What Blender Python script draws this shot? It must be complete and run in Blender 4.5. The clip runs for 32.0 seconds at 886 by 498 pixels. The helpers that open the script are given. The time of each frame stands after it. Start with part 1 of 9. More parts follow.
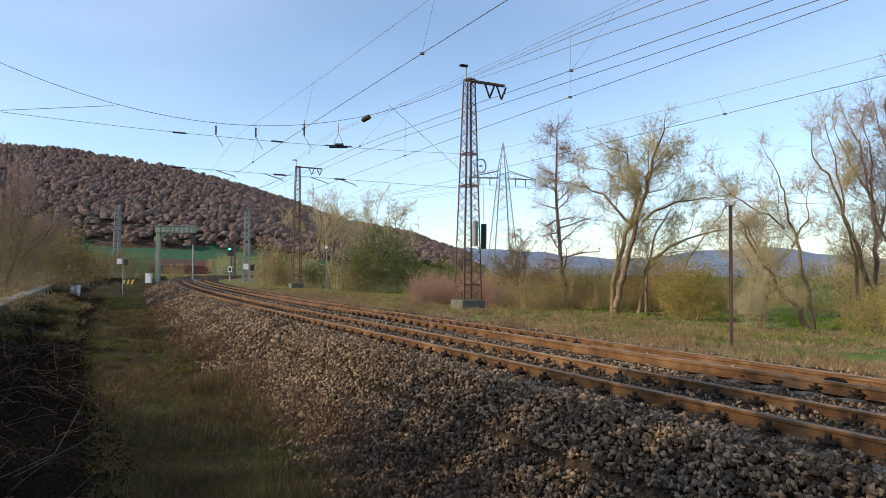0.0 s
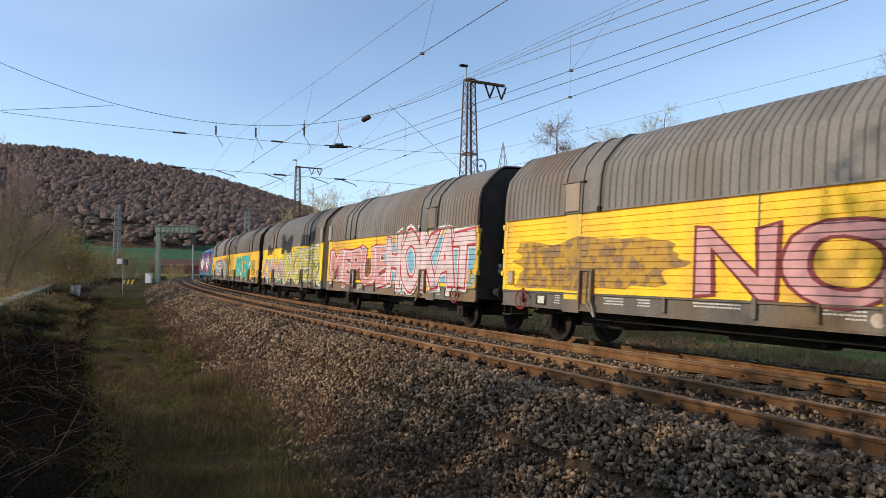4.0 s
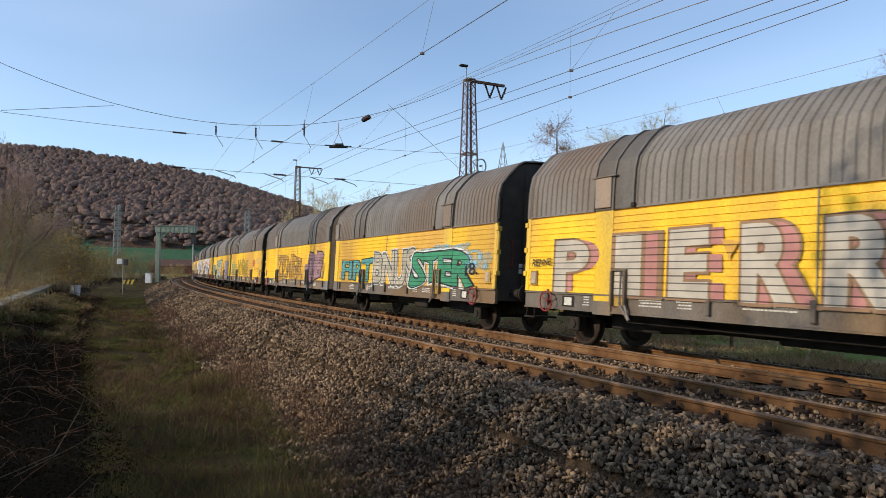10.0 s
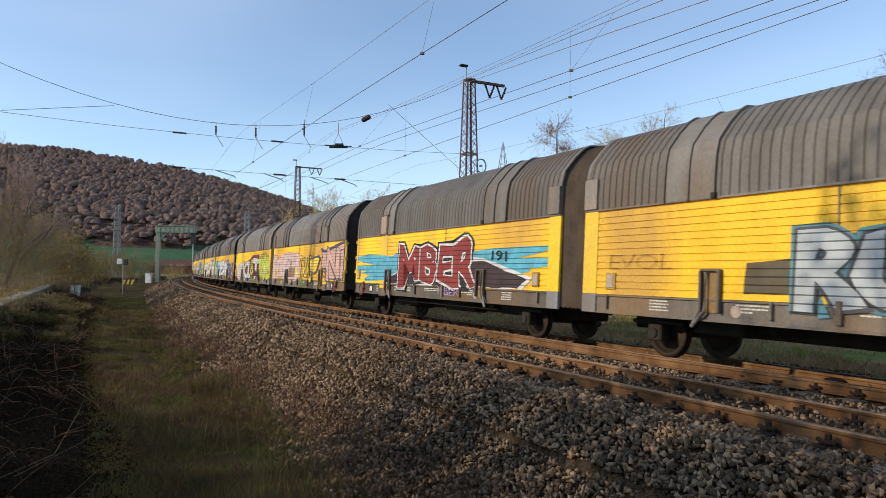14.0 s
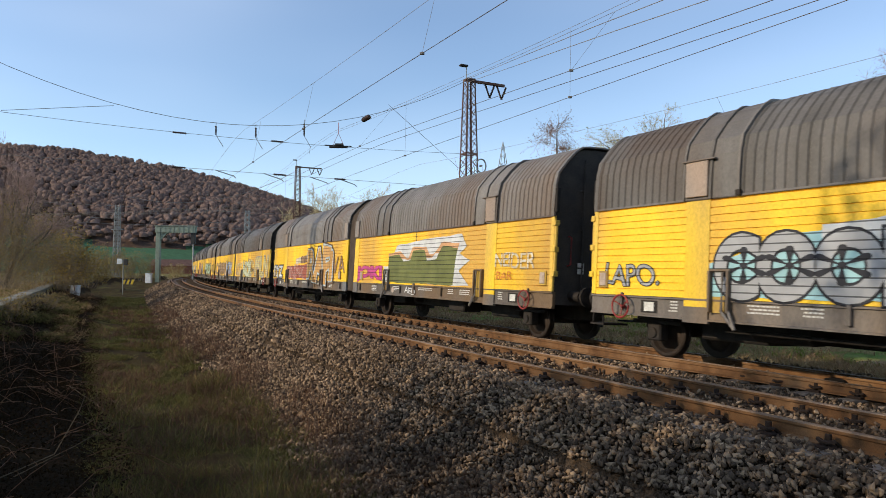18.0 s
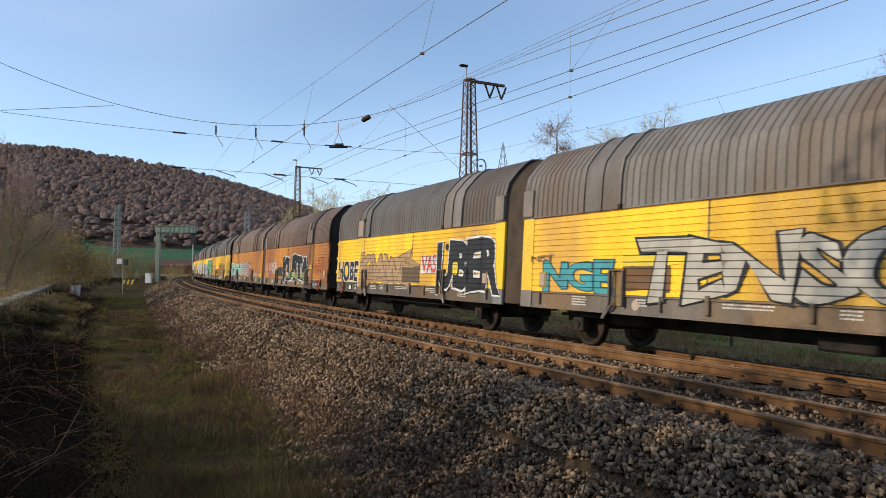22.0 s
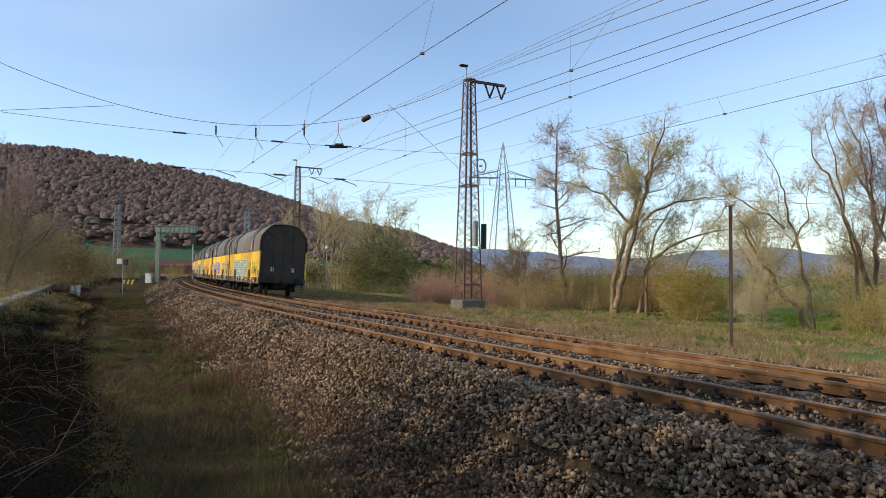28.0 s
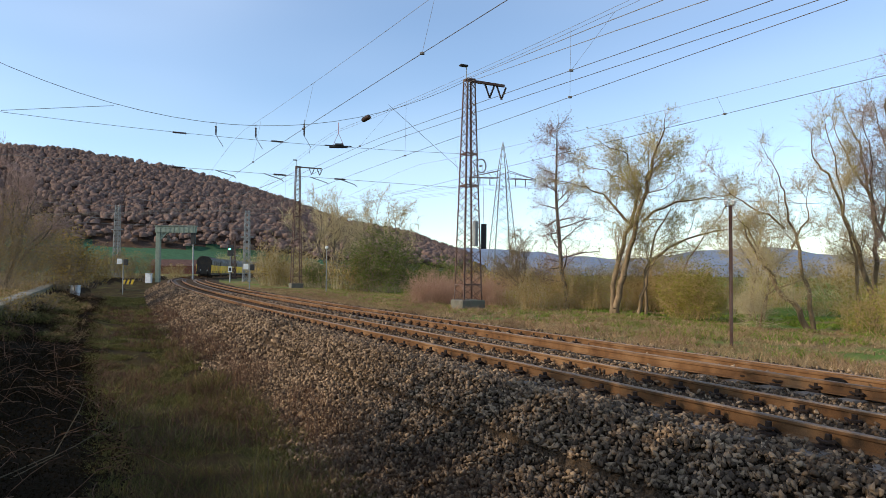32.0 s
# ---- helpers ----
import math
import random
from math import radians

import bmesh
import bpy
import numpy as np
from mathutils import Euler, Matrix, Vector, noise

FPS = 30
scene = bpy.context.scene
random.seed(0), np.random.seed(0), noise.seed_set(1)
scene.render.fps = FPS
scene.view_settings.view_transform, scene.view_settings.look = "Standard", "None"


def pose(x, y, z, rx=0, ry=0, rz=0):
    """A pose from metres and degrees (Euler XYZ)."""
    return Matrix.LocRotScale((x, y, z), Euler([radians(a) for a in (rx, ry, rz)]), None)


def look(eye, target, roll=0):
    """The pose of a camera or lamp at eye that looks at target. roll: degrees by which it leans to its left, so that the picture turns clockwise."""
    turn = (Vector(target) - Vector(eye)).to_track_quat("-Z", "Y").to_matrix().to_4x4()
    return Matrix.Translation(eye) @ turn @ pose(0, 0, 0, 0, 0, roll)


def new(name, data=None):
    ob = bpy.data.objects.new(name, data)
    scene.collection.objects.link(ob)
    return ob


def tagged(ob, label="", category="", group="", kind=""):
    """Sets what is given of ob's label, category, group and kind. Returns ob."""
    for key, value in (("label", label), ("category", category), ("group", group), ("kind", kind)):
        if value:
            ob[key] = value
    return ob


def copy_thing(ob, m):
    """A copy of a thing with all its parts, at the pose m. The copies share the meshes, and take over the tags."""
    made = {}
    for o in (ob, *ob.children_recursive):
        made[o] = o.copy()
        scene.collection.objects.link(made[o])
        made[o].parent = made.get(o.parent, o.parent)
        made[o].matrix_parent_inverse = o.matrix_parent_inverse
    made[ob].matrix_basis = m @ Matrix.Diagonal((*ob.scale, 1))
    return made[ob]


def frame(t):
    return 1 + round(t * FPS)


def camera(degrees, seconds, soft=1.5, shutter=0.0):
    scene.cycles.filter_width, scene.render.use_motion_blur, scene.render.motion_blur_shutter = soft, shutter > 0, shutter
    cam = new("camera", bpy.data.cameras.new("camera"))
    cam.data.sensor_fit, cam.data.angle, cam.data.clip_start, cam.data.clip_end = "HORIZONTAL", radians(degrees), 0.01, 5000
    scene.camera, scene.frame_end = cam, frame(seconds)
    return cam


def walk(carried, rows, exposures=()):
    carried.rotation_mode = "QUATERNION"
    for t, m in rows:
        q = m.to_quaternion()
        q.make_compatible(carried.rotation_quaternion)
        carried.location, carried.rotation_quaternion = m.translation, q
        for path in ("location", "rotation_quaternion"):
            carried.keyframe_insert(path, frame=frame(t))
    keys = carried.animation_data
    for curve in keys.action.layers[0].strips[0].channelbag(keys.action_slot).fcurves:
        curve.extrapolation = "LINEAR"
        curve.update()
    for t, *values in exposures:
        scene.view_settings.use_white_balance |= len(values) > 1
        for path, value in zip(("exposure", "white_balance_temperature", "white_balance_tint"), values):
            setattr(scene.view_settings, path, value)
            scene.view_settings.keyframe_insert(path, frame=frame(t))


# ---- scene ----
# Camera: one standing camera beside a railway, about 11 m from the track on which the train runs.
FOV = 66.7
EYE = (0.0, 0.0, 1.64)
cam = camera(FOV, 32.0, soft=0.4, shutter=0.05)
CAM_POSE = look(EYE, (0.0, math.cos(0.03644), 1.64 + math.sin(0.03644)), 0.454)
walk(cam, [(0.0, CAM_POSE), (32.0, CAM_POSE)],
     exposures=[(0.0, 0.05), (0.4, 0.02), (1.2, -0.09), (6.0, -0.07), (7.0, -0.03), (8.0, -0.10), (10.0, -0.10), (11.0, -0.17), (12.0, -0.22), (13.0, -0.10),
                (19.0, -0.10), (20.0, -0.06), (21.0, 0.06), (22.0, -0.10), (23.0, -0.21), (24.0, -0.14), (25.0, -0.18), (26.0, -0.12), (27.5, 0.0), (29.0, 0.0), (32.0, 0.04)])

# ---- light ----
SUN_EL, SUN_AZ = radians(24.0), radians(195.0)     # azimuth counted from +x towards +y
SUN_DIR = Vector((math.cos(SUN_EL) * math.cos(SUN_AZ), math.cos(SUN_EL) * math.sin(SUN_AZ), math.sin(SUN_EL)))
world = bpy.data.worlds.new("world")
scene.world = world
world.use_nodes = True
wn = world.node_tree.nodes
sky = wn.new("ShaderNodeTexSky")
sky.sky_type, sky.sun_disc = "NISHITA", False
sky.sun_elevation, sky.sun_rotation = SUN_EL, math.pi / 2 - SUN_AZ
sky.air_density, sky.dust_density, sky.ozone_density = 1.0, 0.0, 3.0
bg = wn["Background"]
bg.inputs["Strength"].default_value = 0.205
# thin high cloud veil, strongest towards the sun
tc = wn.new("ShaderNodeTexCoord")
mp = wn.new("ShaderNodeMapping")
mp.inputs["Scale"].default_value = (1.2, 1.2, 5.0)
cl = wn.new("ShaderNodeTexNoise")
cl.inputs["Scale"].default_value, cl.inputs["Detail"].default_value = 1.0, 2.0
ramp = wn.new("ShaderNodeValToRGB")
ramp.color_ramp.elements[0].position, ramp.color_ramp.elements[1].position = 0.30, 0.80
ramp.color_ramp.elements[0].color, ramp.color_ramp.elements[1].color = (0, 0, 0, 1), (1, 1, 1, 1)
dotn = wn.new("ShaderNodeVectorMath")
dotn.operation = "DOT_PRODUCT"
dotn.inputs[1].default_value = (SUN_DIR.x, SUN_DIR.y, 0.15)
mr = wn.new("ShaderNodeMapRange")
mr.inputs["From Min"].default_value, mr.inputs["From Max"].default_value = 0.0, 1.0
mr.inputs["To Min"].default_value, mr.inputs["To Max"].default_value = 0.22, 0.75
mul = wn.new("ShaderNodeMath")
mul.operation = "MULTIPLY"
mixs = wn.new("ShaderNodeMixRGB")
mixs.inputs["Color2"].default_value = (6.2, 6.8, 7.9, 1)
wl = world.node_tree.links
wl.new(tc.outputs["Generated"], mp.inputs["Vector"])
wl.new(mp.outputs["Vector"], cl.inputs["Vector"])
wl.new(cl.outputs["Fac"], ramp.inputs["Fac"])
wl.new(tc.outputs["Generated"], dotn.inputs[0])
wl.new(dotn.outputs["Value"], mr.inputs["Value"])
wl.new(ramp.outputs["Color"], mul.inputs[0])
wl.new(mr.outputs["Result"], mul.inputs[1])
wl.new(mul.outputs["Value"], mixs.inputs["Fac"])
wl.new(sky.outputs["Color"], mixs.inputs["Color1"])
wl.new(mixs.outputs["Color"], bg.inputs["Color"])

sun = new("sun", bpy.data.lights.new("sun", "SUN"))
sun.data.energy, sun.data.angle, sun.data.color = 4.2, radians(0.6), (1.0, 0.85, 0.64)
sun.matrix_world = look((0, 0, 60), Vector((0, 0, 60)) - SUN_DIR)


# ---- materials ----
def mat(name, c1, c2=None, rough=0.8, metal=0.0, scale=6.0, fine=60.0, bump=0.3, dist=0.02, vary=0.0, spec=0.25, stretch=(1, 1, 1), c3=None, patch=0.6):
    """Two colours mixed by coarse and fine noise, fine relief, and a little difference from object to object."""
    m = bpy.data.materials.new(name)
    m.use_nodes = True
    n, l = m.node_tree.nodes, m.node_tree.links
    b = n["Principled BSDF"]
    b.inputs["Roughness"].default_value, b.inputs["Metallic"].default_value = rough, metal
    b.inputs["Specular IOR Level"].default_value = spec
    c2 = c2 or tuple(0.7 * a for a in c1)
    co = n.new("ShaderNodeTexCoord")
    mpn = n.new("ShaderNodeMapping")
    mpn.inputs["Scale"].default_value = stretch
    l.new(co.outputs["Object"], mpn.inputs["Vector"])
    n1, n2 = n.new("ShaderNodeTexNoise"), n.new("ShaderNodeTexNoise")
    n1.inputs["Scale"].default_value, n1.inputs["Detail"].default_value = scale, 6.0
    n2.inputs["Scale"].default_value, n2.inputs["Detail"].default_value = fine, 4.0
    for x in (n1, n2):
        l.new(mpn.outputs["Vector"], x.inputs["Vector"])
    r = n.new("ShaderNodeValToRGB")
    r.color_ramp.elements[0].position, r.color_ramp.elements[1].position = 0.35, 0.65
    r.color_ramp.elements[0].color, r.color_ramp.elements[1].color = (*c1, 1), (*c2, 1)
    l.new(n1.outputs["Fac"], r.inputs["Fac"])
    out = r.outputs["Color"]
    if c3:
        n3 = n.new("ShaderNodeTexNoise")
        n3.inputs["Scale"].default_value, n3.inputs["Detail"].default_value = scale * 0.23, 5.0
        l.new(mpn.outputs["Vector"], n3.inputs["Vector"])
        r3 = n.new("ShaderNodeValToRGB")
        r3.color_ramp.elements[0].position, r3.color_ramp.elements[1].position = patch - 0.08, patch + 0.08
        r3.color_ramp.elements[0].color, r3.color_ramp.elements[1].color = (0, 0, 0, 1), (1, 1, 1, 1)
        l.new(n3.outputs["Fac"], r3.inputs["Fac"])
        m3 = n.new("ShaderNodeMixRGB")
        m3.inputs["Color2"].default_value = (*c3, 1)
        l.new(r3.outputs["Color"], m3.inputs["Fac"])
        l.new(out, m3.inputs["Color1"])
        out = m3.outputs["Color"]
    hs = n.new("ShaderNodeHueSaturation")
    l.new(out, hs.inputs["Color"])
    f2 = n.new("ShaderNodeMapRange")
    f2.inputs["From Min"].default_value, f2.inputs["From Max"].default_value = 0.3, 0.7
    f2.inputs["To Min"].default_value, f2.inputs["To Max"].default_value = 0.8, 1.2
    l.new(n2.outputs["Fac"], f2.inputs["Value"])
    val = f2.outputs["Result"]
    if vary:
        oi = n.new("ShaderNodeObjectInfo")
        fv = n.new("ShaderNodeMapRange")
        fv.inputs["To Min"].default_value, fv.inputs["To Max"].default_value = 1 - vary, 1 + vary
        l.new(oi.outputs["Random"], fv.inputs["Value"])
        mm = n.new("ShaderNodeMath")
        mm.operation = "MULTIPLY"
        l.new(val, mm.inputs[0])
        l.new(fv.outputs["Result"], mm.inputs[1])
        val = mm.outputs["Value"]
    l.new(val, hs.inputs["Value"])
    l.new(hs.outputs["Color"], b.inputs["Base Color"])
    if bump:
        bp = n.new("ShaderNodeBump")
        bp.inputs["Strength"].default_value, bp.inputs["Distance"].default_value = bump, dist
        l.new(n2.outputs["Fac"], bp.inputs["Height"])
        l.new(bp.outputs["Normal"], b.inputs["Normal"])
    return m


def island_mat(name, ca, cb, cc=None, rough=0.9, trans=0.0, spec=0.06):
    """Colour that differs from piece to piece of one mesh."""
    m = bpy.data.materials.new(name)
    m.use_nodes = True
    n, l = m.node_tree.nodes, m.node_tree.links
    b = n["Principled BSDF"]
    b.inputs["Roughness"].default_value, b.inputs["Specular IOR Level"].default_value = rough, spec
    g = n.new("ShaderNodeNewGeometry")
    r = n.new("ShaderNodeValToRGB")
    r.color_ramp.elements[0].color, r.color_ramp.elements[1].color = (*ca, 1), (*cb, 1)
    if cc:
        e = r.color_ramp.elements.new(0.5)
        e.color = (*cc, 1)
    l.new(g.outputs["Random Per Island"], r.inputs["Fac"])
    co = n.new("ShaderNodeTexCoord")
    ns = n.new("ShaderNodeTexNoise")
    ns.inputs["Scale"].default_value, ns.inputs["Detail"].default_value = 0.6, 4.0
    l.new(co.outputs["Object"], ns.inputs["Vector"])
    f = n.new("ShaderNodeMapRange")
    f.inputs["From Min"].default_value, f.inputs["From Max"].default_value = 0.3, 0.7
    f.inputs["To Min"].default_value, f.inputs["To Max"].default_value = 0.75, 1.25
    l.new(ns.outputs["Fac"], f.inputs["Value"])
    hs = n.new("ShaderNodeHueSaturation")
    l.new(r.outputs["Color"], hs.inputs["Color"])
    l.new(f.outputs["Result"], hs.inputs["Value"])
    l.new(hs.outputs["Color"], b.inputs["Base Color"])
    if trans:
        tr_ = n.new("ShaderNodeBsdfTranslucent")
        l.new(hs.outputs["Color"], tr_.inputs["Color"])
        mx = n.new("ShaderNodeMixShader")
        mx.inputs["Fac"].default_value = trans
        l.new(b.outputs["BSDF"], mx.inputs[1])
        l.new(tr_.outputs["BSDF"], mx.inputs[2])
        l.new(mx.outputs["Shader"], n["Material Output"].inputs["Surface"])
    return m


M_RAIL = mat("rail_rust", (0.18, 0.092, 0.04), (0.115, 0.057, 0.026), 0.75, 0.2, 5, 90, 0.3, 0.004, c3=(0.24, 0.135, 0.066), spec=0.12)
M_RAILTOP = mat("rail_head", (0.25, 0.17, 0.115), (0.17, 0.112, 0.075), 0.6, 0.15, 2, 60, 0.05, 0.001, stretch=(0.4, 1, 1), spec=0.2)
M_CLIP = mat("rail_clip", (0.022, 0.014, 0.010), (0.045, 0.027, 0.018), 0.8, 0.3, 20, 90, 0.3, 0.004)
M_SLEEPER = mat("sleeper_concrete", (0.20, 0.16, 0.125), (0.13, 0.10, 0.08), 0.9, 0, 5, 50, 0.5, 0.01, vary=0.2)
M_STONE = island_mat("ballast_stone", (0.062, 0.043, 0.030), (0.36, 0.25, 0.155), (0.15, 0.102, 0.065), 0.92)
M_STEEL = mat("mast_steel", (0.12, 0.062, 0.046), (0.15, 0.105, 0.088), 0.8, 0.1, 4, 60, 0.3, 0.003, c3=(0.10, 0.042, 0.028))
M_GALV = mat("galvanised_steel", (0.30, 0.31, 0.30), (0.22, 0.23, 0.23), 0.6, 0.5, 4, 50, 0.2, 0.003)
M_WIRE = mat("wire", (0.22, 0.20, 0.18), (0.15, 0.135, 0.12), 0.7, 0.1, 8, 60, 0.0)
M_COPPER = mat("weathered_copper", (0.11, 0.09, 0.075), (0.07, 0.057, 0.048), 0.6, 0.3, 8, 60, 0.0)
M_INSUL = mat("insulator", (0.055, 0.03, 0.022), (0.03, 0.02, 0.018), 0.35, 0, 8, 60, 0.1, 0.002)
M_CONC = mat("concrete", (0.16, 0.145, 0.115), (0.10, 0.09, 0.07), 0.9, 0, 3, 40, 0.5, 0.01, c3=(0.15, 0.15, 0.11))
M_WHITE = mat("white_enamel", (0.75, 0.75, 0.73), (0.62, 0.62, 0.60), 0.5, 0, 6, 60, 0.1, 0.002)
M_TAR = mat("black_grease", (0.010, 0.009, 0.008), (0.016, 0.013, 0.011), 0.9, 0, 20, 80, 0.5, 0.01, spec=0.02)
M_BLACK = mat("black_paint", (0.025, 0.025, 0.026), (0.04, 0.038, 0.036), 0.6, 0, 6, 60, 0.2, 0.003)
M_GREENSTEEL = mat("green_grey_paint", (0.24, 0.28, 0.22), (0.17, 0.20, 0.16), 0.7, 0.1, 3, 40, 0.2, 0.003)


# ---- the line of the tracks: heading and curvature along s, the way travelled ----
TRK_S = np.arange(-800.0, 1000.0, 0.5)
_k = np.interp(TRK_S, [-61, -60, -40, 40, 100, 180, 300, 330], [0.0, 0.0024, 0.0024, -0.00172, -0.00084, -0.00373, -0.0036, 0.0])
_th = np.concatenate([[0], np.cumsum((_k[1:] + _k[:-1]) * 0.25)])
_i0 = int(np.argmin(abs(TRK_S)))
_th = _th - _th[_i0] + 0.49875
_x = np.concatenate([[0], np.cumsum((-np.sin(_th[1:]) - np.sin(_th[:-1])) * 0.25)])
_y = np.concatenate([[0], np.cumsum((np.cos(_th[1:]) + np.cos(_th[:-1])) * 0.25)])
TRK_X, TRK_Y, TRK_T = _x - _x[_i0] + 13.1444, _y - _y[_i0] - 1.4707, _th
CANT, TRACK_GAP, NEAR_RISE, GRADE = 0.0503, 3.722, 0.146, 0.00165


def rise(s):
    return GRADE * np.clip(s, -60, 300)


def on_track(s, lat=0.0, z=0.0, near=False, cant=True):
    """World place of a point beside the train's track: lat metres towards the camera's side, z above the rails."""
    X, Y, T = np.interp(s, TRK_S, TRK_X), np.interp(s, TRK_S, TRK_Y), np.interp(s, TRK_S, TRK_T)
    c = CANT if cant else 0.0
    l2, z2 = lat * math.cos(c) - z * math.sin(c), z * math.cos(c) + lat * math.sin(c)
    if near:
        l2, z2 = l2 + TRACK_GAP, z2 + NEAR_RISE
    return X - np.cos(T) * l2, Y - np.sin(T) * l2, z2 + rise(s)


def track_frame(s, half=4.0):
    """Pose on the train's track: x forward, y towards the camera's side, z up, leaning with the track."""
    a, b = Vector(on_track(s - half)), Vector(on_track(s + half))
    f = (b - a).normalized()
    left = Vector((0, 0, 1)).cross(f).normalized()
    up = f.cross(left)
    l2 = left * math.cos(CANT) + up * math.sin(CANT)
    u2 = f.cross(l2)
    o = (a + b) / 2
    m = Matrix.Identity(4)
    for i, v in enumerate((f, l2, u2, o)):
        m[0][i], m[1][i], m[2][i] = v
    return m


def s_lat(px, py):
    """s and lat (no lean) of world points, for the ground."""
    px, py = np.asarray(px, float).ravel(), np.asarray(py, float).ravel()
    S = np.arange(-150, 420, 1.5)
    tx, ty, tt = np.interp(S, TRK_S, TRK_X), np.interp(S, TRK_S, TRK_Y), np.interp(S, TRK_S, TRK_T)
    so, lo = np.empty_like(px), np.empty_like(px)
    for a in range(0, len(px), 20000):
        i = np.argmin((px[a:a + 20000, None] - tx) ** 2 + (py[a:a + 20000, None] - ty) ** 2, axis=1)
        dx, dy = px[a:a + 20000] - tx[i], py[a:a + 20000] - ty[i]
        so[a:a + 20000] = S[i] - dx * np.sin(tt[i]) + dy * np.cos(tt[i])
        lo[a:a + 20000] = -dx * np.cos(tt[i]) - dy * np.sin(tt[i])
    return so, lo


# ---- mesh helpers ----
def mesh_ob(name, verts, faces, material, parent=None, smooth=False):
    me = bpy.data.meshes.new(name)
    me.from_pydata([tuple(v) for v in verts], [], faces)
    for m in (material if isinstance(material, (list, tuple)) else [material]):
        me.materials.append(m)
    if smooth:
        me.polygons.foreach_set("use_smooth", [True] * len(me.polygons))
    me.update()
    ob = new(name, me)
    if parent:
        ob.parent = parent
    return ob


def part(name, bm, material, parent=None, label="", smooth=False):
    me = bpy.data.meshes.new(name)
    bm.normal_update()
    bm.to_mesh(me)
    bm.free()
    for m in (material if isinstance(material, (list, tuple)) else [material]):
        me.materials.append(m)
    if smooth:
        me.polygons.foreach_set("use_smooth", [True] * len(me.polygons))
    ob = new(name, me)
    if parent:
        ob.parent = parent
    if label:
        tagged(ob, label)
    return ob


def share(name, ob, m, parent):
    o = new(name, ob.data)
    o.parent = parent
    o.matrix_basis = m
    return o


def box(bm, x0, x1, y0, y1, z0, z1, bev=0.0, m=None):
    v = [bm.verts.new(p) for p in ((x0, y0, z0), (x1, y0, z0), (x1, y1, z0), (x0, y1, z0), (x0, y0, z1), (x1, y0, z1), (x1, y1, z1), (x0, y1, z1))]
    if m is not None:
        for w in v:
            w.co = m @ w.co
    fs = [bm.faces.new([v[i] for i in f]) for f in ((3, 2, 1, 0), (4, 5, 6, 7), (0, 1, 5, 4), (1, 2, 6, 5), (2, 3, 7, 6), (3, 0, 4, 7))]
    if bev:
        es = list({e for f in fs for e in f.edges})
        bmesh.ops.bevel(bm, geom=es, offset=bev, segments=1, affect="EDGES")
    return v


def tube(bm, pts, radii, sides=6, cap=True):
    """A round rod through points."""
    pts = [Vector(p) for p in pts]
    if not isinstance(radii, (list, tuple)):
        radii = [radii] * len(pts)
    rings = []
    for i, p in enumerate(pts):
        d = (pts[min(i + 1, len(pts) - 1)] - pts[max(i - 1, 0)])
        d = d.normalized() if d.length > 1e-9 else Vector((0, 0, 1))
        a = d.cross(Vector((0.0, 0.0, 1.0)))
        if a.length < 0.05:
            a = d.cross(Vector((1.0, 0.0, 0.0)))
        a.normalize()
        b = d.cross(a)
        rings.append([bm.verts.new(p + (a * math.cos(2 * math.pi * k / sides) + b * math.sin(2 * math.pi * k / sides)) * radii[i]) for k in range(sides)])
    for r0, r1 in zip(rings, rings[1:]):
        for k in range(sides):
            bm.faces.new((r0[k], r0[(k + 1) % sides], r1[(k + 1) % sides], r1[k]))
    if cap:
        bm.faces.new(rings[0])
        bm.faces.new(rings[-1][::-1])


def lathe(bm, prof, sides=16, axis="Y", at=(0, 0, 0)):
    """Turn a profile of (radius, along) round an axis."""
    at = Vector(at)
    rings = []
    for r, h in prof:
        ring = []
        for k in range(sides):
            a = 2 * math.pi * k / sides
            p = (r * math.cos(a), h, r * math.sin(a)) if axis == "Y" else ((r * math.cos(a), r * math.sin(a), h) if axis == "Z" else (h, r * math.cos(a), r * math.sin(a)))
            ring.append(bm.verts.new(at + Vector(p)))
        rings.append(ring)
    for r0, r1 in zip(rings, rings[1:]):
        for k in range(sides):
            bm.faces.new((r0[k], r0[(k + 1) % sides], r1[(k + 1) % sides], r1[k]))
    bm.faces.new(rings[0])
    bm.faces.new(rings[-1][::-1])
    bmesh.ops.recalc_face_normals(bm, faces=bm.faces)


def empty(name, m=None):
    e = new(name)
    e.empty_display_size = 0.3
    if m is not None:
        e.matrix_world = m
    return e


def swept(profile, path, closed=True):
    """Verts and faces of a profile (offset sideways, up) carried along a list of (point, side vector)."""
    n = len(profile)
    vs, fs = [], []
    for (p, sd) in path:
        for a, b in profile:
            vs.append((p[0] + sd[0] * a, p[1] + sd[1] * a, p[2] + b))
    for i in range(len(path) - 1):
        for k in range(n if closed else n - 1):
            fs.append((i * n + k, i * n + (k + 1) % n, (i + 1) * n + (k + 1) % n, (i + 1) * n + k))
    return vs, fs


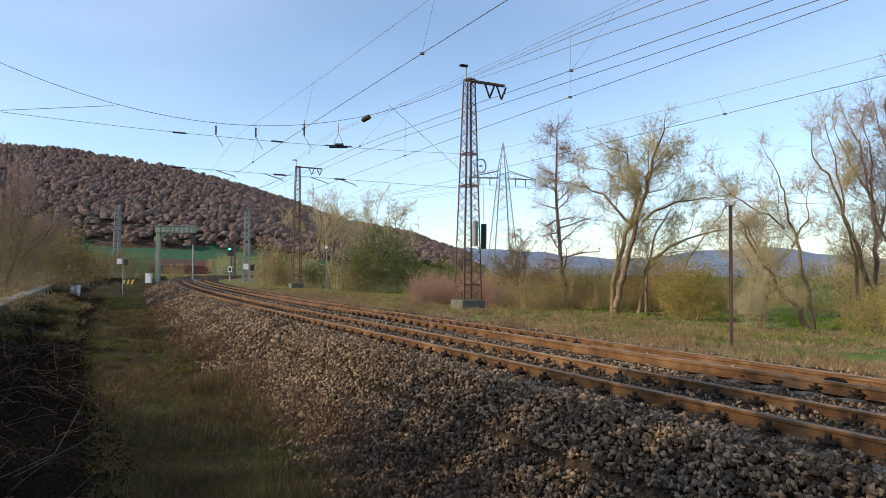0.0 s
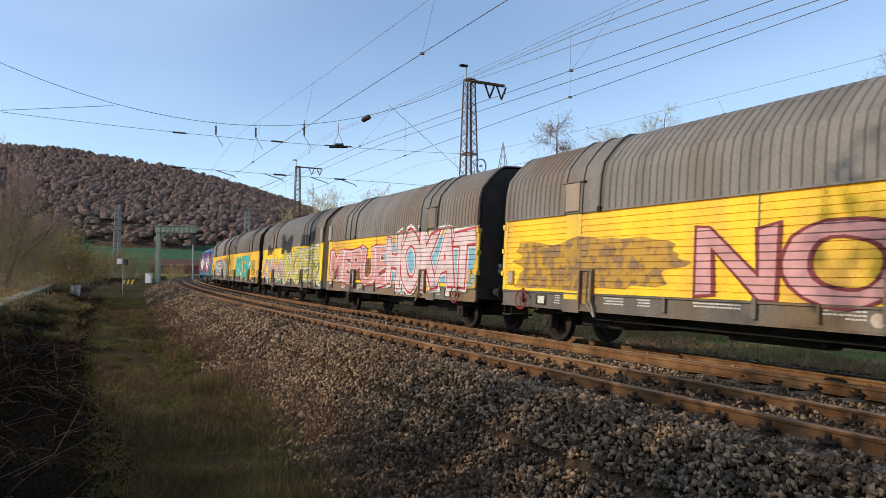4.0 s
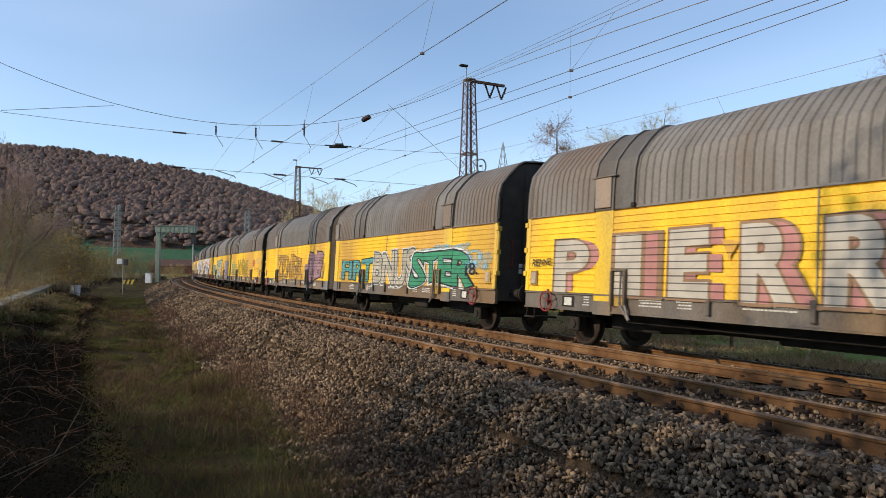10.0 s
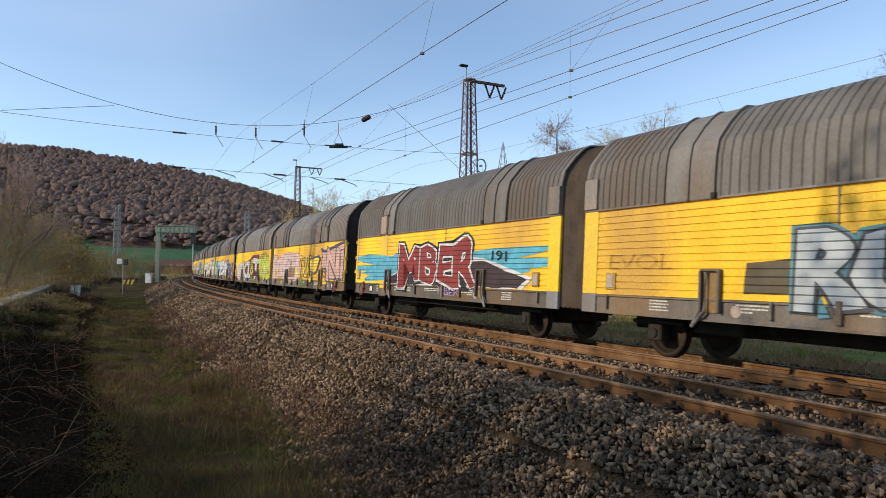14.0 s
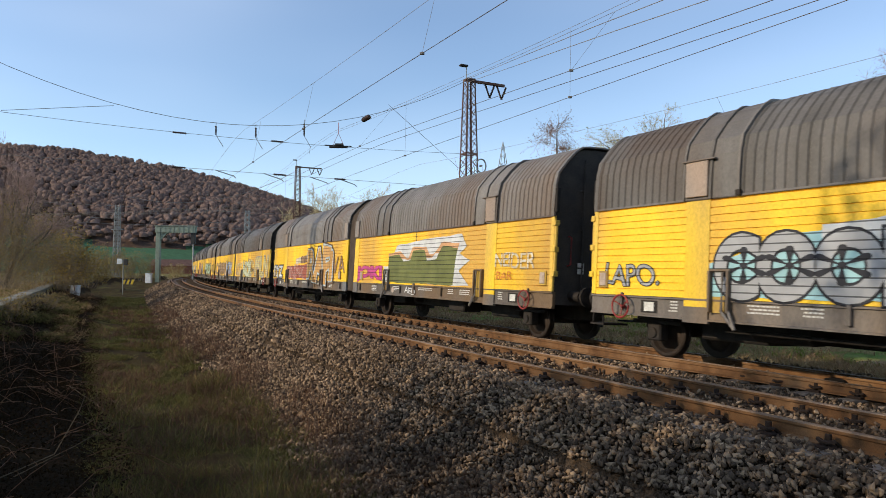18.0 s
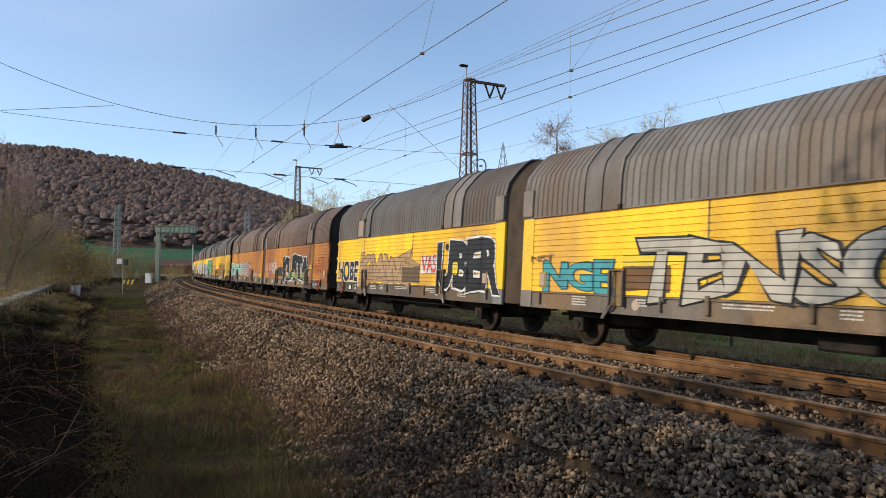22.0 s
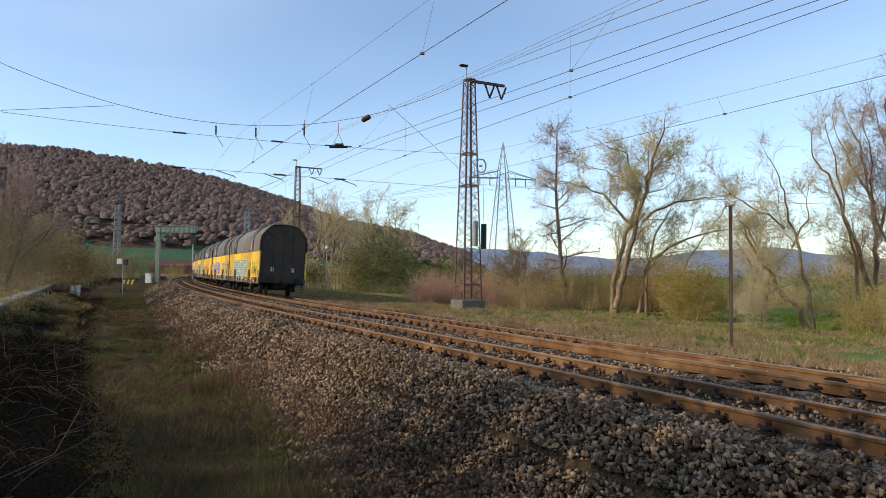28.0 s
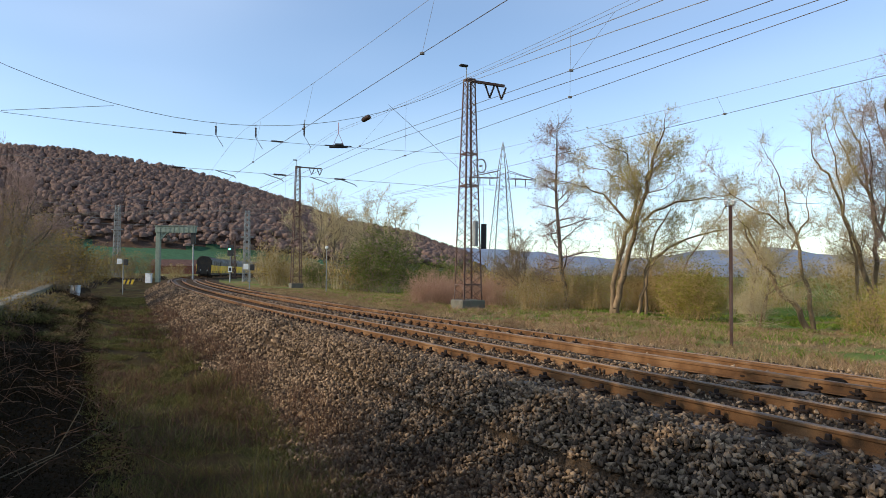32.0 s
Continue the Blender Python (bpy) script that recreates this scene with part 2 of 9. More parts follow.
def raw_mesh(name, V, F, mats, midx=None, parent=None, smooth=False):
    me = bpy.data.meshes.new(name)
    V, F = np.asarray(V, float), np.asarray(F, np.int32)
    k = F.shape[1]
    me.vertices.add(len(V))
    me.vertices.foreach_set("co", V.ravel())
    me.loops.add(F.size)
    me.loops.foreach_set("vertex_index", F.ravel())
    me.polygons.add(len(F))
    me.polygons.foreach_set("loop_start", np.arange(0, F.size, k, dtype=np.int32))
    for m in mats:
        me.materials.append(m)
    if midx is not None:
        me.polygons.foreach_set("material_index", np.asarray(midx, np.int32))
    if smooth:
        me.polygons.foreach_set("use_smooth", np.ones(len(F), bool))
    me.update(calc_edges=True)
    ob = new(name, me)
    if parent:
        ob.parent = parent
    return ob


def noise2(x, y, s):
    return noise.noise(Vector((x * s, y * s, 3.7)))


# ---- graffiti, wagon by wagon ----
W, K, TEAL, PINK, RED, DRED = (0.62, 0.62, 0.60), (0.02, 0.02, 0.025), (0.05, 0.42, 0.36), (0.60, 0.30, 0.29), (0.50, 0.045, 0.045), (0.20, 0.03, 0.035)
LIME, GREEN, BLUE, LBLUE, ORANGE = (0.50, 0.55, 0.06), (0.05, 0.30, 0.11), (0.03, 0.13, 0.50), (0.22, 0.46, 0.58), (0.66, 0.20, 0.04)
PURP, LILAC, SILVER, GREY, TAN = (0.17, 0.09, 0.30), (0.40, 0.27, 0.45), (0.52, 0.52, 0.52), (0.36, 0.36, 0.35), (0.44, 0.30, 0.17)
PALE = (0.60, 0.45, 0.42)
BROWN, CREAM, OLIVE, MAG, YEL, SAGE = (0.27, 0.16, 0.09), (0.64, 0.54, 0.38), (0.15, 0.17, 0.055), (0.50, 0.07, 0.22), (0.72, 0.55, 0.05), (0.42, 0.48, 0.33)
SLATE, STONE, BRICK, PLUM, OCHRE = (0.075, 0.075, 0.085), (0.48, 0.43, 0.36), (0.34, 0.085, 0.05), (0.33, 0.19, 0.205), (0.80, 0.55, 0.06)


def T(txt, a0, a1, z0, z1, fill, line=None, glow=None, fat=0.035, wear=0.15, bend=0.12):
    """Sprayed letters."""
    return ("t", txt, a0, a1, z0, z1, fill, line, glow, fat, wear, bend)


def B(a0, a1, z0, z1, col, jag=0.18, wear=0.15):
    """A sprayed cloud or panel."""
    return ("b", a0, a1, z0, z1, col, jag, wear)


def P(col, *ab, wear=0.08):
    """A sprayed shape with straight and pointed sides."""
    return ("p", ab, col, wear)


GRAFFITI = {
    1: [T("DEOK", 0.4, 2.3, 1.3, 2.05, OCHRE, (0.02, 0.05, 0.14), None, 0.0, 0.3), B(3.1, 9.2, 1.3, 2.55, (0.58, 0.40, 0.34), 0.4, 0.55), B(4.0, 8.2, 1.9, 2.5, GREY, 0.5, 0.6), T("WESER", 3.4, 8.1, 1.18, 2.25, SILVER, K, None, 0.085, 0.1), T("VKS", 8.0, 9.0, 1.22, 1.75, K, None, None, 0.03), T("SARC", 9.1, 12.55, 1.18, 2.45, STONE, SLATE, None, 0.085, 0.2)],
    2: [B(2.8, 4.4, 1.5, 2.0, CREAM, 0.6, 0.5), P(W, (3.0, 1.75), (4.6, 1.95), (6.2, 1.3), (4.4, 1.35)), P(W, (7.0, 1.25), (8.6, 2.1), (10.1, 2.2), (8.4, 1.5)), T("RKER", 3.7, 9.4, 1.2, 2.5, TEAL, None, None, 0.09, 0.08, 0.2), P(TEAL, (8.9, 1.5), (10.4, 2.15), (9.3, 1.2)), T("EFZ", 1.6, 2.6, 1.3, 1.6, OLIVE), T("8", 10.2, 11.5, 1.25, 2.25, OCHRE, BROWN, None, -0.02, 0.5), T("X", 10.4, 11.3, 1.4, 2.1, OLIVE, None, None, -0.01, 0.5)],
    3: [P(K, (1.3, 2.45), (1.45, 3.05), (3.0, 3.1), (2.9, 2.75), (2.2, 2.5), wear=0.5), P(K, (4.8, 2.5), (4.85, 3.5), (5.3, 3.55), (5.9, 3.1), (6.9, 3.45), (7.3, 3.3), (6.8, 2.5), (6.2, 2.5), (5.8, 2.75), (5.4, 2.5), wear=0.4), P(K, (8.8, 2.8), (9.0, 3.4), (10.2, 3.3), (11.2, 3.5), (11.3, 3.2), (10.6, 2.75), wear=0.4), T("CHAM", 0.5, 5.8, 1.2, 2.15, PINK, W, TEAL, 0.06, 0.2, 0.2), T("SGER", 5.6, 12.4, 1.18, 2.62, (0.52, 0.44, 0.08), W, (0.36, 0.33, 0.12), 0.07, 0.25, 0.25), T("M", 11.2, 12.2, 1.5, 2.0, OLIVE, None, None, 0.0, 0.4)],
    4: [T("KERO", 0.3, 1.6, 1.9, 2.2, RED), B(0.4, 6.5, 1.2, 2.1, (0.10, 0.06, 0.06), 0.3, 0.5), T("MEPUE", 0.4, 6.5, 1.2, 2.35, (0.62, 0.28, 0.26), W, RED, 0.05, 0.1, 0.2), B(6.4, 12.5, 1.2, 2.6, LBLUE, 0.3, 0.3), T("HOKAT", 6.6, 12.4, 1.18, 2.72, (0.66, 0.50, 0.49), RED, W, 0.08, 0.08, 0.15), T("TOKA", 7.2, 8.1, 0.85, 1.08, W)],
    5: [B(0.5, 5.5, 1.25, 2.3, BROWN, 0.25, 0.7), T("NOSE", 6.0, 11.5, 1.25, 2.3, PINK, DRED, None, 0.04)],
    6: [T("OTE", 3.4, 7.2, 1.25, 2.3, RED, BLUE, LBLUE, 0.05), T("OX", 9.0, 11.5, 1.3, 2.1, K, None, None, 0.0, 0.4)],
    7: [B(2.9, 7.6, 1.7, 2.25, PURP, 0.3, 0.45), B(2.9, 7.0, 1.2, 1.6, GREY, 0.2, 0.4), T("MEIDE", 3.0, 7.2, 1.3, 2.1, (0.20, 0.50, 0.40), LILAC, None, 0.03, 0.2), B(6.8, 12.3, 1.7, 2.6, TAN, 0.4, 0.7), P(BLUE, (7.4, 1.3), (8.6, 1.9), (8.4, 1.2), wear=0.2), T("DRAEK", 7.2, 12.45, 1.2, 2.4, LIME, RED, (0.05, 0.20, 0.30), 0.07, 0.1, 0.2), T("O", 1.4, 2.0, 1.5, 2.1, K, None, None, 0.0, 0.3)],
    8: [B(0.1, 2.0, 1.2, 2.0, BROWN, 0.4, 0.5), T("DEKNO", 0.3, 5.4, 1.2, 2.2, YEL, (0.09, 0.06, 0.03), BROWN, 0.03, 0.1, 0.25), T("COOL", 6.1, 9.6, 1.25, 2.5, (0.50, 0.34, 0.27), RED, W, 0.08, 0.2, 0.03), T("IO!", 10.0, 12.3, 1.25, 2.6, (0.50, 0.34, 0.27), RED, W, 0.06, 0.2, 0.03), T("UBER LITOCRACY", 1.6, 5.6, 2.2, 2.42, BROWN, None, None, 0.0, 0.4, 0.05), T("2", 5.5, 6.3, 1.35, 2.1, K, W, None, 0.04), T("SB", 7.0, 7.8, 1.35, 1.75, BLUE, None, None, 0.0, 0.2), T("OK", 10.7, 11.5, 1.35, 1.7, BLUE, None, None, 0.0, 0.2), B(8.6, 8.9, 1.3, 1.7, YEL, 0.05, 0.0), B(11.85, 12.15, 1.25, 1.65, YEL, 0.05, 0.0)],
    9: [P((0.55, 0.55, 0.56), (0.1, 1.2), (0.15, 2.0), (1.4, 2.15), (2.3, 2.6), (6.0, 2.7), (9.4, 2.78), (12.5, 2.82), (12.55, 1.17), (1.8, 1.17)), P(ORANGE, (0.1, 1.2), (0.12, 2.1), (0.9, 1.6), (1.9, 1.5), (1.8, 1.18)), P(DRED, (0.7, 1.35), (1.8, 1.55), (1.7, 1.9), (2.2, 1.5), (1.6, 1.3)), P(K, (3.6, 2.4), (4.0, 1.7), (4.1, 1.2), (4.4, 1.75), (4.9, 1.3), (5.3, 2.0), (4.6, 1.9), (4.3, 2.3)), P(W, (3.9, 2.2), (4.15, 1.35), (4.4, 1.85), (4.85, 1.45), (5.0, 1.85), (4.5, 1.95)), P(ORANGE, (3.9, 2.45), (5.1, 2.45), (5.0, 2.15), (4.4, 2.1)), P((0.2, 0.5, 0.36), (4.6, 2.45), (5.1, 2.5), (4.85, 1.95)), P(K, (6.2, 2.5), (7.0, 2.5), (6.6, 1.85)), P((0.2, 0.5, 0.36), (6.3, 2.55), (7.1, 2.55), (6.7, 2.3)), P(DRED, (7.7, 2.05), (8.2, 1.95), (8.7, 2.05), (8.55, 1.7), (8.7, 1.4), (8.2, 1.52), (7.75, 1.45), (7.9, 1.75)), P(K, (9.4, 2.6), (9.8, 2.2), (9.6, 1.75), (10.2, 1.7), (10.4, 1.2), (10.2, 1.2), (10.0, 1.55), (9.3, 1.7), (9.5, 2.2)), P(DRED, (9.6, 2.55), (10.0, 2.2), (9.8, 1.9), (10.0, 1.85), (10.4, 2.55)), P(ORANGE, (9.9, 2.65), (10.5, 2.66), (10.2, 2.3)), P((0.2, 0.5, 0.36), (10.1, 2.3), (10.4, 2.55), (10.1, 1.85)), P(K, (12.5, 2.68), (12.2, 2.3), (11.3, 1.5), (11.7, 1.85), (12.55, 1.95)), P(DRED, (12.5, 2.6), (12.0, 2.0), (11.75, 1.85), (12.55, 2.05)), T("ZCZI", 6.9, 8.1, 0.87, 1.1, W, None, None, 0.0, 0.3)],
    10: [P((0.55, 0.55, 0.56), (0.1, 1.2), (0.1, 2.72), (2.2, 2.76), (5.0, 2.8), (9.6, 2.84), (10.2, 1.9), (9.7, 1.18)), P(ORANGE, (0.1, 2.0), (0.1, 2.35), (2.3, 2.4), (2.0, 2.1), (1.2, 2.15), (0.9, 1.95)), P(W, (0.7, 1.3), (1.0, 2.05), (1.6, 1.5), (2.3, 1.95), (1.7, 1.2)), P(DRED, (1.6, 1.3), (2.4, 1.95), (3.9, 2.1), (4.6, 2.35), (4.2, 1.8), (2.6, 1.75), (1.9, 1.2)), P(ORANGE, (4.6, 2.45), (6.8, 2.5), (6.2, 2.15), (5.5, 2.25), (4.8, 2.15)), P((0.2, 0.5, 0.36), (6.7, 2.45), (6.3, 1.9), (6.1, 1.9), (6.4, 2.4)), P(K, (4.3, 1.5), (4.9, 2.15), (5.9, 1.9), (6.2, 1.2), (5.9, 1.2), (5.5, 1.75), (4.9, 1.9)), P(DRED, (5.6, 1.85), (6.0, 1.85), (6.2, 1.2), (5.9, 1.2)), P(K, (6.4, 1.6), (6.9, 2.05), (7.7, 1.8), (7.8, 1.2), (7.6, 1.2), (7.4, 1.75), (6.9, 1.9)), P(W, (6.5, 1.5), (6.95, 1.95), (7.5, 1.7), (7.55, 1.2), (7.0, 1.7)), P(K, (8.9, 2.65), (9.6, 2.5), (9.3, 1.9), (8.5, 1.5), (8.4, 1.2), (8.8, 1.2), (9.7, 1.9), (9.9, 2.5)), P(ORANGE, (9.8, 2.6), (10.3, 2.3), (10.3, 1.18), (8.9, 1.18), (9.9, 1.95), (9.6, 2.2)), P((0.2, 0.5, 0.36), (9.0, 1.2), (9.5, 1.8), (9.8, 2.0), (9.4, 1.2)), P(K, (10.2, 2.25), (11.0, 1.95), (10.6, 1.65), (10.2, 1.7), (10.7, 1.95)), P(CREAM, (9.4, 1.2), (10.1, 1.9), (10.9, 1.3), (10.6, 1.18), wear=0.4), T("SONNTAGS", 11.05, 12.3, 2.5, 2.68, K, None, None, 0.02, 0.0, 0.03), T("AUSFLUG", 11.05, 12.0, 2.24, 2.42, K, None, None, 0.02, 0.0, 0.03), T("MIT MIR", 11.1, 12.1, 1.97, 2.13, K, None, None, 0.02, 0.0, 0.03), T("HALLO", 11.25, 12.1, 1.70, 1.86, K, None, None, 0.02, 0.0, 0.03)],
    11: [B(0.1, 2.3, 1.25, 2.1, (0.16, 0.27, 0.20), 0.1, 0.2), T("HLD", 0.3, 2.1, 1.35, 2.0, SAGE, None, None, 0.0, 0.3), T("DEOK", 3.5, 7.2, 1.2, 2.3, (0.45, 0.49, 0.40), (0.10, 0.07, 0.04), SAGE, 0.09, 0.12, 0.22), P((0.55, 0.27, 0.05), (6.9, 2.0), (7.9, 1.25), (6.4, 1.2), wear=0.3), T("RIP", 8.2, 8.7, 1.98, 2.15, (0.10, 0.07, 0.03), None, None, 0.0, 0.1), T("MATCON", 7.9, 9.05, 1.68, 1.92, (0.10, 0.07, 0.03), None, None, 0.0, 0.1), T("DMT", 9.5, 11.7, 1.2, 2.2, (0.45, 0.34, 0.44), (0.06, 0.04, 0.08), W, 0.09, 0.08)],
    12: [B(0.2, 2.9, 1.22, 2.15, (0.46, 0.42, 0.13), 0.25, 0.4), T("MYSME", 3.5, 7.8, 1.22, 2.3, (0.62, 0.43, 0.06), (0.13, 0.10, 0.05), None, 0.02, 0.25, 0.22), P((0.58, 0.16, 0.04), (9.5, 2.05), (9.7, 2.3), (10.2, 2.3), (10.4, 2.05), (10.2, 1.8), (9.7, 1.8)), T("FLORT", 10.6, 12.2, 2.0, 2.3, (0.62, 0.52, 0.50), None, None, 0.0, 0.5), T("FAUXSNESS", 10.4, 12.0, 1.6, 1.75, BROWN, None, None, 0.0, 0.3, 0.04), T("o", 8.4, 9.0, 1.3, 1.65, BROWN, None, None, 0.0, 0.3)],
    13: [T("ZEMER", 3.1, 8.3, 1.22, 2.3, (0.60, 0.35, 0.07), (0.30, 0.16, 0.06), None, 0.03, 0.5, 0.25), T("SWNK", 3.3, 8.0, 1.22, 2.1, BROWN, None, None, -0.03, 0.6, 0.3), B(8.75, 9.4, 1.5, 1.9, PLUM, 0.1, 0.05), B(9.5, 11.5, 1.25, 2.3, PLUM, 0.25, 0.05), T("CMEF", 9.4, 11.7, 1.2, 2.4, PLUM, (0.03, 0.02, 0.025), None, 0.10, 0.05, 0.2), T("IIIV", 11.5, 12.1, 1.5, 2.0, BROWN, None, None, 0.0, 0.3)],
    14: [T("FIRT", 1.0, 4.3, 1.25, 2.0, (0.10, 0.34, 0.33), K, None, 0.04, 0.3), T("BNUS", 4.4, 7.8, 1.22, 2.2, (0.48, 0.43, 0.33), SLATE, W, 0.06, 0.25), B(8.2, 11.4, 1.9, 2.35, LBLUE, 0.6, 0.7), T("STER", 7.7, 11.3, 1.2, 2.15, (0.045, 0.25, 0.13), K, W, 0.08, 0.08, 0.22), B(11.0, 12.3, 1.6, 2.1, LBLUE, 0.6, 0.85), T("18.", 11.1, 11.7, 1.5, 1.8, K)],
    15: [T("P", 1.4, 2.45, 1.24, 2.22, (0.45, 0.20, 0.18), None, None, 0.08, 0.1, 0.02), T("P", 1.2, 2.15, 1.22, 2.22, STONE, BROWN, None, 0.08, 0.1, 0.02), T("I", 3.45, 3.9, 1.22, 2.25, (0.45, 0.20, 0.18), BROWN, None, 0.10, 0.1, 0.02), T("I", 3.2, 3.55, 1.22, 2.25, STONE, BROWN, None, 0.10, 0.1, 0.02), T("E", 4.75, 5.5, 1.22, 2.28, (0.45, 0.20, 0.18), None, None, 0.10, 0.1, 0.02), T("E", 4.5, 5.2, 1.22, 2.28, STONE, BROWN, None, 0.10, 0.1, 0.02), T("R", 6.2, 7.05, 1.2, 2.3, (0.45, 0.20, 0.18), BROWN, None, 0.10, 0.1, 0.02), T("R", 6.0, 6.75, 1.2, 2.3, STONE, BROWN, None, 0.10, 0.1, 0.02), T("R", 7.65, 8.55, 1.2, 2.32, (0.45, 0.20, 0.18), BROWN, None, 0.10, 0.1, 0.02), T("R", 7.4, 8.25, 1.2, 2.32, STONE, BROWN, None, 0.10, 0.1, 0.02), T("E", 9.7, 10.7, 1.2, 2.42, (0.45, 0.20, 0.18), BROWN, None, 0.10, 0.1, 0.02), T("E", 9.35, 10.4, 1.2, 2.42, STONE, BROWN, None, 0.10, 0.1, 0.02), P((0.45, 0.20, 0.18), (10.9, 2.25), (11.3, 2.3), (11.35, 1.9), (11.7, 1.85), (11.4, 1.6), (11.5, 1.25), (10.7, 1.3)), P(STONE, (10.5, 1.75), (10.85, 1.85), (11.05, 2.25), (11.15, 1.9), (11.5, 1.95), (11.2, 1.65), (11.35, 1.3), (11.0, 1.5), (10.65, 1.25), (10.8, 1.6)), P((0.60, 0.33, 0.06), (5.55, 2.15), (5.9, 2.1), (5.7, 1.8)), T("RIENNE", 0.3, 1.0, 1.75, 1.9, K), T("S", 11.8, 12.1, 1.3, 1.7, W, None, None, 0.1, 0.2, 0.0), T("K", 12.25, 12.5, 1.3, 1.6, W), T("B", 12.25, 12.5, 1.8, 2.05, W), T("Z", 12.25, 12.5, 2.2, 2.45, W)],
    16: [T("SLP", 0.5, 2.8, 1.25, 1.95, W, DRED, None, 0.08, 0.05), P(K, (3.0, 1.25), (3.3, 2.15), (5.6, 2.4), (8.6, 2.6), (9.8, 2.2), (10.2, 1.7), (9.9, 1.15)), P((0.72, 0.52, 0.05), (3.05, 1.25), (3.4, 2.1), (5.6, 2.35), (8.6, 2.55), (9.7, 2.15), (10.05, 1.7), (9.8, 1.18)), B(3.2, 9.3, 1.25, 2.3, (0.03, 0.22, 0.40), 0.1, 0.0), T("OHCTOR", 3.2, 9.2, 1.22, 2.4, (0.02, 0.09, 0.34), W, (0.02, 0.30, 0.33), 0.07, 0.05), B(3.6, 7.0, 1.22, 1.6, (0.02, 0.40, 0.36), 0.4, 0.6), T("RUHE", 10.2, 12.3, 1.25, 2.2, OCHRE, LILAC, None, 0.0, 0.4), T("THE DUDE", 9.3, 10.2, 2.1, 2.5, RED, None, None, 0.0, 0.2)],
    17: [B(0.4, 6.2, 1.2, 2.1, CREAM, 0.15, 0.1), T("SAS2", 0.4, 6.2, 1.2, 2.25, (0.62, 0.62, 0.52), K, W, 0.10, 0.05, 0.2), B(6.0, 7.0, 1.6, 2.2, BROWN, 0.1, 0.25), P(CREAM, (6.2, 1.2), (7.2, 1.65), (7.6, 2.7), (8.1, 2.85), (8.6, 2.4), (8.7, 1.2), wear=0.05), P(BROWN, (7.6, 1.2), (8.3, 1.7), (8.6, 1.2)), P((0.62, 0.60, 0.50), (10.8, 2.3), (11.2, 2.65), (11.8, 2.3)), T("THE", 8.7, 12.35, 1.2, 2.4, (0.05, 0.30, 0.36), K, None, 0.10, 0.05, 0.02), T("THE", 8.4, 12.1, 1.2, 2.4, (0.56, 0.56, 0.55), None, None, 0.09, 0.05, 0.02), P((0.62, 0.60, 0.50), (11.6, 1.7), (12.0, 2.55), (12.55, 2.75), (12.55, 1.3), wear=0.1), B(8.6, 9.1, 1.2, 1.55, LIME, 0.3, 0.2), B(11.8, 12.2, 1.9, 2.2, LIME, 0.3, 0.2)],
    18: [B(0.1, 2.6, 1.2, 2.2, CREAM, 0.5, 0.2), T("YR", 0.2, 2.4, 1.2, 2.3, (0.07, 0.33, 0.40), K, W, 0.08, 0.1), B(2.4, 9.8, 1.3, 2.35, (0.05, 0.27, 0.52), 0.35, 0.1), T("DESIRE", 3.0, 9.4, 1.2, 2.3, W, K, None, 0.10, 0.02, 0.22), B(4.6, 5.0, 1.4, 1.65, ORANGE, 0.1, 0.4), B(7.2, 7.7, 2.3, 2.5, ORANGE, 0.1, 0.4), B(8.4, 8.8, 1.4, 1.7, ORANGE, 0.1, 0.4), B(8.6, 9.0, 2.2, 2.4, ORANGE, 0.1, 0.4), P(K, (9.2, 1.85), (10.2, 1.75), (9.2, 1.65)), P((0.16, 0.09, 0.16), (10.0, 1.2), (10.1, 2.1), (12.5, 2.25), (12.5, 1.2), wear=0.08), T("SL", 10.0, 12.4, 1.15, 2.15, (0.16, 0.09, 0.16), W, None, 0.07, 0.05)],
    19: [B(0.1, 3.1, 1.25, 2.0, (0.50, 0.30, 0.12), 0.5, 0.4), B(0.7, 2.9, 0.95, 2.05, (0.58, 0.50, 0.40), 0.45, 0.1), P(DRED, (2.9, 1.2), (3.0, 1.9), (5.4, 2.25), (7.0, 2.6), (9.0, 2.6), (9.4, 1.9), (9.3, 1.18), wear=0.1), T("ICE", 3.3, 6.3, 1.2, 2.1, SILVER, K, None, 0.10, 0.05, 0.2), B(5.9, 7.4, 1.25, 2.3, (0.045, 0.03, 0.03), 0.3, 0.0), T("8", 6.3, 7.3, 1.3, 2.3, (0.55, 0.38, 0.04), K, None, 0.06, 0.1), T("T", 7.3, 9.0, 1.2, 2.25, SILVER, K, None, 0.10, 0.05, 0.15), P((0.06, 0.02, 0.025), (7.0, 1.2), (7.8, 1.7), (9.2, 1.2), wear=0.1), B(9.3, 12.4, 1.25, 2.35, (0.50, 0.52, 0.20), 0.2, 0.1), T("WOIL", 9.3, 12.4, 1.18, 2.4, LIME, (0.10, 0.10, 0.07), None, 0.08, 0.05, 0.22), T("HI FESSTYLE", 7.4, 8.9, 0.87, 1.02, LIME, None, None, 0.0, 0.2)],
